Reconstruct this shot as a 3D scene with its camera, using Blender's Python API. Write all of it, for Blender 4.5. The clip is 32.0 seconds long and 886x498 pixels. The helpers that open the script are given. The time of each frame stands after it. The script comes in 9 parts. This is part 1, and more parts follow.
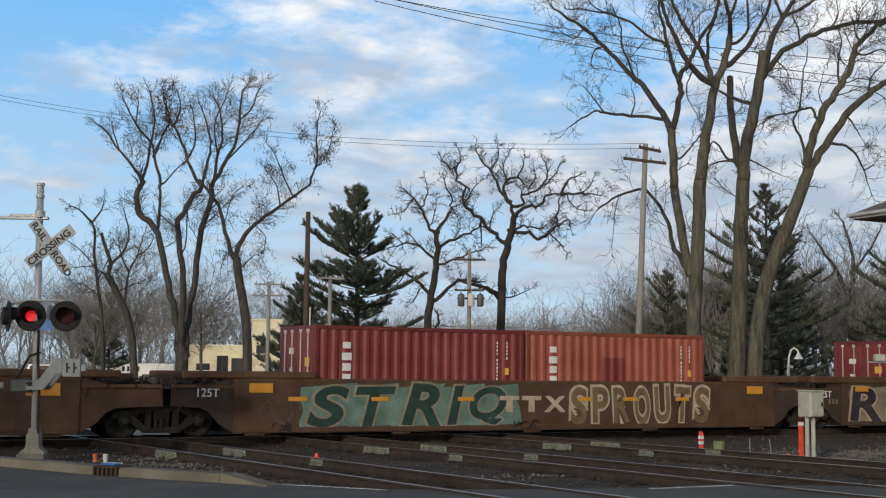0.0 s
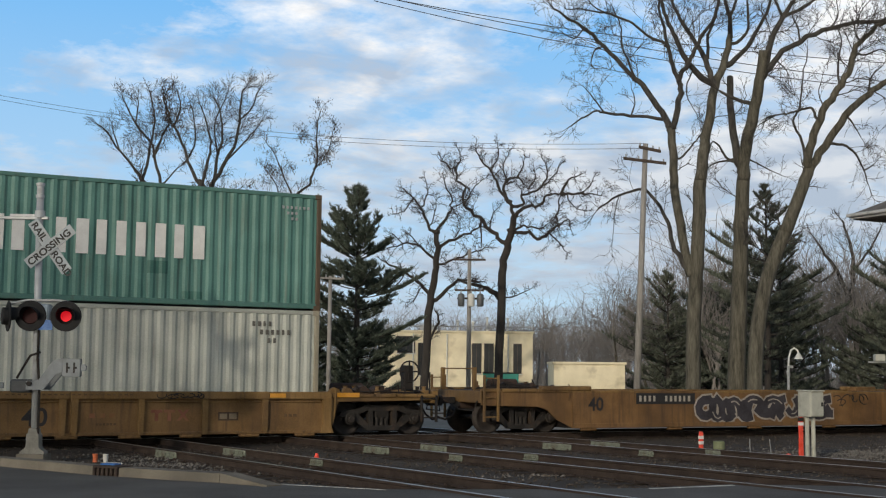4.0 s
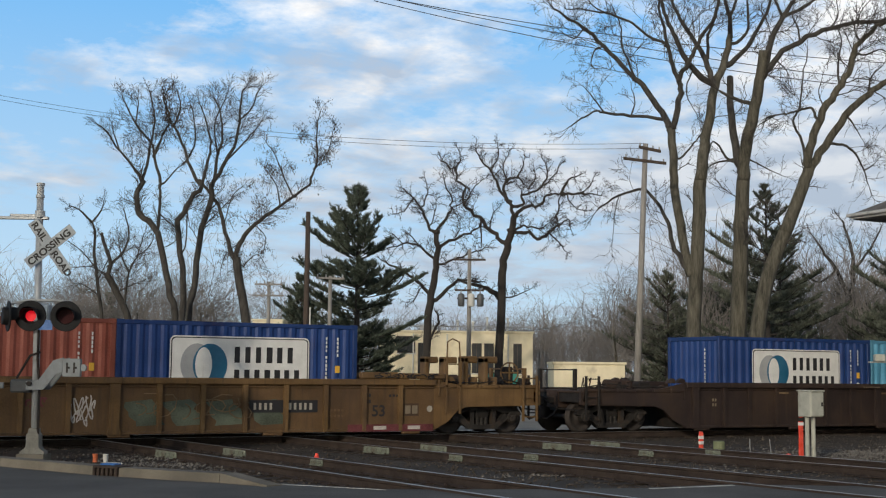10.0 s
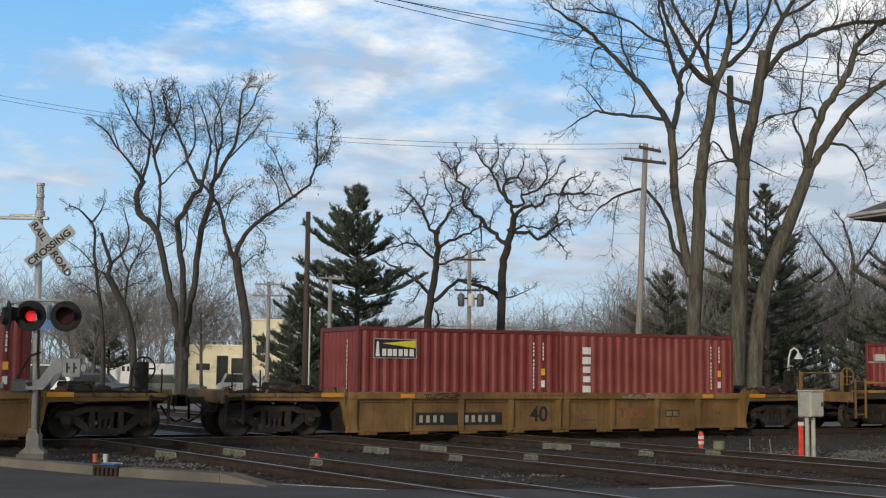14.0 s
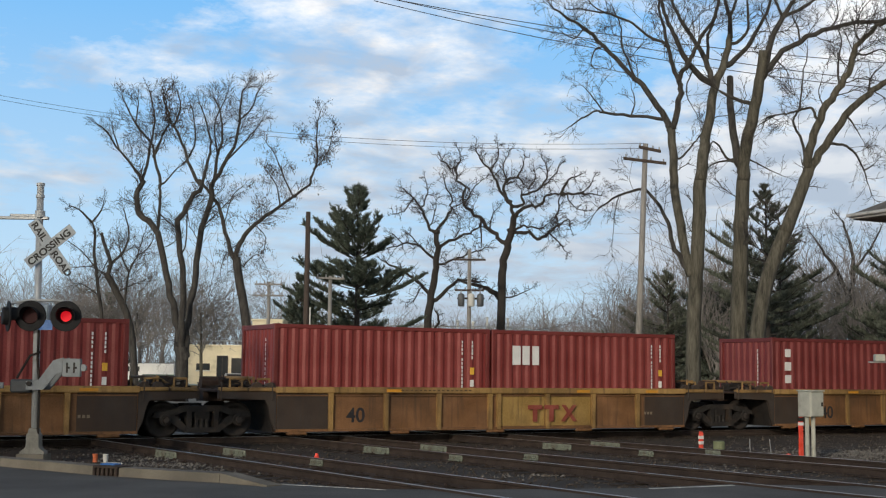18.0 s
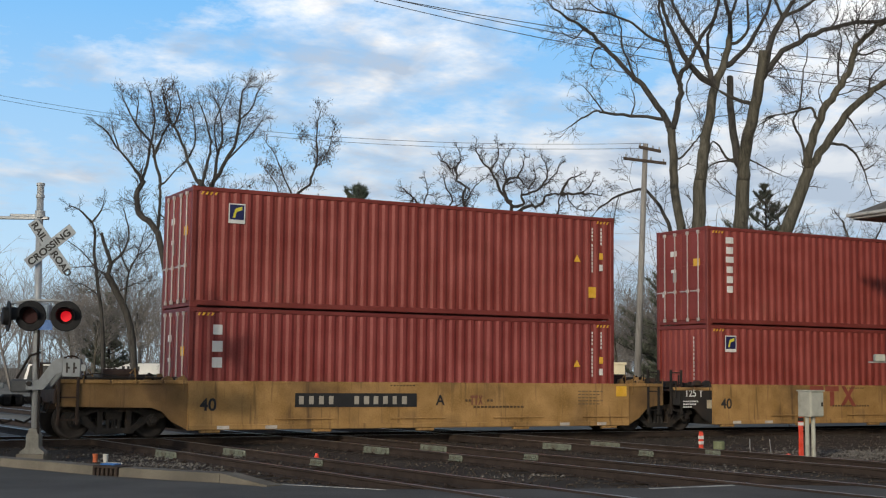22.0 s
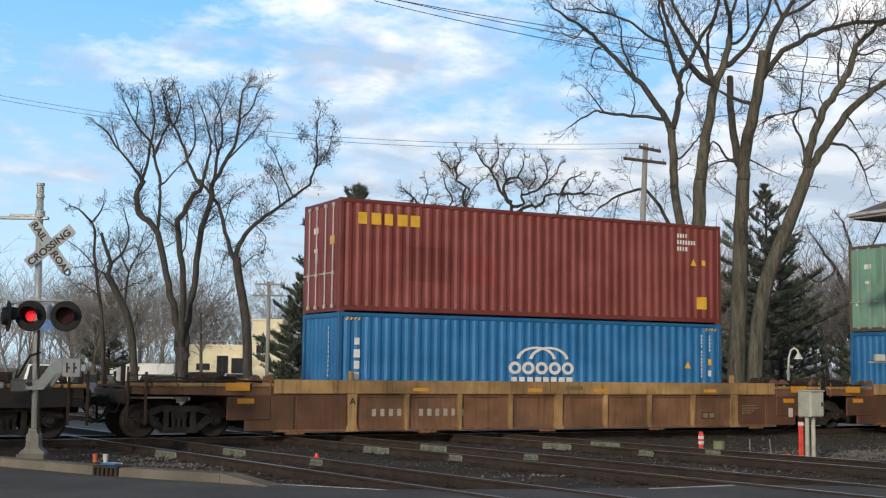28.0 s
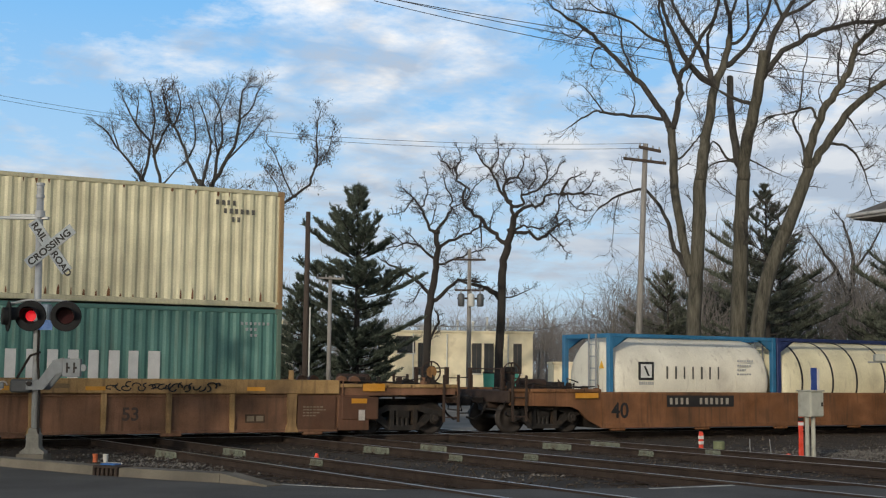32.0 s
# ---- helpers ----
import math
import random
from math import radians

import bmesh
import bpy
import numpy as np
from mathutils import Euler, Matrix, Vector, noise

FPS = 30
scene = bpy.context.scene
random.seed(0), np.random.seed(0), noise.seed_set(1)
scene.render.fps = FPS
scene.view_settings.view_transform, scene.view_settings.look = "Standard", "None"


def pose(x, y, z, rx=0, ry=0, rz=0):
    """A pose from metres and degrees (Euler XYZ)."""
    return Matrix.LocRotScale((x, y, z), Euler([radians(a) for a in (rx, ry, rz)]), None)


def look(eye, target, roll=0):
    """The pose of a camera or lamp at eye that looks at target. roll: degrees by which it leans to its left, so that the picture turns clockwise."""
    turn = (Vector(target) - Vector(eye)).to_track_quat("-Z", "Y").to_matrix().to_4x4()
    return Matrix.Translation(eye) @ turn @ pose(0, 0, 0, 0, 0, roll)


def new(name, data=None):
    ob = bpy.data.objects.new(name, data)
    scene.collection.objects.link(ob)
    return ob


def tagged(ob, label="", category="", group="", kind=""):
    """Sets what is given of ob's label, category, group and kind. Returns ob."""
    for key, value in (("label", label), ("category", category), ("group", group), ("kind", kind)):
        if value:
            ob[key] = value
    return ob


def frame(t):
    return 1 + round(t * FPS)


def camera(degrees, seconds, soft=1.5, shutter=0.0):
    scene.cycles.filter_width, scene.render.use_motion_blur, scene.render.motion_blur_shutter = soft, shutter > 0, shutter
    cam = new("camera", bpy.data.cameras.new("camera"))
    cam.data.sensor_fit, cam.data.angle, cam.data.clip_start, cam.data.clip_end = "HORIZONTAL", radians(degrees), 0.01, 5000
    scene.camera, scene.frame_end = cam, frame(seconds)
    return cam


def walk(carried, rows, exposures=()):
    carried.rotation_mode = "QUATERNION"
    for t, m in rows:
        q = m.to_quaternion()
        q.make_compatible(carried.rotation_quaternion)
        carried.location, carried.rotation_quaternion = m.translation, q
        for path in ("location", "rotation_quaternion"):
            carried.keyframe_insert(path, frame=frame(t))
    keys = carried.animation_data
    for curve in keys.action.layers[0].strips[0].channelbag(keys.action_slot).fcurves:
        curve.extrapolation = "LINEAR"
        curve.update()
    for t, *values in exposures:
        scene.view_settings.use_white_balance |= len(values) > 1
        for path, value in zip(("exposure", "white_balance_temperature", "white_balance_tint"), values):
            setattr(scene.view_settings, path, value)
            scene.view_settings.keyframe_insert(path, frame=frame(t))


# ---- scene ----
import colorsys
import itertools

CLIP = 32.0
YAW = radians(27.675)
PITCH = radians(5.422)
EYE = (0.0, 0.0, 1.62)
cam = camera(37.77, CLIP, soft=1.2, shutter=0.0)
AIM = Vector((math.sin(YAW) * math.cos(PITCH), math.cos(YAW) * math.cos(PITCH), math.sin(PITCH)))
STAND = look(EYE, Vector(EYE) + AIM * 20, 0.638)
walk(cam, [(0.0, STAND), (CLIP, STAND)], [(0.0, -0.08), (12.0, -0.06), (19.0, -0.02), (23.8, 0.0), (24.4, -0.2), (25.6, -0.22), (27.2, 0.16), (28.5, 0.18), (29.5, 0.2), (30.3, 0.16), (31.0, -0.03), (CLIP, -0.08)])

# ---- sky, sun, exposure ----
SUN_EL, SUN_AZ = radians(15.0), (-0.752, -0.659)
world = bpy.data.worlds.new("sky")
scene.world = world
world.use_nodes = True
wn = world.node_tree
sky = wn.nodes.new("ShaderNodeTexSky")
sky.sky_type = "NISHITA"
sky.sun_disc = False
sky.sun_elevation = SUN_EL
sky.sun_rotation = math.atan2(SUN_AZ[0], SUN_AZ[1])
sky.air_density, sky.dust_density, sky.ozone_density = 1.0, 0.6, 2.0
wn.nodes["Background"].inputs["Strength"].default_value = 0.112
# broken cloud over the whole sky greys its blue
haze = wn.nodes.new("ShaderNodeHueSaturation")
haze.inputs["Saturation"].default_value = 0.6
wn.links.new(sky.outputs[0], haze.inputs["Color"])
wn.links.new(haze.outputs[0], wn.nodes["Background"].inputs["Color"])
sun_data = bpy.data.lights.new("sun", "SUN")
sun_data.energy, sun_data.angle, sun_data.color = 1.9, radians(2.4), (1.0, 0.88, 0.70)
sun = new("sun", sun_data)
sun.matrix_world = look((-50, -50, 60), (-50 - SUN_AZ[0] * 10, -50 - SUN_AZ[1] * 10, 60 - 10 * math.tan(SUN_EL)))

RIGHT = Vector((math.cos(YAW), -math.sin(YAW), 0))
FORE = Vector((math.sin(YAW), math.cos(YAW), 0))


def spot(right, ahead, z=0.0):
    """A place by its metres to the right of the eye and ahead of it."""
    p = RIGHT * right + FORE * ahead
    return Vector((p.x, p.y, z))


# ---- materials ----
def material(name, color, rough=0.8, metal=0.0, vary=0.12, scale=6.0, bump=0.15, fine=60.0, dirt=0.0, dirt_color=(0.05, 0.035, 0.025),
             streak=0.0, stretch=(1, 1, 1), random_tint=0.0, spec=0.4, island=0.0):
    m = bpy.data.materials.new(name)
    m.use_nodes = True
    nt = m.node_tree
    n, l = nt.nodes, nt.links
    b = n["Principled BSDF"]
    b.inputs["Roughness"].default_value, b.inputs["Metallic"].default_value = rough, metal
    b.inputs["Specular IOR Level"].default_value = spec
    co = n.new("ShaderNodeTexCoord")
    mp = n.new("ShaderNodeMapping")
    mp.inputs["Scale"].default_value = stretch
    l.new(co.outputs["Object"], mp.inputs["Vector"])
    big = n.new("ShaderNodeTexNoise")
    big.inputs["Scale"].default_value, big.inputs["Detail"].default_value = scale, 6
    l.new(mp.outputs[0], big.inputs["Vector"])
    small = n.new("ShaderNodeTexNoise")
    small.inputs["Scale"].default_value, small.inputs["Detail"].default_value = fine, 3
    l.new(mp.outputs[0], small.inputs["Vector"])
    h, s, v = colorsys.rgb_to_hsv(*color)
    ramp = n.new("ShaderNodeValToRGB")
    lo = colorsys.hsv_to_rgb(h, min(1, s * 1.06), max(0, v * (1 - vary * 1.8)))
    hi = colorsys.hsv_to_rgb(h, s * 0.93, min(1, v * (1 + vary * 1.8)))
    ramp.color_ramp.elements[0].position, ramp.color_ramp.elements[1].position = 0.3, 0.7
    ramp.color_ramp.elements[0].color, ramp.color_ramp.elements[1].color = (*lo, 1), (*hi, 1)
    mixn = n.new("ShaderNodeMath")
    mixn.operation = "MULTIPLY_ADD"
    mixn.inputs[1].default_value, mixn.inputs[2].default_value = 0.35, 0.0
    l.new(small.outputs["Fac"], mixn.inputs[0])
    add = n.new("ShaderNodeMath")
    add.operation = "MULTIPLY_ADD"
    add.inputs[1].default_value = 0.65
    l.new(big.outputs["Fac"], add.inputs[0])
    l.new(mixn.outputs[0], add.inputs[2])
    l.new(add.outputs[0], ramp.inputs["Fac"])
    out = ramp.outputs["Color"]

    def over(color_socket, factor_socket, tint):
        mx = n.new("ShaderNodeMix")
        mx.data_type = "RGBA"
        l.new(factor_socket, mx.inputs[0])
        l.new(color_socket, mx.inputs[6])
        mx.inputs[7].default_value = (*tint, 1)
        return mx.outputs[2]

    if dirt:
        dn = n.new("ShaderNodeTexNoise")
        dn.inputs["Scale"].default_value, dn.inputs["Detail"].default_value = scale * 0.6, 8
        dm = n.new("ShaderNodeMapping")
        dm.inputs["Location"].default_value = (3.7, 1.3, 9.1)
        l.new(co.outputs["Object"], dm.inputs["Vector"])
        l.new(dm.outputs[0], dn.inputs["Vector"])
        dr = n.new("ShaderNodeMapRange")
        dr.inputs["From Min"].default_value, dr.inputs["From Max"].default_value = 0.62 - dirt * 0.4, 0.78
        dr.inputs["To Max"].default_value = 0.85
        l.new(dn.outputs["Fac"], dr.inputs["Value"])
        out = over(out, dr.outputs[0], dirt_color)
    if streak:
        sn = n.new("ShaderNodeTexNoise")
        sn.inputs["Scale"].default_value, sn.inputs["Detail"].default_value = 1.0, 6
        sm = n.new("ShaderNodeMapping")
        sm.inputs["Scale"].default_value = (9, 9, 0.7)
        l.new(co.outputs["Object"], sm.inputs["Vector"])
        l.new(sm.outputs[0], sn.inputs["Vector"])
        sr = n.new("ShaderNodeMapRange")
        sr.inputs["From Min"].default_value, sr.inputs["From Max"].default_value = 0.66 - streak * 0.3, 0.8
        sr.inputs["To Max"].default_value = 0.8
        l.new(sn.outputs["Fac"], sr.inputs["Value"])
        out = over(out, sr.outputs[0], dirt_color)
    if random_tint or island:
        hs = n.new("ShaderNodeHueSaturation")
        if island:
            oi = n.new("ShaderNodeNewGeometry")
            sock = oi.outputs["Random Per Island"]
        else:
            oi = n.new("ShaderNodeObjectInfo")
            sock = oi.outputs["Random"]
        mr = n.new("ShaderNodeMapRange")
        amount = island or random_tint
        mr.inputs["To Min"].default_value, mr.inputs["To Max"].default_value = 1 - amount, 1 + amount
        l.new(sock, mr.inputs["Value"])
        l.new(mr.outputs[0], hs.inputs["Value"])
        l.new(out, hs.inputs["Color"])
        out = hs.outputs[0]
    l.new(out, b.inputs["Base Color"])
    if bump:
        bp = n.new("ShaderNodeBump")
        bp.inputs["Strength"].default_value, bp.inputs["Distance"].default_value = bump, 0.02
        l.new(small.outputs["Fac"], bp.inputs["Height"])
        l.new(bp.outputs[0], b.inputs["Normal"])
    return m


def glowing(name, color, strength):
    m = bpy.data.materials.new(name)
    m.use_nodes = True
    b = m.node_tree.nodes["Principled BSDF"]
    b.inputs["Base Color"].default_value = (*color, 1)
    b.inputs["Emission Color"].default_value = (*color, 1)
    b.inputs["Emission Strength"].default_value = strength
    return m


RUST = (0.11, 0.05, 0.025)
paint_cache = {}


def box_paint(color, wear=0.25):
    """Faded container enamel with scuffs, dents and rust runs."""
    key = (*color, wear)
    if key not in paint_cache:
        paint_cache[key] = material("container_enamel", color, 0.55, 0.0, 0.15, 0.9, 0.12, 30, dirt=wear * 0.35, dirt_color=tuple(c * 0.45 + d * 0.5 for c, d in zip(color, RUST)),
                                    streak=wear, random_tint=0.06)
    return paint_cache[key]


def car_paint(color, wear=0.35):
    key = ("car", *color, wear)
    if key not in paint_cache:
        paint_cache[key] = material("railcar_enamel", color, 0.7, 0.0, 0.24, 1.4, 0.25, 40, dirt=wear + 0.06, dirt_color=(0.06, 0.036, 0.022), streak=wear + 0.12)
    return paint_cache[key]


STEEL_DARK = material("grimy_steel", (0.02, 0.017, 0.0155), 0.8, 0.1, 0.3, 5, 0.3, 50, dirt=0.3, dirt_color=(0.045, 0.028, 0.018))
STEEL_RUST = material("rusty_steel", (0.05, 0.031, 0.023), 0.85, 0.1, 0.3, 4, 0.35, 50, dirt=0.3)
WHEEL_TREAD = material("worn_wheel_steel", (0.042, 0.035, 0.031), 0.65, 0.3, 0.2, 8, 0.1, 60)
RAIL_SIDE = material("rusty_rail", (0.042, 0.029, 0.023), 0.85, 0.1, 0.3, 3, 0.3, 40)
RAIL_HEAD = material("polished_rail_head", (0.42, 0.42, 0.44), 0.32, 0.9, 0.12, 2, 0.05, 60)
WHITE = material("white_marking", (0.72, 0.72, 0.70), 0.6, 0, 0.08, 3, 0.05, 40, streak=0.12, dirt_color=(0.3, 0.25, 0.22))
BLACKM = material("black_marking", (0.02, 0.02, 0.022), 0.6, 0, 0.2, 3, 0.05, 40)
YELLOWM = material("yellow_marking", (0.75, 0.42, 0.03), 0.6, 0, 0.1, 3, 0.05, 40)
REDM = material("red_marking", (0.55, 0.03, 0.03), 0.6, 0, 0.1, 3, 0.05, 40)
BLUEM = material("blue_marking", (0.03, 0.07, 0.3), 0.6, 0, 0.1, 3, 0.05, 40)
GREYM = material("grey_marking", (0.35, 0.36, 0.37), 0.6, 0, 0.1, 3, 0.05, 40)
FADED_RED = material("faded_red_marking", (0.25, 0.055, 0.035), 0.7, 0, 0.15, 3, 0.05, 40, streak=0.2)
GALV = material("galvanized_steel", (0.36, 0.37, 0.37), 0.5, 0.4, 0.12, 5, 0.08, 60)
SIGNAL_GREY = material("aluminium_paint", (0.44, 0.46, 0.475), 0.45, 0.2, 0.1, 5, 0.05, 60, dirt=0.12, dirt_color=(0.2, 0.19, 0.18))
CONCRETE = material("weathered_concrete", (0.25, 0.225, 0.18), 0.9, 0, 0.15, 2.5, 0.3, 60, dirt=0.2, dirt_color=(0.1, 0.085, 0.07))
ASPHALT = material("asphalt", (0.09, 0.087, 0.082), 0.95, 0, 0.3, 0.5, 0.4, 70, dirt=0.22, dirt_color=(0.04, 0.04, 0.042))
BALLAST = material("dark_brown_ballast", (0.042, 0.032, 0.024), 0.95, 0, 0.35, 1.2, 0.8, 22, dirt=0.25, dirt_color=(0.03, 0.022, 0.018))
STONE = material("ballast_stone", (0.07, 0.056, 0.044), 0.95, 0, 0.25, 3, 0.4, 40, island=0.5)
TIE = material("creosoted_timber", (0.04, 0.03, 0.024), 0.9, 0, 0.3, 3, 0.5, 50, stretch=(1, 6, 6), random_tint=0.25)
EARTH = material("dry_grass_ground", (0.10, 0.085, 0.055), 0.95, 0, 0.3, 0.25, 0.5, 12, dirt=0.2, dirt_color=(0.06, 0.06, 0.03))


# ---- mesh tools ----
class Mesh:
    """Collects vertices and faces for one mesh."""

    def __init__(self):
        self.v, self.f = [], []

    def poly(self, pts, faces):
        o = len(self.v)
        self.v += [tuple(p) for p in pts]
        self.f += [tuple(o + i for i in f) for f in faces]
        return self

    def box(self, x0, x1, y0, y1, z0, z1, c=0.0):
        if c <= 0:
            return self.poly([(x, y, z) for z in (z0, z1) for y in (y0, y1) for x in (x0, x1)],
                             [(0, 2, 3, 1), (4, 5, 7, 6), (0, 1, 5, 4), (2, 6, 7, 3), (0, 4, 6, 2), (1, 3, 7, 5)])
        c = min(c, abs(x1 - x0) * 0.45, abs(y1 - y0) * 0.45, abs(z1 - z0) * 0.45)
        pts, ix = [], {}
        for sx, sy, sz in itertools.product((0, 1), repeat=3):
            X, Y, Z = (x0, x1)[sx], (y0, y1)[sy], (z0, z1)[sz]
            dx, dy, dz = (c, -c)[sx], (c, -c)[sy], (c, -c)[sz]
            for a, p in enumerate(((X, Y + dy, Z + dz), (X + dx, Y, Z + dz), (X + dx, Y + dy, Z))):
                ix[sx, sy, sz, a] = len(pts)
                pts.append(p)
        F = []
        ring = ((0, 0), (1, 0), (1, 1), (0, 1))
        for s in (0, 1):
            for a in range(3):
                q = []
                for i, j in (ring if s else ring[::-1]):
                    k = [i, j]
                    k.insert(a, s)
                    if a == 1:
                        k = [j, s, i]
                    q.append(ix[(*k, a)])
                F.append(tuple(q))
        for a in range(3):
            b, d = (a + 1) % 3, (a + 2) % 3
            for i, j in ring:
                k0, k1 = [0, 0, 0], [0, 0, 0]
                k0[b], k0[d], k1[b], k1[d], k1[a] = i, j, i, j, 1
                q = (ix[(*k0, b)], ix[(*k1, b)], ix[(*k1, d)], ix[(*k0, d)])
                F.append(q if i == j else q[::-1])
        for s in itertools.product((0, 1), repeat=3):
            t = tuple(ix[(*s, a)] for a in range(3))
            F.append(t if sum(s) % 2 else t[::-1])
        return self.poly(pts, F)

    def prism(self, outline, y0, y1, axis="y"):
        """A polygon of (a, b) pairs drawn out along an axis."""
        n = len(outline)
        put = {"y": lambda a, b, c: (a, c, b), "x": lambda a, b, c: (c, a, b), "z": lambda a, b, c: (a, b, c)}[axis]
        pts = [put(a, b, y0) for a, b in outline] + [put(a, b, y1) for a, b in outline]
        return self.poly(pts, [tuple(range(n)), tuple(range(2 * n - 1, n - 1, -1))] + [(i, i + n, (i + 1) % n + n, (i + 1) % n) for i in range(n)])

    def tube(self, path, radii, sides=8, caps=True):
        path = [Vector(p) for p in path]
        if not hasattr(radii, "__len__"):
            radii = [radii] * len(path)
        o = len(self.v)
        for i, p in enumerate(path):
            d = (path[min(i + 1, len(path) - 1)] - path[max(i - 1, 0)]).normalized()
            side = d.cross(Vector((0.31, 0.9, 0.13)) if abs(d.y) < 0.8 else Vector((1, 0.1, 0.2))).normalized()
            up = d.cross(side)
            self.v += [tuple(p + (side * math.cos(k * math.tau / sides) + up * math.sin(k * math.tau / sides)) * radii[i]) for k in range(sides)]
        for i in range(len(path) - 1):
            for k in range(sides):
                a, b = o + i * sides + k, o + i * sides + (k + 1) % sides
                self.f.append((a, b, b + sides, a + sides))
        if caps:
            self.f.append(tuple(range(o + sides - 1, o - 1, -1)))
            self.f.append(tuple(range(o + (len(path) - 1) * sides, o + len(path) * sides)))
        return self

    def lathe(self, profile, at, axis="y", sides=20):
        """Turns (along, radius) pairs round an axis through a point."""
        path = {"x": lambda t, c, s: (t, c, s), "y": lambda t, c, s: (c, t, s), "z": lambda t, c, s: (c, s, t)}[axis]
        o = len(self.v)
        for t, r in profile:
            for k in range(sides):
                a = k * math.tau / sides
                p = path(t, r * math.cos(a), r * math.sin(a))
                self.v.append((at[0] + p[0], at[1] + p[1], at[2] + p[2]))
        for i in range(len(profile) - 1):
            for k in range(sides):
                a, b = o + i * sides + k, o + i * sides + (k + 1) % sides
                self.f.append((a, b, b + sides, a + sides))
        self.f.append(tuple(range(o, o + sides)))
        self.f.append(tuple(range(o + (len(profile) - 1) * sides, o + len(profile) * sides)))
        return self

    def data(self, name, smooth=False):
        me = bpy.data.meshes.new(name)
        me.from_pydata(self.v, [], self.f)
        bm = bmesh.new()
        bm.from_mesh(me)
        if len(bm.faces) < 30000:
            bmesh.ops.recalc_face_normals(bm, faces=bm.faces)
        if smooth:
            for f in bm.faces:
                f.smooth = True
        bm.to_mesh(me)
        bm.free()
        return me


def part(name, m, mat, parent=None, label="", smooth=False, at=None):
    """One mesh object, from a Mesh or from shared mesh data, under a thing or a part."""
    me = m.data(name, smooth) if isinstance(m, Mesh) else m
    ob = new(name, me)
    if mat is not None:
        if not me.materials:
            me.materials.append(mat)
        if me.materials[0] is not mat:
            ob.material_slots[0].link = "OBJECT"
            ob.material_slots[0].material = mat
    if parent is not None:
        ob.parent = parent
    if at is not None:
        ob.matrix_basis = at if isinstance(at, Matrix) else Matrix.Translation(at)
    if label:
        tagged(ob, label)
    return ob


def thing(name, label, category, m=None, group="", kind=""):
    ob = new(name)
    ob.empty_display_size = 0.3
    tagged(ob, label, category, group, kind)
    if m is not None:
        ob.matrix_basis = m
    return ob


letter_cache = {}


def lettering(text, height, bold=0.028, slant=0.0):
    """Mesh of words in the built-in font, capital height given, origin at the lower left."""
    key = (text, round(height, 3), round(bold, 3), slant)
    if key not in letter_cache:
        cu = bpy.data.curves.new("lettering", "FONT")
        cu.body, cu.size, cu.offset, cu.shear = text, height / 0.72, height * bold, slant
        ob = bpy.data.objects.new("lettering", cu)
        letter_cache[key] = bpy.data.meshes.new_from_object(ob)
        letter_cache[key].name = "lettering"
        bpy.data.objects.remove(ob)
        bpy.data.curves.remove(cu)
    return letter_cache[key]


FACE = Matrix.Rotation(radians(90), 4, "X")


def words(text, height, x, y, z, mat, parent, name="lettering", sx=1.0):
    """Upright words on a face that looks towards -y."""
    return part(name, lettering(text, height), mat, parent, at=Matrix.Translation((x, y, z)) @ FACE @ Matrix.Diagonal((sx, 1, 1, 1)))


moving = []   # things with the metre of the train at which they stand
rolling = []  # wheelsets with the metre of the train


# ---- the train: containers ----
TRACK_Y = 31.12
HALF = 1.219
L20, L40, H86, H96 = 6.058, 12.192, 2.591, 2.896
shared = {}


def once(key, make):
    if key not in shared:
        shared[key] = make()
    return shared[key]


def corrugated(length, z0, z1, depth=0.038, pitch=0.28, back=0.074, crest=0.078, slope=0.064):
    """A folded steel wall along x, its crests at y = 0, its flat back at y = back."""
    pts, x = [(0, depth)], 0.0
    n = max(1, int((length - 0.06) / pitch))
    pitch = (length - 0.06) / n
    trough = pitch - crest - 2 * slope
    x = 0.03 + trough / 2
    for _ in range(n):
        pts += [(x, depth), (x + slope, 0), (x + slope + crest, 0), (x + 2 * slope + crest, depth)]
        x += pitch
    pts += [(length, depth), (length, back), (0, back)]
    return Mesh().prism(pts, z0, z1, "z").data("side_panel")


def strip(pts, w=0.02):
    """A thin flat shape in the xz plane, facing -y."""
    return Mesh().prism(pts, -w, 0.0, "y")


class Bars:
    """Plain bars that stand for letters."""

    def __init__(self, big):
        self.big, self.pieces = big, []

    def joined(self):
        m = Mesh()
        for one in self.pieces:
            m.poly(one.v, one.f)
        return m


def bar_row(x, z, n, pitch, h, fill=0.66, column=False, seed=1):
    """A row or column of plain bars, one for each letter."""
    r = random.Random(seed * 77 + n)
    m = Bars(min(pitch, h) > 0.115)
    for i in range(n):
        w = pitch * fill * r.uniform(0.8, 1.05)
        a, b = (x, z - i * pitch) if column else (x + i * pitch, z)
        if column:
            ww = h * r.uniform(0.75, 1.0)
            m.pieces.append(Mesh().box(a - ww / 2, a + ww / 2, -0.006, 0.0, b - w, b))
        else:
            m.pieces.append(Mesh().box(a, a + w, -0.006, 0.0, b, b + h))
    return m


def mark(m, mat, parent, y, name="marking", lift=0.004, label=""):
    """A flat marking on a face; rows of large bars become a part for each bar, rows of tiny ones stay joined."""
    if isinstance(m, Bars):
        if m.big:
            for one in m.pieces:
                part("letter_bar", one, mat, parent, at=(0, y - lift, 0))
            return None
        ob = part(name, m.joined(), mat, parent, at=(0, y - lift, 0))
        return tagged(ob, kind="stuff")
    return part(name, m, mat, parent, at=(0, y - lift, 0), label=label)


FRONT = -HALF + 0.012


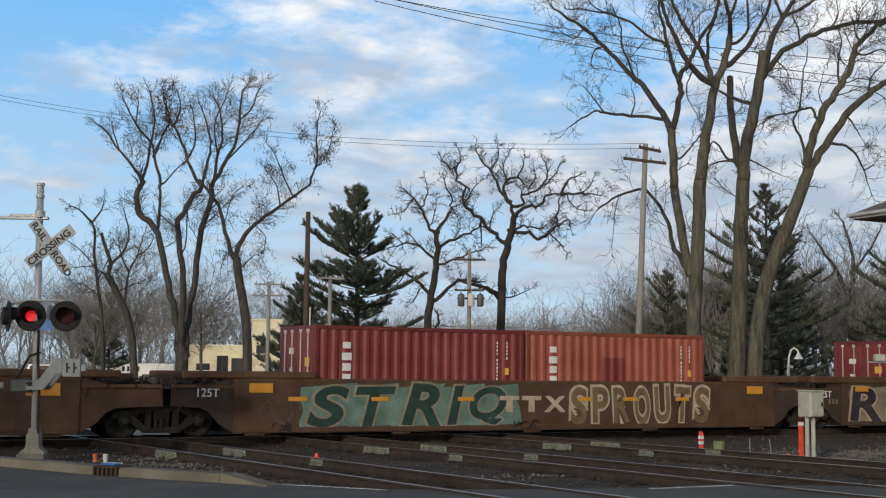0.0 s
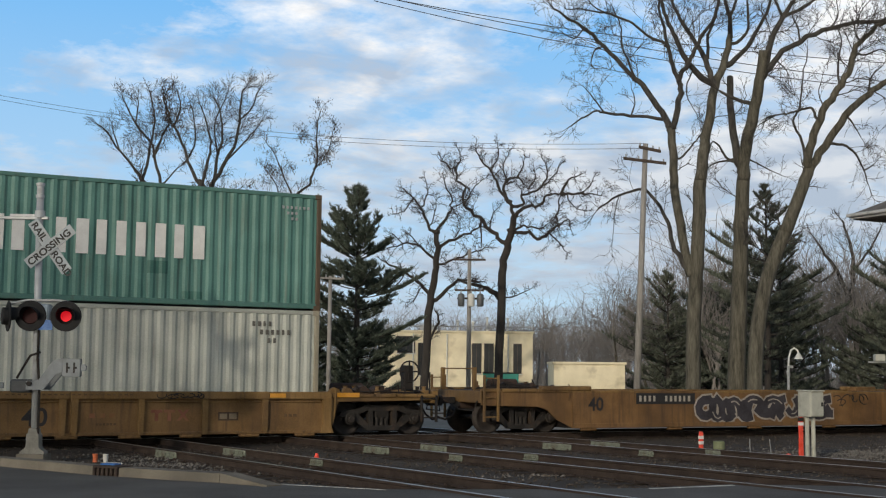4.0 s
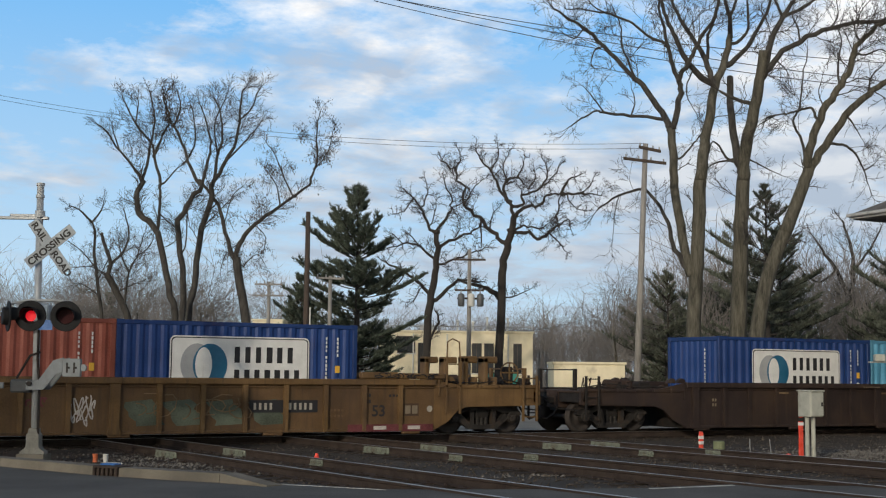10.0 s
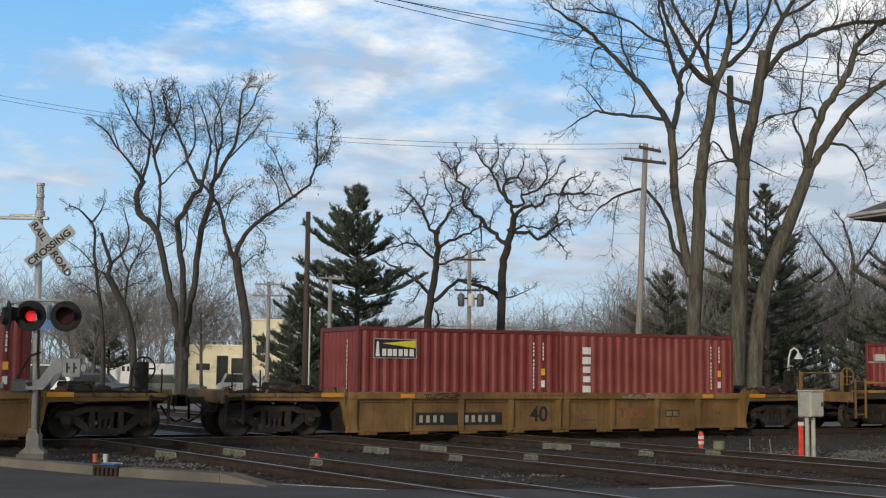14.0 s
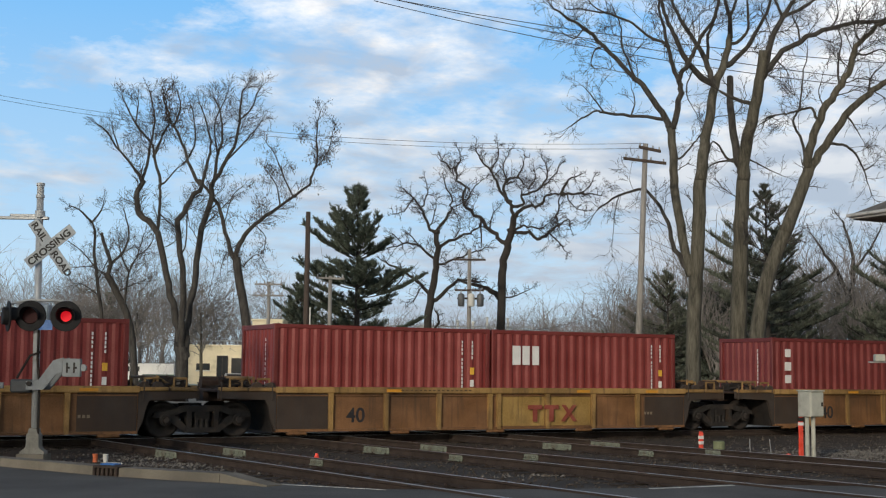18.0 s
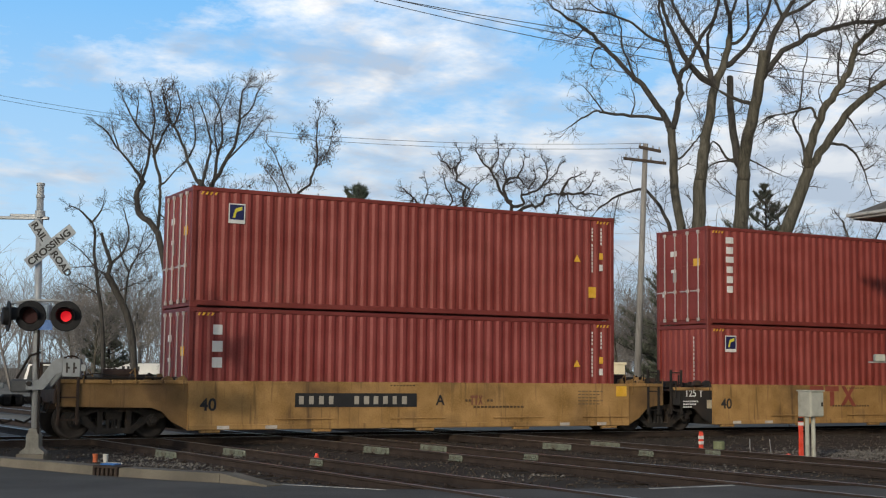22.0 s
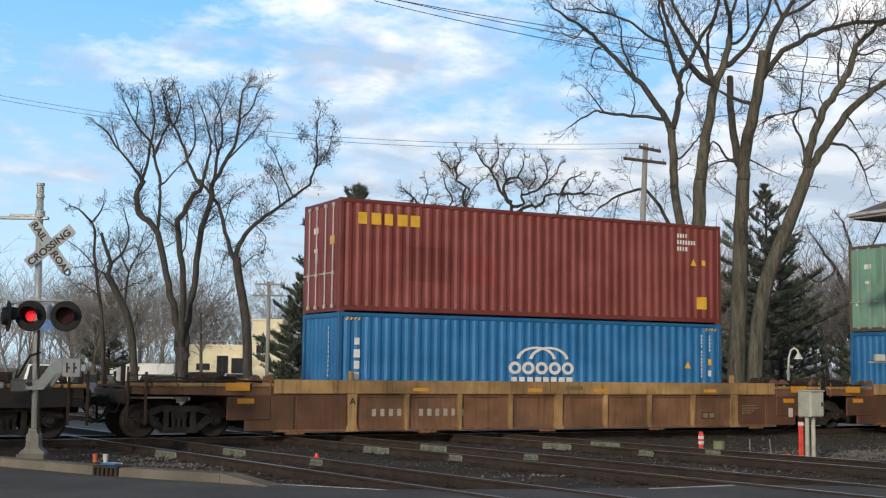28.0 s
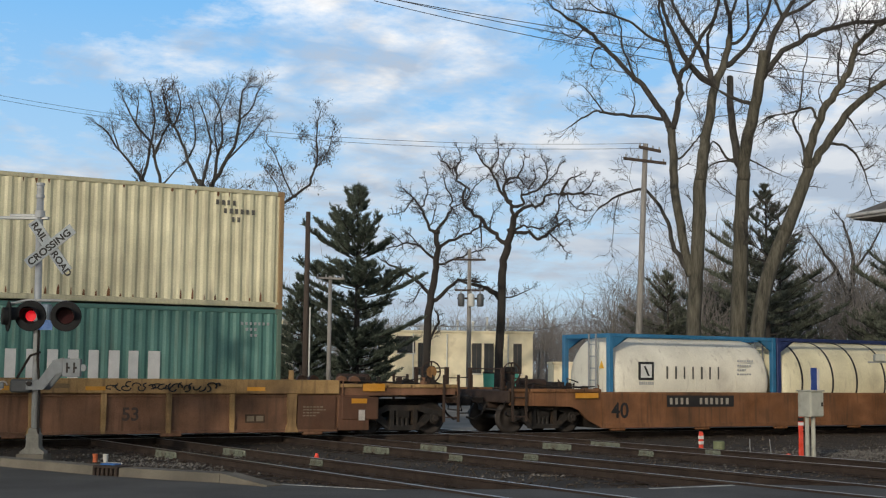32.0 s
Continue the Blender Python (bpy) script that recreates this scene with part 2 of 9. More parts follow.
def code_marks(parent, L, H, mat=WHITE):
    """Owner code columns near the tail end of a side, tags and hazard ticks."""
    k = 0.1 if L < 8 else 0.0
    mark(bar_row(L - 0.74 - k, H - 0.32, 4, 0.1, 0.045, 0.8, True, 3), mat, parent, FRONT)
    mark(bar_row(L - 0.74 - k, H - 0.78, 8, 0.1, 0.045, 0.8, True, 4), mat, parent, FRONT)
    mark(bar_row(L - 0.44 - k, H - 0.32, 5, 0.1, 0.045, 0.8, True, 5), mat, parent, FRONT)
    mark(Mesh().box(L - 0.5 - k, L - 0.38 - k, -0.006, 0, H - 1.2, H - 1.02), YELLOWM, parent, FRONT, "yellow_tag")
    mark(Mesh().box(L - 0.5 - k, L - 0.39 - k, -0.006, 0, H - 1.52, H - 1.34), WHITE, parent, FRONT, "white_tag")
    if H > 2.7:
        mark(Mesh().box(L - 0.86, L - 0.62, -0.006, 0, 0.62, 0.92), YELLOWM, parent, FRONT, "warning_tag")
        mark(Mesh().prism([(L - 1.35, 1.6), (L - 1.13, 1.6), (L - 1.24, 1.8)], -0.006, 0), YELLOWM, parent, FRONT, "warning_triangle")
        for a in (0.2, L - 0.6):
            for j in range(4):
                mark(Mesh().prism([(a + j * 0.11, H - 0.2), (a + j * 0.11 + 0.05, H - 0.2), (a + j * 0.11 + 0.09, H - 0.13), (a + j * 0.11 + 0.04, H - 0.13)], -0.006, 0), YELLOWM, parent, FRONT, "hazard_tick")


def corner_codes(parent, L, H):
    """Short rows of small pale bars and two yellow tags at the tail end."""
    for k, n in enumerate((4, 7, 4)):
        mark(bar_row(L - 1.6, H - 0.42 - 0.19 * k, n, 0.1, 0.12, 0.62, False, 4 + k), WHITE, parent, FRONT)
    mark(Mesh().prism([(L - 1.12, H - 1.22), (L - 0.9, H - 1.22), (L - 1.01, H - 1.02)], -0.006, 0), YELLOWM, parent, FRONT, "warning_triangle")
    mark(Mesh().box(L - 0.7, L - 0.58, -0.006, 0, H - 1.2, H - 1.04), YELLOWM, parent, FRONT, "yellow_tag")
    mark(Mesh().box(L - 0.9, L - 0.54, -0.006, 0, 0.42, 0.78), YELLOWM, parent, FRONT, "warning_tag")


def column_name(parent, H, n, x=0.87, top=0.42, pitch=0.265, w=0.34, mat=WHITE):
    m = bar_row(x, H - top, n, pitch, w * 0.82, 0.72, True, 9)
    mark(m, mat, parent, FRONT, "name_column")


def row_name(parent, x, z, n, pitch, h, mat=WHITE, fill=0.66, seed=2):
    mark(bar_row(x, z, n, pitch, h, fill, False, seed), mat, parent, FRONT, "name_bars")


def square_logo(parent, x, z, s=0.42):
    mark(Mesh().box(x, x + s, -0.004, 0, z, z + s * 1.15), WHITE, parent, FRONT, "logo_border")
    mark(Mesh().box(x + 0.03, x + s - 0.03, -0.004, 0, z + 0.09, z + s * 1.15 - 0.03), LOGO_NAVY, parent, FRONT, "logo_field", 0.008)
    mark(strip([(x + 0.1, z + 0.14), (x + 0.17, z + 0.14), (x + 0.2, z + 0.28), (x + 0.34, z + 0.33), (x + 0.34, z + 0.42), (x + 0.17, z + 0.36)], 0.004), LOGO_YELLOW, parent, FRONT, "logo_stripe", 0.012)


LOGO_NAVY = material("navy_logo", (0.015, 0.02, 0.09), 0.5, 0, 0.1, 3, 0, 40)
LOGO_YELLOW = material("lime_logo", (0.65, 0.6, 0.05), 0.5, 0, 0.1, 3, 0, 40)


def ring(cx, cz, r0, r1, a0=0, a1=360, n=28, sx=1.0):
    """A flat band round a centre, in one piece."""
    m = Mesh()
    whole = a1 - a0 >= 360
    k = n if whole else n + 1
    for y in (-0.005, 0.0):
        for r in (r0, r1):
            for i in range(k):
                t = radians(a0 + (a1 - a0) * i / n)
                m.v.append((cx + sx * r * math.cos(t), y, cz + r * math.sin(t)))
    for i in range(n):
        j = (i + 1) % k
        m.f += [(i, j, k + j, k + i), (2 * k + i, 3 * k + i, 3 * k + j, 2 * k + j), (k + i, k + j, 3 * k + j, 3 * k + i)]
        if r0 > 0:
            m.f.append((i, 2 * k + i, 2 * k + j, j))
    return m


def panel_logo(parent, x, z, w=3.5, h=1.36):
    """White panel with a grey and blue ring and two rows of bars."""
    def rounded(x0, x1, z0, z1, r):
        return strip([(cx + r * math.cos(radians(a)), cz + r * math.sin(radians(a))) for cx, cz, s in ((x1 - r, z1 - r, 0), (x0 + r, z1 - r, 90), (x0 + r, z0 + r, 180), (x1 - r, z0 + r, 270))
                      for a in range(s, s + 91, 30)], 0.004)
    mark(rounded(x, x + w, z, z + h, 0.12), WHITE, parent, FRONT, "logo_panel")
    mark(rounded(x + 0.03, x + w - 0.03, z + 0.03, z + h - 0.03, 0.1), BLACKM, parent, FRONT, "logo_frame", 0.007)
    mark(rounded(x + 0.055, x + w - 0.055, z + 0.055, z + h - 0.055, 0.09), WHITE, parent, FRONT, "logo_field", 0.010)
    mark(ring(x + 0.66, z + h * 0.5, 0.0, 0.5, 0, 360, 28, 0.8), GREYM, parent, FRONT, "logo_disc", 0.014)
    mark(ring(x + 0.98, z + h * 0.5, 0.0, 0.5, 0, 360, 28, 0.85), TEAL_LOGO, parent, FRONT, "logo_disc", 0.018)
    mark(ring(x + 0.82, z + h * 0.5, 0.0, 0.41, 0, 360, 28, 0.5), WHITE, parent, FRONT, "logo_lens", 0.022)
    mark(bar_row(x + 1.58, z + h * 0.54, 6, 0.27, 0.38, 0.58, False, 4), BLACKM, parent, FRONT, "name_bars", 0.014)
    mark(bar_row(x + 1.58, z + h * 0.14, 7, 0.255, 0.38, 0.58, False, 6), BLACKM, parent, FRONT, "name_bars", 0.014)


TEAL_LOGO = material("teal_logo", (0.02, 0.12, 0.22), 0.5, 0, 0.1, 3, 0, 40)


def globe_logo(parent, x, z):
    """White arched emblem over bars."""
    for cx in (0.92, 1.32):
        mark(ring(x + cx, z + 0.62, 0.3, 0.36, 5, 175, 22, 1.75), WHITE, parent, FRONT, "emblem_arc", 0.004 + cx * 0.004)
    for k in range(5):
        w = 0.3
        a = x + 0.1 + k * 0.42
        mark(ring(a + w / 2, z + 0.40, 0.085, 0.17, 0, 360, 18, 1.15), WHITE, parent, FRONT, "emblem_ring")
    mark(bar_row(x + 0.14, z - 0.08, 8, 0.25, 0.24, 0.8, False, 8), WHITE, parent, FRONT, "name_bars")


def beam_logo(parent, x, z):
    mark(Mesh().box(x, x + 1.22, -0.004, 0, z, z + 0.5), GREYM, parent, FRONT, "logo_border")
    mark(Mesh().box(x + 0.02, x + 1.2, -0.004, 0, z + 0.02, z + 0.48), BLACKM, parent, FRONT, "logo_field", 0.007)
    mark(strip([(x + 0.24, z + 0.38), (x + 1.19, z + 0.27), (x + 1.19, z + 0.47)], 0.004), LOGO_YELLOW, parent, FRONT, "logo_beam", 0.011)
    mark(bar_row(x + 0.24, z + 0.06, 6, 0.155, 0.18, 0.8), WHITE, parent, FRONT, "name_bars", 0.012)
    mark(Mesh().prism([(x + 0.06, z + 0.05), (x + 0.17, z + 0.05), (x + 0.14, z + 0.42), (x + 0.09, z + 0.42)], -0.004, 0), WHITE, parent, FRONT, "logo_tower", 0.011)


def ring_name(parent, x, z, s=0.47, mat=REDM, y=None):
    """Three rings and a bar."""
    y = FRONT if y is None else y
    mark(ring(x + s * 0.5, z + s * 0.5, s * 0.22, s * 0.5), mat, parent, y, "name_ring")
    mark(ring(x + s * 1.42, z + s * 0.5, s * 0.22, s * 0.5), mat, parent, y, "name_ring", 0.008)
    mark(ring(x + s * 2.4, z + s * 0.5, s * 0.22, s * 0.5), mat, parent, y, "name_ring", 0.012)
    mark(Mesh().box(x + s * 2.95, x + s * 3.2, -0.005, 0, z, z + s), mat, parent, y, "name_bar")


GREY_DARK = material("faded_black_marking", (0.12, 0.115, 0.1), 0.7, 0, 0.2, 3, 0.05, 40)
LOCK_ROD = material("pale_lock_rods", (0.5, 0.45, 0.42), 0.5, 0.3, 0.1, 6, 0.05, 50)


def container(u, L, H, z, color, end="blank", marks=(), label="", wear=0.25, rods=None, frame_color=None, code=True):
    skin = box_paint(color, wear)
    frame_skin = box_paint(tuple(frame_color or [c * 0.72 for c in color]), wear)
    rail_skin = box_paint(tuple(round(v * 0.8, 4) for v in color), wear)
    c = thing("shipping_container", label, "container", pose(u, TRACK_Y, z), "containers on the train")
    moving.append((c, u))
    side = once(("side", L, H), lambda: corrugated(L - 0.22, 0.16, H - 0.11))
    back = Matrix.Rotation(math.pi, 4, "Z")
    part("side_panel", side, skin, c, at=(0.11, FRONT, 0))
    part("side_panel", side, skin, c, at=Matrix.Translation((L - 0.11, -FRONT, 0)) @ back)
    roof = once(("roof", L), lambda: Mesh().box(0.05, L - 0.05, -HALF + 0.06, HALF - 0.06, -0.05, 0.0, 0.01).data("roof_panel"))
    part("roof_panel", roof, skin, c, at=(0, 0, H - 0.012))
    floor = once(("floor", L), lambda: Mesh().box(0.05, L - 0.05, -HALF + 0.07, HALF - 0.07, 0.1, 0.16).data("floor_panel"))
    part("floor_panel", floor, frame_skin, c)
    rail = once(("rail", L), lambda: Mesh().box(0.1, L - 0.1, -0.03, 0.03, -0.05, 0.05, 0.012).data("side_rail"))
    low = once(("low", L), lambda: Mesh().box(0.1, L - 0.1, -0.025, 0.025, -0.06, 0.07, 0.015).data("side_rail"))
    for s in (-1, 1):
        part("top_rail", rail, rail_skin, c, at=(0, s * (HALF - 0.035), H - 0.06))
        part("bottom_rail", low, rail_skin, c, at=(0, s * (HALF - 0.03), 0.10))
    post = once(("post", H), lambda: Mesh().box(-0.06, 0.06, -0.06, 0.06, 0.11, H - 0.11, 0.015).data("corner_post"))
    cast = once("cast", lambda: Mesh().box(-0.09, 0.09, -0.08, 0.08, -0.06, 0.06, 0.012).data("corner_casting"))
    header = once("header", lambda: Mesh().box(-0.05, 0.05, -HALF + 0.1, HALF - 0.1, -0.06, 0.06, 0.012).data("end_rail"))
    for x in (0.062, L - 0.062):
        for s in (-1, 1):
            part("corner_post", post, frame_skin, c, at=(x, s * (HALF - 0.062), 0))
            for zz in (0.06, H - 0.06):
                part("corner_casting", cast, frame_skin, c, at=(x + (0.03 if x < 1 else -0.03), s * (HALF - 0.08), zz))
        part("end_rail", header, frame_skin, c, at=(x, 0, H - 0.07))
        part("end_rail", header, frame_skin, c, at=(x, 0, 0.08))
    endwall = once(("end", H), lambda: corrugated(2 * HALF - 0.24, 0.14, H - 0.12, 0.038, 0.25, 0.065, 0.07, 0.0575))
    part("end_panel", endwall, skin, c, at=Matrix.Translation((L - 0.03, -HALF + 0.12, 0)) @ Matrix.Rotation(radians(90), 4, "Z"))
    if end == "door":
        leaf = once(("leaf", H), lambda: Mesh().box(0, 0.05, -0.54, 0.54, 0.15, H - 0.13, 0.01)
                    .box(-0.012, 0, -0.5, 0.5, 0.22, 0.28 + (H - 0.5) * 0.3, 0.01).box(-0.012, 0, -0.5, 0.5, 0.36 + (H - 0.5) * 0.3, 0.28 + (H - 0.5) * 0.62, 0.01)
                    .box(-0.012, 0, -0.5, 0.5, 0.36 + (H - 0.5) * 0.62, H - 0.2, 0.01).data("door_leaf"))
        bar = once(("bar", H), lambda: Mesh().tube([(0, 0, 0.12), (0, 0, H - 0.12)], 0.02, 6).box(-0.03, 0.03, -0.05, 0.05, 0.95, 1.05, 0.01)
                   .box(-0.035, 0.03, -0.05, 0.05, 0.10, 0.2, 0.01).box(-0.035, 0.03, -0.05, 0.05, H - 0.2, H - 0.1, 0.01)
                   .box(-0.02, 0.0, 0.0, 0.36, 0.98, 1.02, 0.005).data("lock_rod"))
        for s in (-1, 1):
            d = part("door_leaf", leaf, skin, c, at=(0.012, s * 0.55, 0))
            for k in (-0.28, 0.22):
                part("lock_rod", bar, rods or LOCK_ROD, d, at=(-0.035, k, 0))
        for i, (yy, zz, w, h, mm) in enumerate(((0.35, 0.72, 0.3, 0.16, WHITE), (0.35, 0.55, 0.22, 0.1, WHITE), (0.3, 0.45, 0.16, 0.3, GREYM), (-0.75, 0.6, 0.3, 0.22, YELLOWM), (0.85, 0.3, 0.1, 0.14, WHITE))):
            part("door_marking", Mesh().box(-0.012, -0.004, yy - w / 2, yy + w / 2, H * zz, H * zz + h), mm, c, at=(0.0, 0, 0))
    else:
        part("end_panel", endwall, skin, c, at=Matrix.Translation((0.03, HALF - 0.12, 0)) @ Matrix.Rotation(radians(-90), 4, "Z"))
        tagged(part("end_marking", bar_row(0, 0, 11, 0.12, 0.04, 0.74, True, 3).joined(), WHITE, c, at=Matrix.Translation((0.026, -0.55, H - 0.35)) @ Matrix.Rotation(radians(-90), 4, "Z")), kind="stuff")
    if code == "dark":
        for k, n in enumerate((4, 6, 2)):
            mark(bar_row(L - 1.75 + 0.2 * k, H - 0.42 - 0.2 * k, n, 0.14, 0.12, 0.55, False, 4 + k), GREY_DARK, c, FRONT)
    elif code == "pale":
        for k, n in enumerate((7, 3, 2)):
            mark(bar_row(L - 1.05 + 0.12 * k, H - 0.4 - 0.14 * k, n, 0.11, 0.07, 0.6, False, 4 + k), GREYM, c, FRONT)
    elif code:
        code_marks(c, L, H)
    for fn, *args in marks:
        fn(c, *args)
    return c


def patch(parent, x0, x1, z0, z1, color, L=L20):
    """Paint laid over the folds of a side panel, 4 mm thick."""
    crest, slope, depth, span = 0.078, 0.064, 0.038, L - 0.22 - 0.06
    n = int(span / 0.28)
    pitch = span / n
    first = 0.11 + 0.03 + (pitch - crest - 2 * slope) / 2
    i0, i1 = max(0, round((x0 - first) / pitch)), min(n, round((x1 - first) / pitch))
    pts = []
    for k in range(i0, i1):
        x = first + k * pitch
        pts += [(x, depth), (x + slope, 0), (x + slope + crest, 0), (x + 2 * slope + crest, depth)]
    m = Mesh().prism([(x, y - 0.004) for x, y in pts] + [(x, y + 0.004) for x, y in reversed(pts)], z0, z1, "z")
    part("repainted_patch", m, box_paint(color, 0.15), parent, at=(0, FRONT, 0))


def rust_feet(parent, L, H, seed, share=0.8):
    """Rust that has crept up from the bottom rail and down from the top rail on the ridges of a side."""
    r = random.Random(seed)
    crest, slope, span = 0.078, 0.064, L - 0.22 - 0.06
    n = int(span / 0.28)
    pitch = span / n
    first = 0.11 + 0.03 + (pitch - crest - 2 * slope) / 2
    for k in range(n):
        x = first + k * pitch + slope
        for up in (True, False):
            if r.random() > (share if up else share * 0.45):
                continue
            h, a, b = (r.uniform(0.06, 0.3) if up else r.uniform(0.04, 0.16)), r.uniform(0, 0.03), r.uniform(0.045, 0.078)
            z0 = 0.175 if up else H - 0.115
            e = h if up else -h
            pts = [(x + a, z0), (x + b, z0), (x + b - 0.005, z0 + e * r.uniform(0.4, 0.8)), (x + (a + b) / 2, z0 + e), (x + a + 0.004, z0 + e * r.uniform(0.3, 0.7))]
            part("rust_stain", Mesh().prism(pts if up else pts[::-1], -0.003, 0.001), RUST_STAIN, parent, at=(0, FRONT, 0))


RUST_STAIN = material("rust_stain", (0.19, 0.085, 0.035), 0.9, 0, 0.35, 6, 0.2, 40)
MAROON, CRIMSON, TERRA, BROWNRED = (0.19, 0.032, 0.03), (0.225, 0.035, 0.03), (0.31, 0.08, 0.05), (0.215, 0.046, 0.039)
JADE, SAGE, CREAM, WHITISH, SNOW = (0.1, 0.235, 0.205), (0.17, 0.33, 0.24), (0.66, 0.65, 0.5), (0.45, 0.47, 0.42), (0.62, 0.65, 0.62)
COBALT, SKYBLUE, NAVY, SLATE, PALEBLUE = (0.006, 0.13, 0.33), (0.006, 0.145, 0.37), (0.008, 0.042, 0.18), (0.024, 0.072, 0.155), (0.09, 0.32, 0.5)
TEAL_DEEP = (0.05, 0.15, 0.125)
Z0 = 0.20
Z1 = Z0 + H96
TRI = lambda n: [(column_name, H86, n)]
FLOGO = [(square_logo, 0.7, H86 - 0.69, 0.39)]


def ring_row(parent, x, z, n, pitch, r, mat):
    for k in range(n):
        mark(ring(x + k * pitch, z, r * 0.48, r, 0, 360, 24), mat, parent, FRONT, "name_ring")


def mast_logo(parent, x, z):
    """A thin ring round a dark sail, over a row of small blocks."""
    mark(ring(x, z, 0.155, 0.175), GREYM, parent, FRONT, "logo_ring")
    mark(Mesh().prism([(x - 0.05, z - 0.2), (x + 0.06, z - 0.2), (x + 0.01, z + 0.17)], -0.004, 0), BLUEM, parent, FRONT, "logo_sail", 0.008)
    mark(bar_row(x - 0.27, z - 0.3, 5, 0.115, 0.08, 0.8), BLUEM, parent, FRONT, "name_bars")


def curl_logo(parent, x, z):
    """A pale coiled emblem over a row of small bars."""
    mark(ring(x + 0.16, z + 0.2, 0.08, 0.15, 20, 360), WHITE, parent, FRONT, "emblem_coil")
    mark(ring(x + 0.16, z + 0.2, 0.0, 0.045), WHITE, parent, FRONT, "emblem_core")
    mark(Mesh().prism([(x + 0.3, z + 0.1), (x + 0.52, z + 0.12), (x + 0.58, z + 0.24), (x + 0.46, z + 0.2), (x + 0.42, z + 0.36), (x + 0.34, z + 0.24)], -0.004, 0), WHITE, parent, FRONT, "emblem_wing")
    mark(bar_row(x - 0.02, z - 0.1, 8, 0.075, 0.08, 0.75), WHITE, parent, FRONT, "name_bars")


def ship_name(parent, x, z, pitch, h, gap=0.62):
    """Two groups of tall pale bars."""
    row_name(parent, x, z, 5, pitch, h, WHITE, 0.62, 2)
    row_name(parent, x + 5 * pitch + gap, z, 8, pitch, h, WHITE, 0.62, 3)
TERRA_RED, CRIMSON_LIGHT = (0.28, 0.055, 0.03), (0.25, 0.04, 0.031)
low20 = lambda u, col, end="blank", marks=(), label="", **k: container(u, L20, H86, Z0 - 0.03, col, end, marks, label, **k)
low40 = lambda u, col, end="blank", marks=(), label="", **k: container(u, L40, H96, Z0, col, end, marks, label, **k)
top40 = lambda u, col, end="blank", marks=(), label="", **k: container(u, L40, H96, Z1, col, end, marks, label, **k)
SHIP_TOP = [(column_name, H96, 6, 0.86, 0.25, 0.385, 0.38), (ship_name, 2.93, 1.13, 0.457, 0.8, 0.5)]
SHIP_LOW = [(column_name, H96, 6, 0.86, 0.25, 0.385, 0.38), (ship_name, 2.93, 1.08, 0.457, 0.75, 0.5)]
RED_LABEL = "dark red corrugated steel container on a well car"

low20(12.13, MAROON, "door", TRI(4), "dark red short container with lock rods in the well")
low20(18.24, TERRA, "blank", [*TRI(4), (patch, 2.5, 3.3, 0.9, 1.9, MAROON)], "faded orange-red short container with a dark patch")
low20(31.72, MAROON, "door", [*FLOGO, (patch, 3.2, 5.0, 1.3, 1.7, MAROON)], "dark red short container with a navy square logo")
low20(37.87, JADE, "blank", [(column_name, H86, 5, 0.66, 0.38, 0.34, 0.27), (ship_name, 1.06, 0.98, 0.29, 0.7, 0.3)], "sea-green short container with tall white lettering", frame_color=(0.09, 0.12, 0.07))
low40(53.6, WHITISH, "blank", [(ring_name, 1.15, 2.04, 0.45)], "off-white long container with a red ringed name", code="dark", frame_color=(0.3, 0.27, 0.2), wear=0.2)
top40(53.6, JADE, "blank", [*SHIP_TOP, (patch, 7.75, 8.4, 0.75, 1.05, TEAL_DEEP, L40), (patch, 8.65, 9.2, 0.18, 0.36, TEAL_DEEP, L40)], "sea-green long container with big white lettering", frame_color=(0.095, 0.065, 0.04), wear=0.4, code="pale")
low20(95.67, TERRA, "blank", [*TRI(4), (patch, 2.0, 3.4, 1.2, 1.6, CRIMSON)], "faded orange-red short container")
low20(101.72, SLATE, "blank", [(patch, 0.3, 2.9, 1.75, 2.12, (0.012, 0.06, 0.2)), (curl_logo, 4.3, 2.0)], "weathered grey-blue short container with a repainted band", code="pale")
low20(115.33, COBALT, "blank", [], "bright blue plain short container")
low20(121.42, NAVY, "blank", [(panel_logo, 1.26, 0.88)], "navy short container with a white ring-logo panel", code=True)
low20(135.02, TERRA, "blank", [*TRI(4)], "faded orange-red short container with upright white lettering")
low20(141.08, NAVY, "blank", [(panel_logo, 1.26, 0.88)], "navy short container with a white ring-logo panel")
low20(158.69, NAVY, "blank", [(panel_logo, 1.26, 0.88)], "navy short container with a white ring-logo panel")
low20(164.78, PALEBLUE, "blank", [(patch, 1.32, 4.7, 0.6, 1.62, (0.02, 0.14, 0.34)), (patch, 2.1, 3.4, 1.62, 2.05, (0.016, 0.12, 0.31)), (beam_logo, 0.64, 1.78)], "pale blue short container with darker repainted blocks")
PALE_DISC = material("pale_blue_logo", (0.16, 0.45, 0.62), 0.5, 0, 0.1, 3, 0, 40)


def disc_logo(c, x, z, r):
    mark(ring(x, z, 0.0, r), PALE_DISC, c, FRONT, "disc_logo")
    mark(Mesh().box(x - 0.02, x + 0.02, -0.003, 0, z - r * 0.8, z + r * 0.8), BLUEM, c, FRONT, "disc_stripe", 0.011)


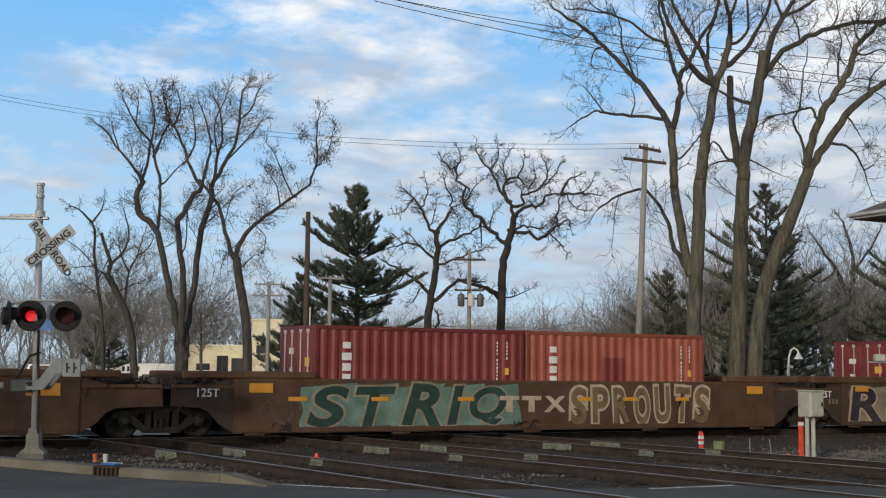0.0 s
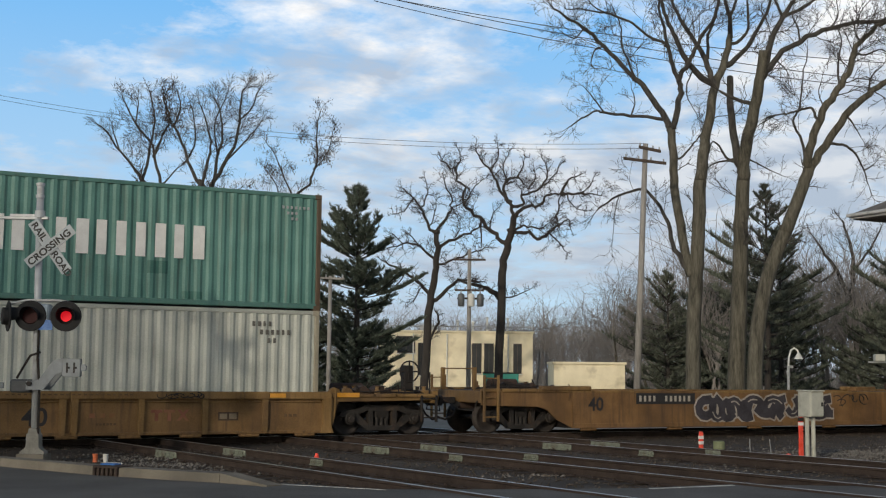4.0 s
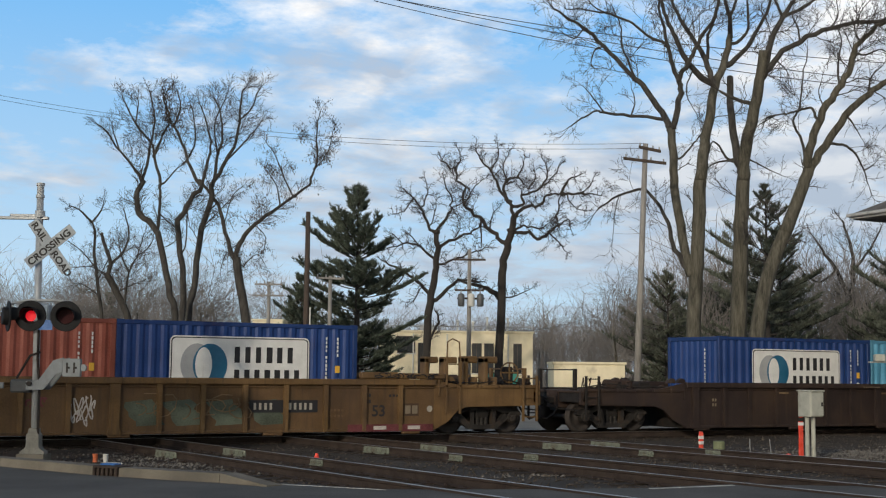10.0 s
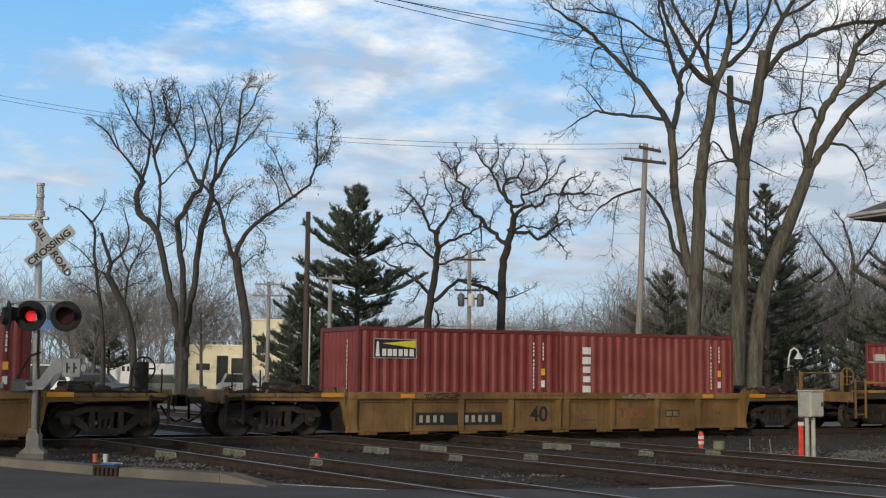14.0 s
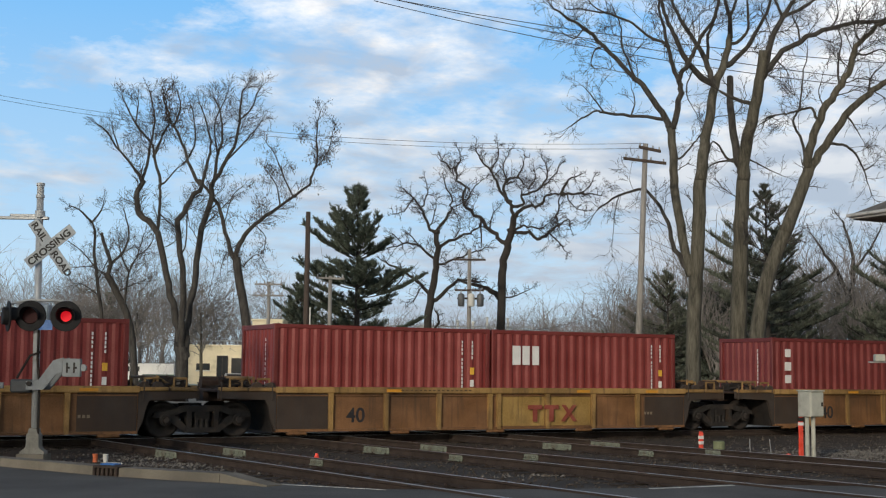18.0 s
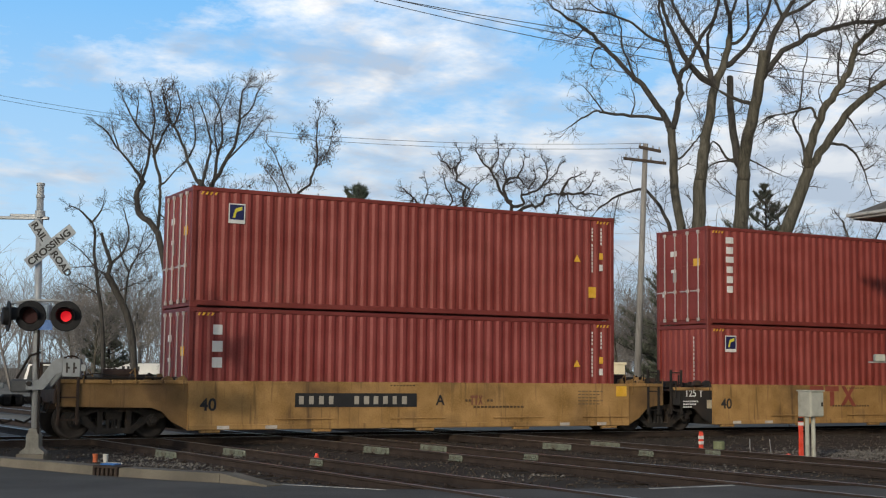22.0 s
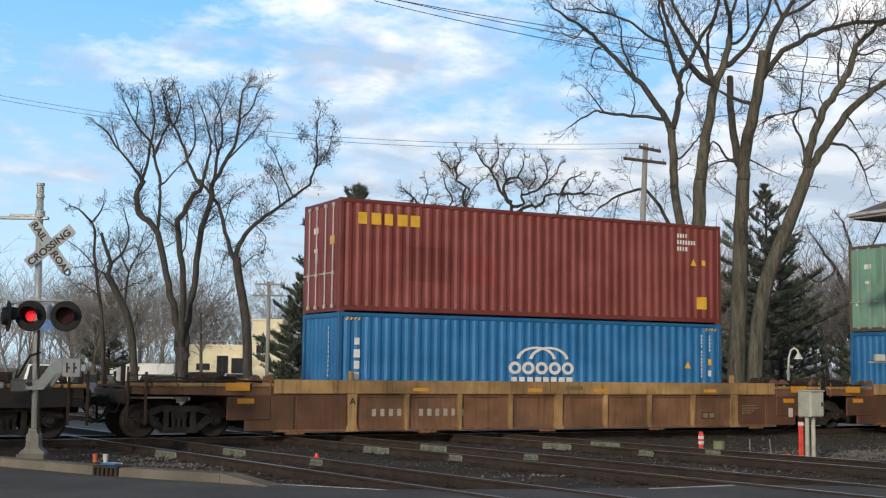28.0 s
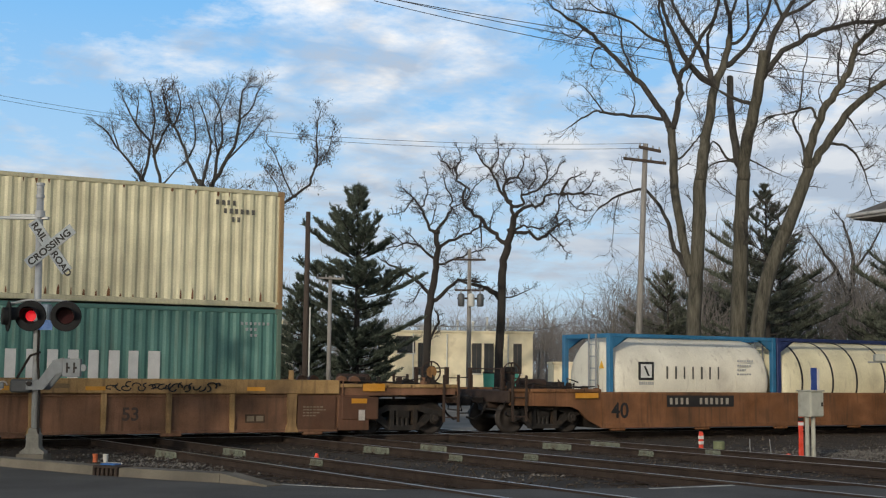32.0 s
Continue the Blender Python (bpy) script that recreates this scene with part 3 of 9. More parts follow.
low20(180.62, MAROON, "blank", [(disc_logo, 0.85, 1.98, 0.19)], "maroon short container with a pale blue disc")
low20(186.68, MAROON, "blank", [(disc_logo, 0.85, 1.98, 0.19)], "maroon short container with a pale blue disc")
low20(200.66, MAROON, "blank", [(beam_logo, 0.46, 1.78)], "maroon short container with a black and yellow logo plate")
low20(206.72, BROWNRED, "blank", TRI(5), "brown-red short container with upright white lettering")
low20(220.55, CRIMSON, "blank", [], RED_LABEL)
low20(226.63, MAROON, "blank", [], "maroon short container on a ribbed well car")
low20(236.24, TERRA_RED, "blank", TRI(5), "orange-red short container with upright white lettering")
low20(242.40, CRIMSON, "blank", FLOGO, "dark red short container with a navy square logo")
low20(252.0, CRIMSON, "blank", [], RED_LABEL)
low20(258.12, CRIMSON, "blank", [(row_name, 0.63, 1.66, 3, 0.31, 0.51, WHITE, 0.86)], "dark red short container with three large white letters")
low20(267.8, MAROON, "blank", [(column_name, H86, 3, 0.62, 0.34, 0.39, 0.34)], "maroon short container with tall upright white lettering")
low20(273.9, CRIMSON, "blank", [], RED_LABEL)
low20(283.53, MAROON, "blank", [(column_name, H86, 3, 0.62, 0.34, 0.39, 0.34)], "maroon short container with tall upright white lettering")
low20(289.65, TERRA, "blank", TRI(5), "faded orange-red short container with upright white lettering")

low40(303.4, CRIMSON, "door", [(column_name, H96, 3, 0.71, 0.41, 0.39, 0.35)], "crimson long container with white lock rods")
top40(303.4, CRIMSON_LIGHT, "door", [(square_logo, 0.9, H96 - 0.85)], "bright red long container with a small square logo")
low40(318.9, CRIMSON_LIGHT, "blank", [(square_logo, 0.65, H96 - 0.8)], "bright red long container with a small square logo")
top40(318.9, CRIMSON_LIGHT, "door", [(column_name, H96, 6, 0.85, 0.3, 0.29, 0.36)], "bright red long container with upright white lettering")
low40(334.6, SNOW, "blank", [(mast_logo, 0.78, 2.38), (row_name, 1.14, 2.22, 4, 0.335, 0.25, BLUEM, 0.8), (ring_row, 3.375, 1.44, 5, 1.232, 0.4, BLUEM)], "off-white long container with large blue lettering", code="dark", frame_color=(0.22, 0.11, 0.05), wear=0.35)
top40(334.6, CREAM, "door", [(ring_name, 1.07, 1.97)], "cream long container with a red ringed name", code="dark", frame_color=(0.25, 0.12, 0.06), wear=0.3, rods=GALV)
low40(350.08, SKYBLUE, "blank", [(column_name, H96, 4, 0.52, 0.64, 0.29, 0.22), (globe_logo, 4.9, 1.15)], "bright blue long container with a white globe emblem")
top40(350.08, CREAM, "door", [(ring_name, 1.07, 1.97)], "cream long container with a red ringed name", code="dark", frame_color=(0.33, 0.27, 0.18), wear=0.3, rods=GALV)
low40(365.6, CRIMSON_LIGHT, "blank", [(column_name, H96, 6, 0.7, 0.3, 0.29, 0.36)], "bright red long container with upright white lettering")
top40(365.6, CRIMSON, "blank", [(square_logo, 0.55, H96 - 0.75)], "dark red long container with a small square logo")
low40(387.53, SKYBLUE, "blank", [(column_name, H96, 4, 0.52, 0.64, 0.29, 0.22), (globe_logo, 4.9, 1.15)], "bright blue long container with a white globe emblem")
top40(387.53, BROWNRED, "door", [(row_name, 0.5, 2.25, 5, 0.37, 0.3, YELLOWM, 0.75), (corner_codes, L40, H96), (patch, 2.0, 3.2, 0.85, 1.75, (0.15, 0.03, 0.025), L40), (patch, 3.45, 4.6, 0.85, 1.6, (0.235, 0.038, 0.032), L40)], "brown-red long container with yellow lettering and scrubbed patches", code=False)
low40(407.25, COBALT, "blank", [(column_name, H96, 4, 0.52, 0.64, 0.29, 0.22), (globe_logo, 4.9, 1.15)], "deep blue long container with a white globe emblem")
top40(407.25, SAGE, "door", SHIP_TOP + [(patch, 4.74, 5.62, 1.93, 2.3, (0.09, 0.26, 0.24), L40), (patch, 7.0, 8.0, 0.7, 1.1, (0.09, 0.26, 0.24), L40)], "pale sage-green long container with big white lettering", frame_color=(0.10, 0.075, 0.05), rods=GALV, wear=0.4, code="pale")
low40(426.95, JADE, "blank", SHIP_LOW + [(patch, 2.0, 2.85, 0.3, 1.6, (0.06, 0.17, 0.13), L40)], "sea-green long container with white lettering", frame_color=(0.10, 0.15, 0.115), wear=0.4, code="pale")
top40(426.95, (0.7, 0.66, 0.45), "blank", [(ring_name, 1.12, 1.97), (rust_feet, L40, H96, 31), (patch, 1.95, 2.4, 1.1, 1.4, (0.4, 0.4, 0.37), L40)], "rust-streaked cream long container with a red ringed name", code="dark", frame_color=(0.3, 0.2, 0.1), wear=0.5)


# ---- the train: well cars ----
OCHRE, BROWN, DARKBROWN, RUSTBROWN = (0.29, 0.168, 0.053), (0.085, 0.045, 0.025), (0.027, 0.017, 0.015), (0.115, 0.058, 0.026)
WHEEL_R = 0.42
AXLES = 0.89


STEEL_FRAME = material("cast_truck_steel", (0.026, 0.023, 0.021), 0.75, 0.15, 0.3, 4, 0.3, 50, dirt=0.25, dirt_color=(0.09, 0.06, 0.04))


def wheelset_mesh():
    m = Mesh()
    for s in (-1, 1):
        m.lathe([(s * 0.69, 0.1), (s * 0.69, WHEEL_R + 0.028), (s * 0.72, WHEEL_R + 0.028), (s * 0.735, WHEEL_R), (s * 0.83, WHEEL_R - 0.006), (s * 0.835, 0.35), (s * 0.79, 0.31),
                 (s * 0.785, 0.16), (s * 0.85, 0.13), (s * 0.85, 0.09)], (0, 0, 0), "y", 24)
        m.lathe([(s * 1.12, 0.10), (s * 1.17, 0.10), (s * 1.18, 0.06)], (0, 0, 0), "y", 12)
        for k in range(3):
            a = k * math.tau / 3
            m.box(0.07 * math.cos(a) - 0.015, 0.07 * math.cos(a) + 0.015, s * 1.17, s * 1.2, 0.07 * math.sin(a) - 0.015, 0.07 * math.sin(a) + 0.015)
    m.lathe([(-1.12, 0.07), (1.12, 0.07)], (0, 0, 0), "y", 10)
    return m.data("wheelset", True)


def side_frame_mesh():
    m = Mesh()
    t0, t1 = -0.07, 0.07
    m.prism([(-1.2, 0.50), (-1.14, 0.60), (-0.72, 0.66), (-0.5, 0.76), (0.5, 0.76), (0.72, 0.66), (1.14, 0.60), (1.2, 0.50), (1.05, 0.47), (0.7, 0.52), (0.45, 0.62), (-0.45, 0.62), (-0.7, 0.52), (-1.05, 0.47)], t0, t1)
    for s in (-1, 1):
        m.prism([(s * 0.78, 0.56), (s * 0.62, 0.5), (s * 0.30, 0.20), (s * 0.42, 0.14), (s * 0.74, 0.36)], t0, t1)
        m.prism([(s * 0.27, 0.16), (s * 0.39, 0.16), (s * 0.39, 0.66), (s * 0.27, 0.66)], t0 - 0.02, t1 + 0.02)
        m.lathe([(-0.11, 0.13), (-0.1, 0.15), (0.1, 0.15), (0.11, 0.13)], (s * AXLES, 0, WHEEL_R), "y", 14)
    m.prism([(-0.45, 0.13), (0.45, 0.13), (0.38, 0.25), (-0.38, 0.25)], t0 - 0.03, t1 + 0.03)
    return m.data("side_frame")


def truck(parent, x, u):
    """A two-axle truck under a car at local x; u is that metre of the train."""
    beam = part("truck_bolster", once("bolster", lambda: Mesh().box(-0.2, 0.2, -1.05, 1.05, 0.42, 0.66, 0.03).lathe([(0.62, 0.3), (0.8, 0.28)], (0, 0, 0), "z", 16).data("truck_bolster")), STEEL_DARK, parent, at=(x, 0, 0))
    for s in (-1, 1):
        part("side_frame", once("frame", side_frame_mesh), STEEL_FRAME, beam, at=(0, s * 1.0, 0))
        for k in (-0.13, 0, 0.13):
            part("spring", once("spring", lambda: Mesh().tube([(0, 0, 0.25), (0, 0, 0.46)], 0.055, 8).data("spring")), STEEL_FRAME, beam, at=(k, s * 1.0, 0))
        w = part("wheelset", once("wheelset", wheelset_mesh), WHEEL_TREAD, beam, at=(s * AXLES, 0, WHEEL_R))
        rolling.append((w, u + s * AXLES, WHEEL_R))
        part("brake_beam", once("brake", lambda: Mesh().box(-0.05, 0.05, -0.7, 0.7, 0.3, 0.4, 0.01).data("brake_beam")), STEEL_DARK, beam, at=(s * 0.4, 0, 0))


def ladder(parent, x, y, z0, z1, mat, w=0.42):
    m = Mesh()
    for k in (-w / 2, w / 2):
        m.box(x + k - 0.03, x + k + 0.03, y - 0.03, y + 0.03, z0, z1, 0.006)
    n = max(2, int((z1 - z0) / 0.38))
    for i in range(n):
        z = z0 + 0.12 + i * (z1 - z0 - 0.2) / (n - 1)
        m.box(x - w / 2, x + w / 2, y - 0.02, y + 0.02, z - 0.015, z + 0.015)
    part("ladder", m, mat, parent)


def grab_iron(parent, x, y, z, h, mat, w=0.0):
    part("grab_iron", Mesh().tube([(x, y + 0.06, z), (x, y, z + 0.02), (x + w, y, z + h), (x + w, y + 0.06, z + h)], 0.016, 6), mat, parent)


def stroke(m, pts, w, y0, y1):
    """A broad painted stroke along points, mitred."""
    pts = [Vector((a, 0, b)) for a, b in pts]
    left, right = [], []
    for i, p in enumerate(pts):
        d = (pts[min(i + 1, len(pts) - 1)] - pts[max(i - 1, 0)]).normalized()
        n = Vector((-d.z, 0, d.x)) * w / 2
        e = d * w * 0.5 * (-1 if i == 0 else 1 if i == len(pts) - 1 else 0)
        q = p + n + e
        left.append((q.x, q.z))
        q = p - n + e
        right.append((q.x, q.z))
    o, n = len(m.v), len(pts)
    for i in range(n):
        (ax, az), (bx, bz), front = left[i], right[i], y0 - 0.00025 * i
        m.v += [(ax, front, az), (bx, front, bz), (bx, y1, bz), (ax, y1, az)]
    for i in range(n - 1):
        q = o + 4 * i
        for a in range(4):
            b = (a + 1) % 4
            m.f.append((q + a, q + 4 + a, q + 4 + b, q + b))
    m.f += [(o, o + 1, o + 2, o + 3), (o + 4 * n - 1, o + 4 * n - 2, o + 4 * n - 3, o + 4 * n - 4)]


def graffiti(parent, x0, x1, z0, z1, n, line, fill, seed, y, accent=None, ground=None, weight=0.3):
    """Spray-painted shapes in a row: broad dark strokes over a pale rim, on a painted ground."""
    r = random.Random(seed)
    w, h = (x1 - x0) / n, z1 - z0
    if ground is not None:
        top = [(x0 + (x1 - x0) * i / 14, z1 - r.uniform(0.0, 0.04)) for i in range(15)]
        low = [(x0 + (x1 - x0) * i / 14 + r.uniform(-0.1, 0.1), z0 + r.uniform(0.0, 0.05)) for i in range(15)]
        part("graffiti_ground", Mesh().prism([*top, *low[::-1]], -0.002, 0.0, "y"), ground, parent, at=(0, y, 0), label="sprayed pale ground")
    rims, body, inner = Mesh(), Mesh(), Mesh()
    for i in range(int(n * 2.4)):
        # a swooping band: part of a tilted oval, or a bent bar
        cx = x0 + (i + 0.5) * (x1 - x0) / int(n * 2.4) + r.uniform(-0.06, 0.06) * w
        cz = (z0 + z1) / 2 + r.uniform(-0.08, 0.08) * h
        t = min(w * weight, h * 0.3) * r.uniform(0.7, 1.1)
        ax, az = w * r.uniform(0.22, 0.42), h * 0.5 - t / 2 - 0.06 - abs(cz - (z0 + z1) / 2)
        turn, sweep = r.uniform(0, 360), r.choice((130, 190, 240, 300))
        tilt = r.uniform(-0.3, 0.3)
        pts = []
        for k in range(10):
            a = radians(turn + sweep * k / 9)
            px, pz = ax * math.cos(a), az * math.sin(a)
            pts.append((cx + px + tilt * pz * 0.5, cz + pz))
        lift = 0.0007 * i
        stroke(rims, pts, t + 0.1, -0.004 - lift, -0.002)
        stroke(body, pts, t, -0.006 - lift - 0.0007 * n * 2.4, -0.004 - 0.0007 * n * 2.4)
        if i % 2:
            top = 0.0014 * n * 2.4 + 0.008
            stroke(inner, pts[2:6], t * 0.16, -top - 0.002, -top)
    for name, m, mat, lab in (("graffiti_rim", rims, line, "pale spray-paint outline"), ("graffiti_fill", body, fill, "dark spray-paint strokes"), ("graffiti_highlight", inner, accent or line, "")):
        tagged(part(name, m, mat, parent, at=(0, y, 0), label=lab), kind="stuff")


def washes(parent, xs, z0, z1, seed, w=0.62, mat=None, y=-1.474):
    """Faded sprayed fields with ragged edges."""
    r = random.Random(seed)
    for k, x in enumerate(xs):
        h = z1 - z0
        lean = 0.3 if w < 1.0 else 0.0
        a = [(x + lean * (1 - 0.2 * i) + r.uniform(-0.07, 0.07), z0 + h * (0.06 + 0.16 * i)) for i in range(6)]
        b = [(x + w - lean * 0.2 * i + r.uniform(-0.12, 0.06) - (0.12 if lean else 0), z1 - h * (0.04 + 0.17 * i)) for i in range(6)]
        b = [(px + lean * 0.2 * i * 2, pz) for i, (px, pz) in enumerate(b)] if lean else b
        part("paint_wash", Mesh().prism([*b, *a], -0.002 - 0.0006 * (k % 4), 0.0), mat or SPRAY_TEAL, parent, at=(0, y, 0))


def scribble(parent, x0, x1, z0, z1, n, mat, seed, y, w=0.05):
    """Thin sprayed loops and slashes."""
    r = random.Random(seed)
    for i in range(n):
        cx, cz = x0 + (x1 - x0) * (i + 0.5) / n, r.uniform(z0 + 0.3 * (z1 - z0), z1 - 0.3 * (z1 - z0))
        ax, az = (x1 - x0) / n * r.uniform(0.5, 1.1), (z1 - z0) * r.uniform(0.2, 0.45)
        a0, sweep = r.uniform(0, 360), r.uniform(90, 330)
        lean = r.uniform(-0.5, 0.5)
        pts = []
        for k in range(9):
            a = radians(a0 + sweep * k / 8)
            px, pz = ax * math.cos(a), az * math.sin(a)
            pts.append((cx + px + lean * pz, min(z1, max(z0, cz + pz))))
        m = Mesh()
        stroke(m, pts, w, -0.002 - 0.0028 * i, 0.0)
        part("sprayed_line", m, mat, parent, at=(0, y, 0), label="thin sprayed line")


def sprayed_word(parent, text, x0, x1, z0, z1, rim, fill, seed, y, edge, slant=0.0):
    """Fat sprayed capitals, each with a pale rim of its own."""
    r = random.Random(seed)
    shares = [0.5 if ch == "I" else 1.0 for ch in text]
    x = x0
    for i, ch in enumerate(text):
        body, outer = lettering(ch, 1.0, 0.042, slant), lettering("D" if ch == "B" else ch, 1.0, 0.045 + edge * 0.6, slant)
        xs, zs = [v.co.x for v in body.vertices], [v.co.y for v in body.vertices]
        w, h = (x1 - x0) * shares[i] / sum(shares), (z1 - z0) * r.uniform(0.86, 0.94)
        sx, sz = (w * 0.93 - edge) / (max(xs) - min(xs)), (h - edge) / (max(zs) - min(zs))
        at = Matrix.Translation((x + w * 0.5, y, (z0 + z1) / 2 + r.uniform(-0.03, 0.03))) @ Matrix.Rotation(radians(r.uniform(-4, 4)), 4, "Y") @ FACE
        mid = Matrix.Translation((-(max(xs) + min(xs)) / 2 * sx, -(max(zs) + min(zs)) / 2 * sz, 0)) @ Matrix.Diagonal((sx, sz, 1, 1))
        low = part("sprayed_letter", outer, rim, parent, "pale sprayed letter rim", at=at @ Matrix.Translation((0, 0, 0.004 + 0.0012 * i)) @ mid)
        part("letter_fill", body, fill, low, at=Matrix.Translation((0, 0, 0.012)))
        x += w


def plate_bars(parent, x, z, n1, n2, y, h=0.17, pitch=0.13, plate=True, dim=False):
    """Reporting marks as pale bars, on a dark plate or straight on the side."""
    if plate:
        mark(Mesh().box(x - 0.1, x + (n1 + n2 + 2.2) * pitch, -0.003, 0, z - 0.07, z + h + 0.07), (FADED_PLATE if dim else BLACKM), parent, y, "number_plate", 0.003)
    mark(bar_row(x, z, n1, pitch, h, 0.5), (DUSTY if dim else GREYM2), parent, y, "number_bars", 0.008)
    mark(bar_row(x + (n1 + 1.6) * pitch, z, n2, pitch, h, 0.5, False, 5), (DUSTY if dim else GREYM2), parent, y, "number_bars", 0.008)


FADED_PLATE = material("faded_brown_plate", (0.07, 0.042, 0.024), 0.8, 0, 0.2, 3, 0.05, 40, dirt=0.3)
DUSTY = material("dusty_marking", (0.2, 0.16, 0.11), 0.8, 0, 0.2, 3, 0.05, 40)
GREYM2 = material("faded_white_marking", (0.36, 0.33, 0.28), 0.7, 0, 0.12, 3, 0.05, 40)
YSIDE = -1.5
YR = -1.432   # face of a ribbed side, behind its ribs


def both(s, a, b):
    """The span from a to b on side s, in order."""
    return min(s * a, s * b), max(s * a, s * b)


def well_car(label, xa, xb, ta, tb, ends, zb, zt, sill, side, top, style="ribbed", ribs=(), rib_w=0.11, end_color=None, own=(True, True), dark_ends=0.0, deck=1.12, wear=0.35, slope=0.75, lo=0.72, wide=(), hoods=(), tabs=5):
    """One unit. xa to xb: the well; ta, tb: truck centres; ends: how far the frame reaches past the wells; own: which trucks it carries; all in metres of the train."""
    o = xa
    c = thing("well_car", label, "railway wagon", pose(o, TRACK_Y, 0), "well cars of the train")
    moving.append((c, o))
    W = xb - xa
    sp, tp = car_paint(side, wear), car_paint(top, wear)
    ep = car_paint(end_color or side, wear)
    part("well_floor", Mesh().box(0.05, W - 0.05, -1.3, 1.3, zb, zb + 0.05).box(0.3, 0.8, -1.36, 1.36, zb - 0.02, zb).box(W - 0.8, W - 0.3, -1.36, 1.36, zb - 0.02, zb), STEEL_DARK, c)
    for s in (-1, 1):
        if style == "ribbed":
            part("side_wall", Mesh().box(0, W, *both(s, 1.37, 1.43), zb, zt - 0.02), sp, c)
            half = W / 2
            for a, b in ((-0.02, half - 0.006), (half + 0.006, W + 0.02)):
                part("side_sill", Mesh().box(a, b, *both(s, 1.36, 1.53), zt - sill, zt, 0.016), tp, c)
            part("sill_lip", Mesh().box(0, W, *both(s, 1.43, 1.475), zt - sill - 0.075, zt - sill - 0.045, 0.008), sp, c)
            part("bottom_chord", Mesh().box(0, W, *both(s, 1.38, 1.485), zb, zb + 0.07, 0.012), sp, c)
            for x in ribs if s < 0 else ribs[::2]:
                w = rib_w
                part("rib", Mesh().prism([(x - w / 2, zb + 0.01), (x + w / 2, zb + 0.01), (x + w * 0.62, zt - sill), (x - w * 0.62, zt - sill)], *both(s, 1.43, 1.512)), tp, c)
            for x in wide:
                part("wide_rib", Mesh().prism([(x - 0.17, zb), (x + 0.17, zb), (x + 0.1, zb + 0.2), (x + 0.12, zt - sill), (x - 0.12, zt - sill), (x - 0.1, zb + 0.2)], *both(s, 1.43, 1.522)), tp, c)
        else:
            part("side_wall", Mesh().box(0, W, *both(s, 1.41, 1.47), zb, zt - 0.02), sp, c)
            part("side_sill", Mesh().box(-0.02, W + 0.02, *both(s, 1.38, 1.49), zt - 0.06, zt, 0.01), tp, c)
            part("side_skin", Mesh().box(0.01, W - 0.01, *both(s, 1.465, 1.495), zb + 0.03, zt - 0.055), sp, c)
            part("bottom_chord", Mesh().box(0.02, W - 0.02, *both(s, 1.44, 1.525), zb, zb + 0.13, 0.016), sp, c)
        if dark_ends:
            for a, b in ((0.02, dark_ends), (W - dark_ends, W - 0.02)):
                part("end_plate", Mesh().box(a, b, *both(s, 1.43, 1.45), zb + 0.02, zt - sill - 0.01, 0.008), car_paint((0.045, 0.033, 0.026), 0.4), c)
        for k in range(tabs):
            a = 0.3 + k * (W - 1.2) / (tabs - 1)
            part("bottom_bracket", once("bracket", lambda: Mesh().box(0, 0.5, -0.055, 0.055, -0.07, 0.01, 0.02).data("bottom_bracket")), sp, c, at=(a, s * 1.435, zb))
        for a, b, z0, z1, paint in hoods:
            part("hood_plate", Mesh().box(a, b, *both(s, 1.33, 1.535), z0, z1, 0.03), tp if paint is None else paint, c)
    for end, tx, hang in ((-1, ta, ends[0]), (1, tb, ends[1])):
        x0 = 0.0 if end < 0 else W
        xe = x0 + end * hang
        for s in (-1, 1):
            outline = [(x0, zb + 0.02), (x0 + end * slope * 0.5, zb + 0.02 + (lo - zb) * 0.36), (x0 + end * slope * 0.8, zb + 0.02 + (lo - zb) * 0.8), (x0 + end * slope * 1.1, lo), (xe, lo + 0.04), (xe, deck), (x0 + end * slope * 1.1, deck + 0.02), (x0, zt - 0.01)]
            part("end_sill", Mesh().prism(outline, *both(s, 1.37, 1.45)), ep, c)
            # pressed boxes along the deck edge, with gaps between them
            n = max(1, round(hang / 0.62))
            for k in range(n):
                a, b = x0 + end * (0.02 + k * hang / n), x0 + end * ((k + 1) * hang / n - 0.03)
                part("deck_edge", Mesh().box(min(a, b), max(a, b), *both(s, 1.3, 1.5), deck - 0.03, deck + 0.06, 0.014), tp, c)
        part("end_deck", Mesh().box(min(x0, xe), max(x0, xe), -1.34, 1.34, deck - 0.06, deck, 0.01).box(min(x0, xe), max(x0, xe), -0.28, 0.28, lo - 0.05, deck - 0.05), STEEL_RUST, c)
        part("bulkhead", Mesh().prism([(x0, zb), (x0 + end * 0.04, zb), (x0 + end * min(slope, 0.5), deck), (x0 + end * (min(slope, 0.5) - 0.04), deck)], -1.34, 1.34), STEEL_DARK, c)
        # fittings on the deck
        rnd = random.Random(int(o * 10) + end)
        part("air_reservoir", Mesh().tube([(x0 + end * 0.75, 0.3, deck + 0.16), (x0 + end * min(1.6, hang - 0.1), 0.3, deck + 0.16)], 0.15, 10), STEEL_RUST, c)
        part("valve_box", Mesh().box(x0 + end * 0.9 - 0.2, x0 + end * 0.9 + 0.2, -0.7, -0.35, deck, deck + rnd.uniform(0.16, 0.28), 0.02), STEEL_DARK, c)
        part("brake_pipe", Mesh().tube([(x0 + end * 0.2, -1.1, deck + 0.08), (x0 + end * 0.8, -1.0, deck + 0.12), (xe, -0.5, deck + 0.05)], 0.025, 6), STEEL_DARK, c)
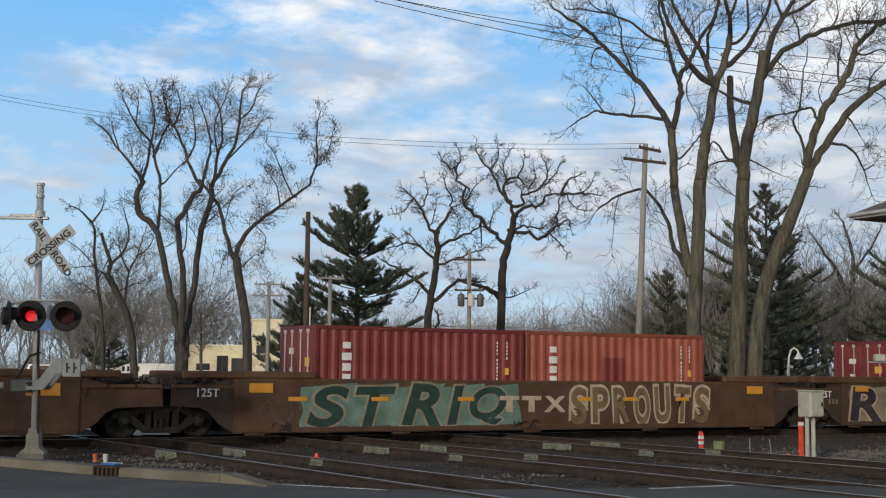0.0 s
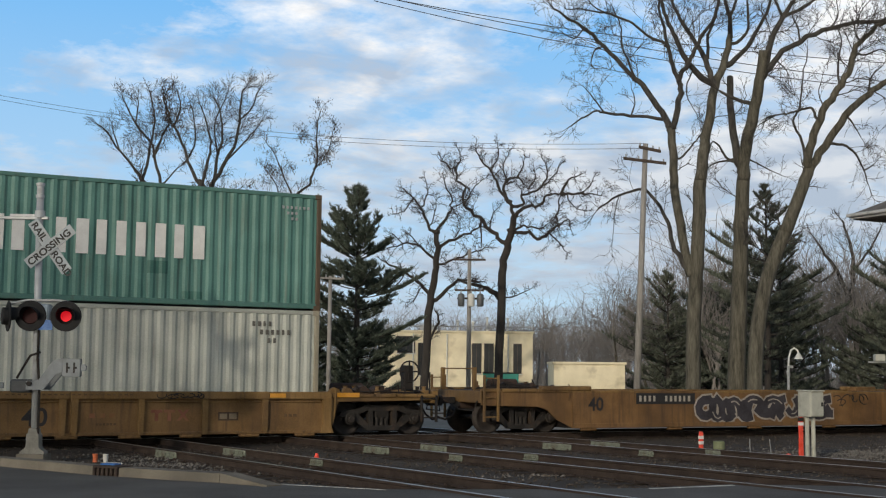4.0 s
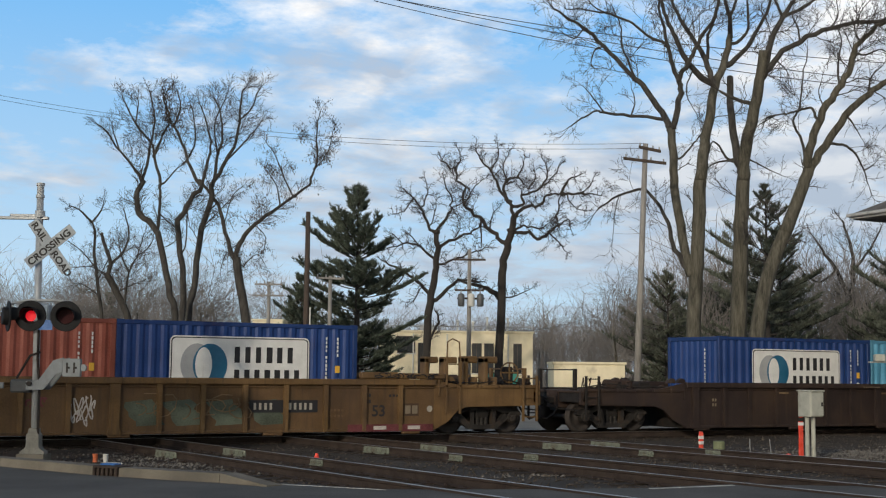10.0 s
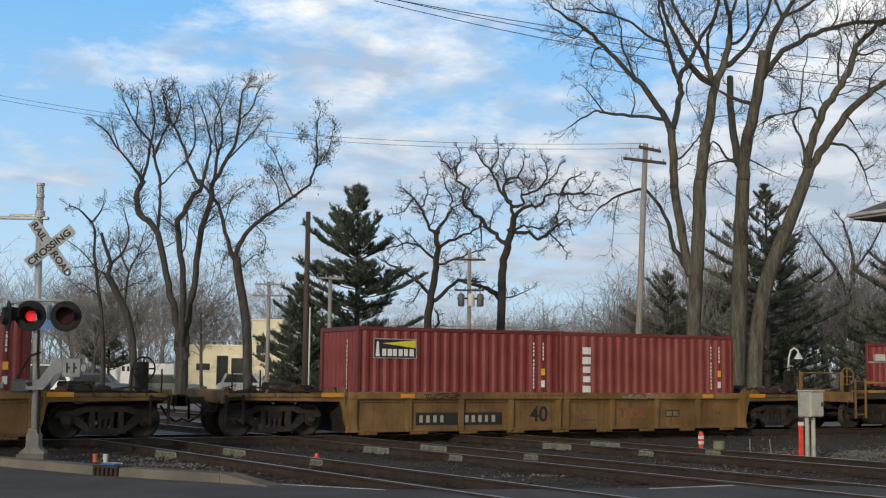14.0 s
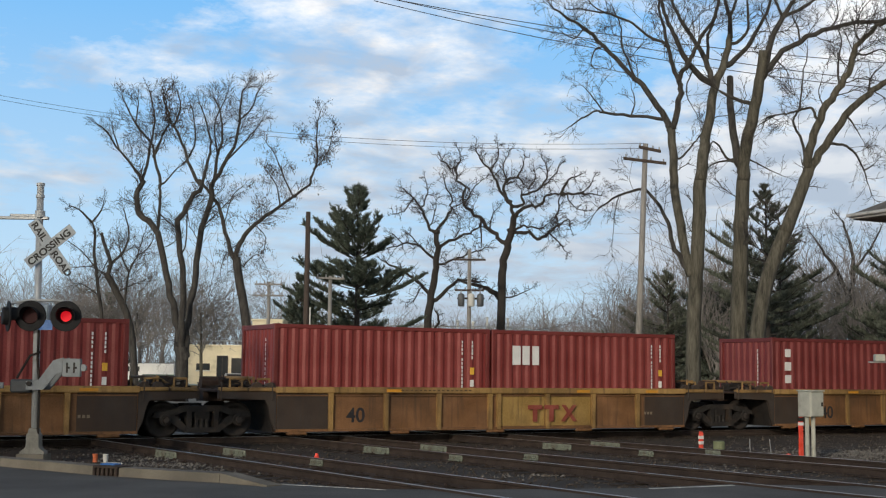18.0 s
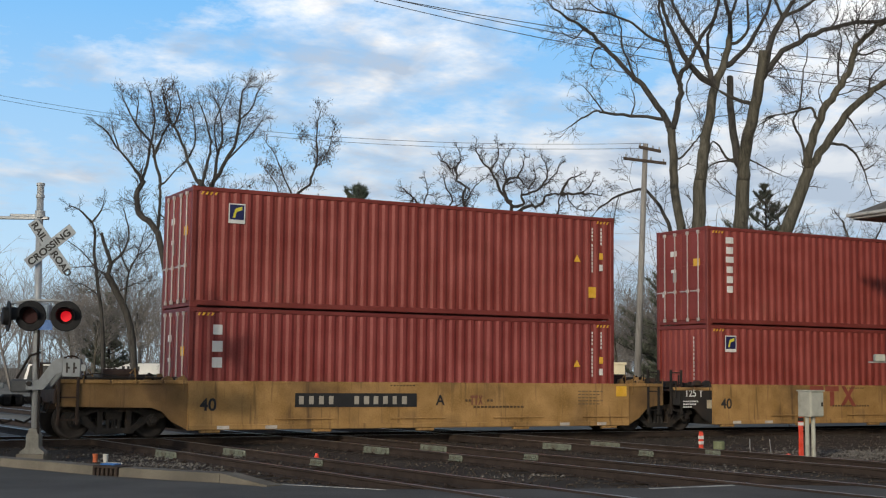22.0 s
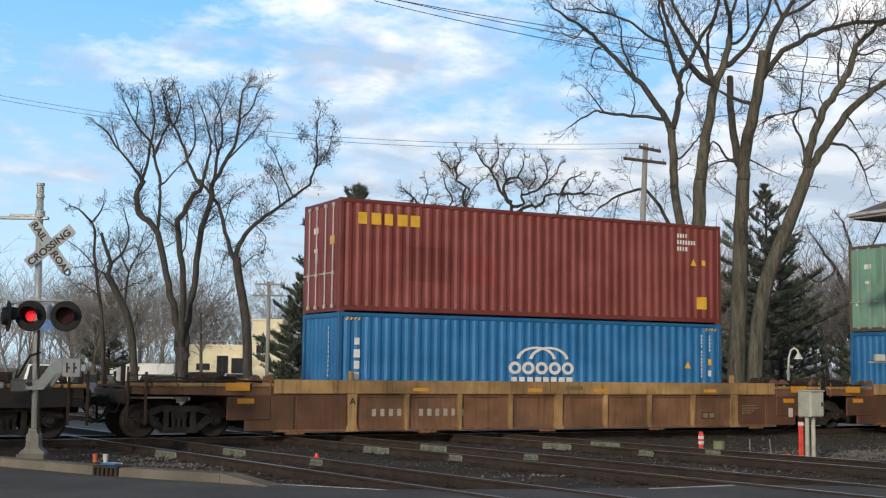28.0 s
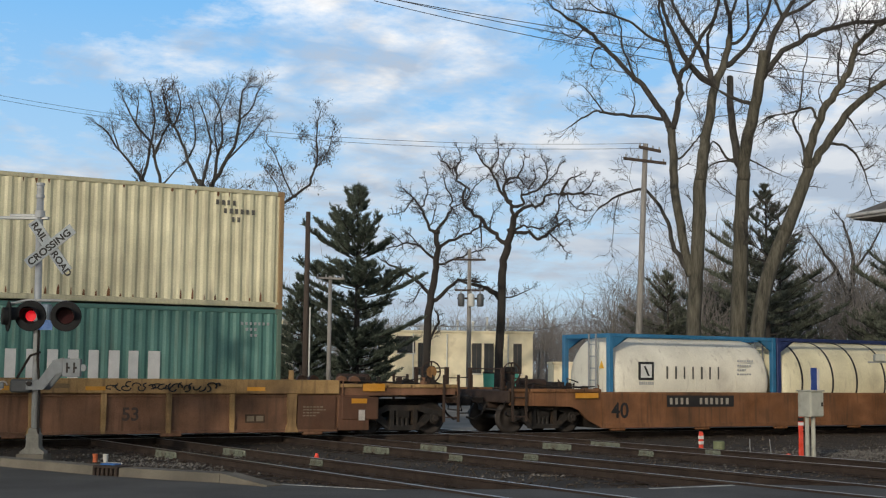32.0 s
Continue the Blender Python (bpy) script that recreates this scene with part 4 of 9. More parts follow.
        part("air_line", Mesh().tube([(x0 + end * 0.1, -1.27, deck + 0.12), (x0 + end * hang * 0.45, -1.3, deck + 0.1), (x0 + end * hang * 0.7, -1.25, deck + 0.2), (xe, -0.9, deck + 0.02)], 0.018, 6), STEEL_DARK, c)
        for k in range(10 if hang > 1.1 else 4):
            fx, fy = x0 + end * rnd.uniform(0.25, hang - 0.15), rnd.uniform(-1.25, -0.2)
            paint = rnd.choice((ep, STEEL_RUST, STEEL_DARK, STEEL_DARK))
            kind = rnd.random()
            if kind < 0.35:
                part("deck_lever", Mesh().tube([(fx, fy, deck), (fx + rnd.uniform(-0.1, 0.1), fy, deck + rnd.uniform(0.2, 0.38)), (fx + rnd.uniform(-0.3, 0.3), fy, deck + rnd.uniform(0.1, 0.26))], 0.02, 6), paint, c)
            elif kind < 0.7:
                part("deck_bracket", Mesh().prism([(fx - 0.12, deck), (fx + 0.12, deck), (fx + 0.06, deck + rnd.uniform(0.12, 0.24)), (fx - 0.04, deck + rnd.uniform(0.12, 0.24))], fy - 0.05, fy + 0.05), paint, c)
            else:
                part("deck_valve", Mesh().lathe([(0, 0.08), (0.12, 0.09), (0.14, 0.05), (0.22, 0.05), (0.24, 0.07)], (fx, fy, deck), "z", 10), paint, c)
        for k in (0.12, hang - 0.06):
            grab_iron(c, x0 + end * k, -1.5, deck - 0.25, 0.42, ep)
        for s in (-1, 1):
            for k in (0.02, 0.36):
                part("corner_guide", Mesh().prism([(x0 + end * (k - 0.04), zt - 0.03), (x0 + end * (k + 0.28), zt - 0.03), (x0 + end * (k + 0.2), zt + 0.07), (x0 + end * (k + 0.1), zt + 0.11), (x0 + end * (k + 0.02), zt + 0.08)], *both(s, 1.28, 1.42)), ep, c)
    for tx, mine in ((ta, own[0]), (tb, own[1])):
        if mine:
            truck(c, tx - o, tx)
    return c


def car_end(c, o, x, end, mat, brake=False, stanchions=True, low=False, tall=0.0, disc=False):
    """The coupler, hoses, step ladder and brake wheel of an outer end; x is the end of the frame."""
    a = x - o
    part("coupler", Mesh().box(min(a, a + end * 0.45), max(a, a + end * 0.45), -0.09, 0.09, 0.78, 0.95, 0.02).box(min(a + end * 0.4, a + end * 0.75), max(a + end * 0.4, a + end * 0.75), -0.17, 0.17, 0.72, 1.0, 0.05), STEEL_DARK, c)
    part("air_hose", Mesh().tube([(a + end * 0.05, -0.3, 0.75), (a + end * 0.2, -0.34, 0.5), (a + end * 0.42, -0.3, 0.36), (a + end * 0.62, -0.25, 0.42)], 0.03, 7), STEEL_DARK, c)
    part("cut_lever", Mesh().tube([(a + end * 0.03, -1.35, 0.88), (a + end * 0.12, -1.3, 0.62), (a + end * 0.14, -0.5, 0.64), (a + end * 0.4, -0.1, 0.9)], 0.018, 6), STEEL_DARK, c)
    part("draft_sill", Mesh().box(min(a, a - end * 1.6), max(a, a - end * 1.6), -0.24, 0.24, 0.58, 0.9, 0.03), STEEL_DARK, c)
    part("end_beam", Mesh().box(min(a, a - end * 0.18), max(a, a - end * 0.18), -1.45, 1.45, 0.82, 1.14, 0.02), mat, c)
    for s in (-1, 1):
        ladder(c, a - end * 0.3, s * 1.5, 0.34, 1.02 if low else tall or 1.55, STEEL_DARK if low else mat)
    if low:
        stanchions = False
        mat = STEEL_DARK
        for k in (0.25, 0.95):
            part("hand_post", Mesh().tube([(a - end * k, -1.42, 0.95), (a - end * k, -1.42, 1.62)], 0.02, 6), STEEL_DARK, c)
        for k in (1.55, 2.0):
            part("load_hopper", Mesh().prism([(a - end * (k - 0.22), 1.02), (a - end * (k + 0.22), 1.02), (a - end * (k + 0.16), 1.16), (a - end * k, 1.26), (a - end * (k - 0.16), 1.16)], -1.2, -0.8), STEEL_RUST, c)
    if stanchions:
        for k in (-0.9, 0.9):
            part("stanchion", Mesh().box(a - end * 0.12 - 0.05, a - end * 0.12 + 0.05, k - 0.05, k + 0.05, 1.1, 1.75, 0.01), mat, c)
        part("handrail", Mesh().tube([(a - end * 0.12, -0.9, 1.72), (a - end * 0.12, 0.9, 1.72)], 0.018, 6), mat, c)
    if brake:
        if disc:
            part("wheel_disc", Mesh().lathe([(-0.77, 0.02), (-0.775, 0.15), (-0.765, 0.15), (-0.76, 0.02)], (a - end * 0.5, 0, 1.62), "y", 18), car_paint((0.3, 0.15, 0.05)), c)
        part("brake_wheel", Mesh().tube([(a - end * 0.5 + 0.27 * math.cos(k * math.tau / 20), -0.75, 1.62 + 0.27 * math.sin(k * math.tau / 20)) for k in range(21)], 0.02, 6, False)
             .box(a - end * 0.5 - 0.27, a - end * 0.5 + 0.27, -0.76, -0.74, 1.60, 1.64).box(a - end * 0.5 - 0.02, a - end * 0.5 + 0.02, -0.76, -0.74, 1.35, 1.89), mat, c)
        part("brake_stand", Mesh().box(a - end * 0.5 - 0.14, a - end * 0.5 + 0.14, -0.72, -0.5, 1.12, 1.78, 0.03), STEEL_DARK, c)


SPRAY_CREAM = material("cream_spray", (0.42, 0.36, 0.26), 0.8, 0, 0.2, 3, 0.05, 30)
SPRAY_SLATE = material("slate_spray", (0.035, 0.032, 0.04), 0.8, 0, 0.4, 2, 0.05, 30)
SPRAY_SAND = material("sand_spray", (0.26, 0.22, 0.16), 0.8, 0, 0.3, 1.5, 0.05, 30)
SPRAY_DUSK = material("dusk_brown_spray", (0.085, 0.06, 0.05), 0.8, 0, 0.4, 1.0, 0.05, 30)
SPRAY_DARK = material("black_spray", (0.018, 0.018, 0.02), 0.8, 0, 0.3, 2, 0.05, 30)
SPRAY_GREEN = material("dark_green_spray", (0.02, 0.05, 0.042), 0.8, 0, 0.3, 2, 0.05, 30)
SPRAY_MINT = material("mint_spray", (0.12, 0.2, 0.165), 0.8, 0, 0.3, 2, 0.05, 30)
SPRAY_BROWN = material("brown_spray", (0.11, 0.065, 0.03), 0.8, 0, 0.3, 2, 0.05, 30)
SPRAY_BLUE = material("dull_blue_spray", (0.03, 0.04, 0.085), 0.8, 0, 0.3, 2, 0.05, 30)
SPRAY_TAN = material("tan_spray", (0.17, 0.115, 0.06), 0.8, 0, 0.25, 2, 0.05, 30)
SPRAY_PALE = material("pale_grey_spray", (0.3, 0.27, 0.24), 0.8, 0, 0.25, 2, 0.05, 30)
SPRAY_WHITE = material("chalk_white_spray", (0.5, 0.46, 0.42), 0.8, 0, 0.3, 2, 0.05, 30)
SPRAY_MAROON = material("wine_spray", (0.13, 0.03, 0.035), 0.8, 0, 0.3, 2, 0.05, 30)
SPRAY_FADED = material("worn_teal_spray", (0.088, 0.105, 0.074), 0.8, 0, 0.4, 1.2, 0.05, 30)
SPRAY_TEAL = material("teal_spray", (0.1, 0.14, 0.115), 0.8, 0, 0.3, 2, 0.05, 30)
WORN_RED = material("worn_wine_marking", (0.2, 0.075, 0.045), 0.75, 0, 0.2, 3, 0.05, 40, dirt=0.4, dirt_color=(0.22, 0.13, 0.045))
ORANGE_PATCH = material("orange_reflective_patch", (0.6, 0.27, 0.02), 0.5, 0, 0.1, 3, 0.05, 40)
YS = YSIDE - 0.002


def reflectors(c, xs, z, w=0.45, h=0.1, y=None):
    for x in xs:
        mark(Mesh().box(x, x + w, -0.004, 0, z, z + h), ORANGE_PATCH, c, YS - 0.028 if y is None else y, "reflector")


def stencil(c, x, z, n, y, h=0.05, pitch=0.1, mat=None, fill=0.7):
    mark(bar_row(x, z, n, pitch, h, fill), mat or SPRAY_BROWN, c, y, "notice_bars")


def data_panel(c, x, z, w, h, y, mat=None):
    """A dark stencil box with two pale boxes in it."""
    mark(Mesh().box(x, x + w, -0.003, 0, z, z + h), mat or FADED_PLATE, c, y, "notice", 0.003)
    for k in range(2):
        a = x + w * (0.08 + 0.47 * k)
        mark(Mesh().box(a, a + w * 0.36, -0.003, 0, z + h * 0.18, z + h * 0.82), DUSTY, c, y, "notice_field", 0.007)


def emblem(c, x, z, w, h, y, mat):
    """Two posts under bars and a crossed pair of slashes."""
    p = w / 3
    for k in range(2):
        a = x + k * p
        mark(Mesh().box(a, a + p * 0.88, -0.004, 0, z + h * 0.74, z + h), mat, c, y, "emblem_bar")
        mark(Mesh().box(a + p * 0.3, a + p * 0.58, -0.004, 0, z, z + h * 0.73), mat, c, y, "emblem_bar")
    a = x + 2 * p
    mark(Mesh().prism([(a, z), (a + p * 0.26, z), (a + p, z + h), (a + p * 0.74, z + h)], -0.004, 0), mat, c, y, "emblem_slash")
    mark(Mesh().prism([(a + p * 0.05, z + h), (a + p * 0.31, z + h), (a + p * 1.02, z), (a + p * 0.76, z)], -0.004, 0), mat, c, y, "emblem_slash", 0.009)


# brown three-unit set with spray-painted sides
HOOD = lambda W, z0, z1, paint=None: ((-1.25, 2.05, z0, z1, paint), (W - 1.9, W + 0.9, z0, z1, paint))
c = well_car("rust-brown smooth-sided well car with an orange reflector", -9.5, 6.4, -11.2, 8.4, (1.7, 1.9), 0.14, 1.42, 0.1, BROWN, RUSTBROWN, "smooth", own=(False, False), deck=1.2, hoods=HOOD(15.9, 1.41, 1.58))
reflectors(c, [14.7], 1.0, 0.75, 0.28)
c = well_car("rust-brown well car covered in large spray-painted letters", 10.0, 26.7, 8.4, 28.2, (1.5, 1.4), 0.12, 1.42, 0.1, BROWN, RUSTBROWN, "smooth", deck=1.2, end_color=(0.05, 0.034, 0.028), hoods=HOOD(16.7, 1.41, 1.58))
washes(c, (1.7, 2.9, 4.1, 5.3, 6.4), 0.15, 1.38, 87, 1.5, SPRAY_MINT, YS)
sprayed_word(c, "STRIQ", 1.75, 7.55, 0.16, 1.38, SPRAY_SAND, SPRAY_GREEN, 4, YS - 0.006, 0.08, 0.22)
scribble(c, 0.7, 1.6, 0.3, 0.9, 6, SPRAY_DUSK, 5, YS, 0.06)
scribble(c, 1.0, 1.5, 0.13, 0.35, 5, SPRAY_DARK, 6, YS - 0.03, 0.03)
scribble(c, 7.6, 8.4, 0.16, 0.4, 7, SPRAY_DARK, 8, YS - 0.03, 0.03)
sprayed_word(c, "SPROUTS", 9.4, 14.3, 0.13, 1.4, SPRAY_CREAM, SPRAY_TAN, 7, YS, 0.13)
emblem(c, 7.25, 0.58, 2.05, 0.43, YS - 0.02, SPRAY_CREAM)
reflectors(c, [0.35, 15.6], 1.08, 0.6, 0.22)
reflectors(c, [1.35, 3.55, 6.0, 9.7, 11.2, 13.0], 0.88, 0.48, 0.1)
words("125T", 0.2, -0.95, -1.475, 0.98, WHITE, c)
c = well_car("brown well car with dark and cream spray-painted letters", 29.4, 46.6, 28.2, 47.85, (1.2, 1.9), 0.12, 1.42, 0.1, (0.066, 0.042, 0.031), (0.075, 0.046, 0.032), "smooth", deck=1.2, own=(False, True), end_color=(0.045, 0.036, 0.032), hoods=((-1.2, 2.2, 1.41, 1.62, car_paint(RUSTBROWN)),))
washes(c, (0.3, 1.6, 3.2, 4.8, 6.4), 0.15, 1.38, 85, 1.75, SPRAY_SAND, YS)
sprayed_word(c, "REBAK", 0.2, 7.85, 0.14, 1.38, SPRAY_CREAM, SPRAY_SLATE, 12, YS - 0.006, 0.07, 0.08)
graffiti(c, 8.4, 16.6, 0.14, 1.37, 6, SPRAY_SAND, SPRAY_BLUE, 15, YS, SPRAY_CREAM, SPRAY_DUSK, 0.36)
emblem(c, 11.0, 0.62, 2.4, 0.4, YS - 0.03, SPRAY_SAND)
reflectors(c, [0.5], 1.16, 0.55, 0.16)
reflectors(c, [3.0, 5.3, 8.2, 12.6], 0.9, 0.45, 0.1)
words("125T", 0.2, -1.0, -1.475, 0.98, WHITE, c)
stencil(c, -0.55, 0.78, 3, -1.475, 0.14, 0.14, DUSTY)
car_end(c, 29.4, 48.5, 1, STEEL_RUST)

RIB40 = [1.66, 3.17, 4.66, 6.15, 6.41, 7.91, 9.42, 10.9]
OCHRE40 = (0.205, 0.118, 0.037)
CURB = (0.172, 0.096, 0.032)


def ribbed40(xa, ta, tb, label, dim=False, seed=1):
    c = well_car(label, xa, xa + 12.6, ta, tb, (3.2, 3.0), 0.1, 1.1, 0.18, CURB, OCHRE40, "ribbed", RIB40, 0.12, wear=0.3, deck=1.0, end_color=OCHRE40, lo=0.86, slope=0.2, wide=(0.1, 12.5), tabs=9)
    plate_bars(c, 1.98, 0.33, 4, 6, YR, 0.18, 0.2, True, dim)
    words("40", 0.4, 5.28, YR - 0.006, 0.34, BLACKM, c)
    data_panel(c, 9.75, 0.42, 0.5, 0.2, YR)
    stencil(c, 4.9, 1.01, 22, YS - 0.03, 0.03, 0.13, None, 0.6)
    # worn emblem and two struck-out boxes
    emblem(c, 8.15, 0.42, 0.9, 0.26, YR, WORN_RED)
    for a in (6.75, 6.98, 7.2):
        mark(Mesh().box(a, a + 0.12, -0.004, 0, 0.5, 0.6), WORN_RED, c, YR, "worn_box")
    stencil(c, 6.9, 0.33, 6, YR, 0.05, 0.08)
    stencil(c, 11.4, 0.5, 3, YR, 0.07, 0.12, SPRAY_BROWN)
    reflectors(c, [-0.75, 12.75], 0.97, 0.6, 0.11, -1.512)
    reflectors(c, [1.4, 11.0], 0.96, 0.4, 0.1)
    r = random.Random(seed)
    for a in (2.0, 8.3):
        scribble(c, a, a + r.uniform(0.8, 1.5), 0.94, 1.08, 8, r.choice((SPRAY_PALE, SPRAY_DARK)), seed + int(a), YS - 0.03, 0.022)
    car_end(c, xa, xa - 3.25, -1, car_paint(OCHRE40), low=True)
    car_end(c, xa, xa + 12.6 + 3.0, 1, car_paint(OCHRE40), True, low=True)
    return c


ribbed40(53.42, 51.65, 67.62, "ochre ribbed well car with a dark number plate", seed=3)
c = well_car("ochre smooth well car with dark spray-painted letters, empty", 73.1, 86.0, 71.75, 87.95, (2.8, 2.6), 0.14, 1.16, 0.1, (0.18, 0.096, 0.033), OCHRE40, "smooth", deck=1.14, wear=0.4, slope=0.95, hoods=((-1.0, 0.6, 1.15, 1.28, None), (12.7, 14.2, 1.15, 1.28, None)))
graffiti(c, 4.4, 9.4, 0.2, 1.1, 6, SPRAY_PALE, SPRAY_SLATE, 21, YS, None, None, 0.36)
scribble(c, 9.5, 10.8, 0.7, 1.1, 7, SPRAY_DARK, 24, YS, 0.025)
plate_bars(c, 2.2, 0.86, 4, 6, YS, 0.16, 0.16)
data_panel(c, 12.62, 0.52, 0.55, 0.24, YS)
words("40", 0.36, 0.5, YS - 0.006, 0.62, BLACKM, c)
car_end(c, 73.1, 70.25, -1, car_paint(OCHRE40))
car_end(c, 73.1, 88.65, 1, car_paint(OCHRE40), True)

# long ochre three-unit set with ribs
OCHRE53, PANEL53, PITCH_BLACK = (0.148, 0.083, 0.028), (0.117, 0.065, 0.025), (0.024, 0.022, 0.022)


def ribbed53(xa, xb, ta, tb, label, own, ends, mid, plate=True):
    W = xb - xa
    black = car_paint(PITCH_BLACK, 0.2)
    ribs = [mid + 1.033 * k for k in range(-6, 7) if k] + [mid + 7.2]
    c = well_car(label, xa, xb, ta, tb, ends, 0.12, 1.42, 0.15, PANEL53, OCHRE53, "ribbed", ribs, 0.1, deck=1.24, own=own, wear=0.35, end_color=OCHRE53, slope=0.85, wide=(mid,),
                 hoods=((-1.3, 1.95, 1.43, 1.6, None), (mid + 6.1, W - 1.05, 1.43, 1.6, None), (W - 1.03, W + 0.3, 1.43, 1.58, black if plate else None)))
    for s in (-1, 1) if plate else ():
        part("end_panel", Mesh().box(W - 1.15, W - 0.02, *both(s, 1.43, 1.5), 0.1, 1.24, 0.008), black, c)
    words("53", 0.28, mid + 6.42, YR - 0.006, 0.5, BLACKM, c)
    stencil(c, mid + 6.25, 0.98, 2, YR, 0.08, 0.09, BLACKM)
    stencil(c, mid + 6.25, 0.82, 2, YR, 0.08, 0.09, BLACKM)
    if plate:
        for k, n in enumerate((6, 8, 5)):
            stencil(c, W - 0.95, 0.62 - 0.08 * k, n, -1.5, 0.04, 0.11, WHITE, 0.8)
        mark(ring(W - 0.6, 0.93, 0.0, 0.09), GREYM2, c, -1.5, "round_decal")
        words("48", 0.12, W - 1.05, -1.508, 0.9, WHITE, c)
        words("53", 0.12, W - 0.35, -1.508, 0.9, WHITE, c)
    else:
        data_panel(c, mid + 7.32, 0.5, 0.42, 0.32, YR)
        mark(ring(mid + 8.05, 0.68, 0.0, 0.08), GREYM2, c, YR, "round_decal")
        stencil(c, mid + 6.9, 0.98, 3, YR, 0.06, 0.1, BLACKM)
        scribble(c, mid + 6.5, mid + 8.2, 1.45, 1.58, 14, SPRAY_DARK, 57, -1.537, 0.025)
    part("red_stripe", Mesh().box(mid + 5.75, W - 0.05, -1.506, -1.5, 0.12, 0.3), SPRAY_MAROON, c)
    for a in (mid + 6.45, mid + 7.4):
        mark(Mesh().box(a, a + 0.35, -0.004, 0, 0.17, 0.26), SPRAY_WHITE, c, -1.506, "white_decal")
    stencil(c, mid + 5.3, 0.62, 4, YR, 0.06, 0.1)
    stencil(c, mid + 5.3, 0.48, 4, YR, 0.06, 0.1)
    stencil(c, mid - 3.4, 0.5, 7, YR, 0.06, 0.1)
    for k in (0.95, 1.55):
        for s in (-1, 1):
            part("gate_post", Mesh().box(W + k, W + k + 0.14, *both(s, 0.95, 1.3), 1.24, 2.02, 0.03).box(W + k, W + k + 0.42, *both(s, 0.95, 1.3), 1.86, 2.04, 0.03)
                 .box(W + k + 0.3, W + k + 0.42, *both(s, 0.95, 1.3), 1.24, 1.5, 0.03), car_paint(OCHRE53), c)
    ladder(c, W + 0.55, -1.47, 0.55, 1.9, car_paint(OCHRE53), 0.4)
    part("ladder_hoop", Mesh().tube([(W + 0.35, -1.47, 1.9), (W + 0.38, -1.45, 2.4), (W + 0.55, -1.4, 2.48), (W + 0.72, -1.45, 2.4), (W + 0.75, -1.47, 1.9)], 0.02, 6), car_paint(OCHRE53), c)
    part("brake_cylinder", Mesh().lathe([(0, 0.12), (0.05, 0.16), (0.4, 0.16), (0.45, 0.12)], (W + 0.1, -0.9, 1.42), "x", 14), STEEL_DARK, c)
    return c


c = ribbed53(93.7, 109.9, 92.0, 111.6, "ochre ribbed well car with teal paint smears", (True, True), (3.3, 1.6), 7.93)
plate_bars(c, 2.05, 0.68, 4, 6, YR, 0.17, 0.185)
washes(c, (5.95, 6.98, 8.1, 11.2, 12.12), 0.3, 1.02, 81, 0.6, None, YR - 0.002)
scribble(c, 9.1, 9.85, 0.3, 0.8, 8, SPRAY_DARK, 31, YR - 0.002, 0.035)
scribble(c, 9.35, 9.65, 0.85, 1.02, 3, SPRAY_MAROON, 35, YR - 0.002, 0.04)
scribble(c, 10.1, 10.85, 0.2, 1.05, 14, SPRAY_DARK, 32, YR - 0.002, 0.04)
car_end(c, 93.7, 90.35, -1, car_paint(OCHRE53), True, tall=2.25)
c = ribbed53(113.3, 129.7, 111.6, 131.5, "ochre ribbed well car with spray-painted panels", (False, True), (1.5, 1.6), 8.0)
graffiti(c, 10.3, 14.05, 0.24, 1.17, 5, SPRAY_DUSK, SPRAY_PALE, 41, YR - 0.002, SPRAY_MAROON, None, 0.42)
graffiti(c, 9.45, 10.3, 0.34, 1.05, 2, SPRAY_MAROON, SPRAY_PALE, 45, YR - 0.002)
scribble(c, 6.0, 9.5, 0.25, 1.1, 13, SPRAY_MINT, 43, YR - 0.002, 0.04)
scribble(c, 4.98, 5.75, 0.22, 1.14, 12, SPRAY_WHITE, 44, YR - 0.002, 0.03)
scribble(c, 4.02, 4.78, 0.6, 1.08, 9, SPRAY_DARK, 46, YR - 0.002, 0.032)
scribble(c, 0.95, 1.65, 0.4, 1.08, 8, SPRAY_DARK, 48, YR - 0.002, 0.04)
scribble(c, 6.1, 7.3, 1.28, 1.4, 9, SPRAY_DARK, 49, -1.532, 0.025)
scribble(c, 11.4, 14.2, 1.28, 1.4, 14, SPRAY_DARK, 50, -1.532, 0.025)
for s in (-1, 1):
    part("end_panel", Mesh().box(-0.35, 0.75, *both(s, 1.452, 1.5), 0.14, 1.2), car_paint(PITCH_BLACK, 0.2), c)
stencil(c, -0.2, 0.98, 5, -1.5, 0.04, 0.13, GREYM2)
words("125T", 0.26, -0.3, -1.508, 0.42, WHITE, c)
c = ribbed53(133.2, 149.2, 131.5, 150.85, "ochre ribbed well car with pale teal paint washes", (False, True), (1.6, 3.2), 7.83, False)
washes(c, (8.05, 8.95, 9.95, 11.0), 0.26, 0.95, 83, 0.85, SPRAY_FADED, YR - 0.002)
scribble(c, 8.1, 11.0, 0.45, 1.05, 8, SPRAY_TAN, 51, YR - 0.006, 0.025)
scribble(c, 6.88, 7.35, 0.3, 1.0, 9, SPRAY_WHITE, 47, YR - 0.002, 0.028)
scribble(c, 3.85, 4.5, 0.2, 0.95, 4, SPRAY_MINT, 52, YR - 0.002, 0.03)
scribble(c, 5.95, 6.35, 0.7, 0.95, 3, SPRAY_MAROON, 53, YR - 0.002, 0.04)
plate_bars(c, 11.15, 0.67, 4, 6, YR - 0.004, 0.16, 0.135)
words("125T", 0.26, -0.3, -1.508, 0.42, WHITE, c)
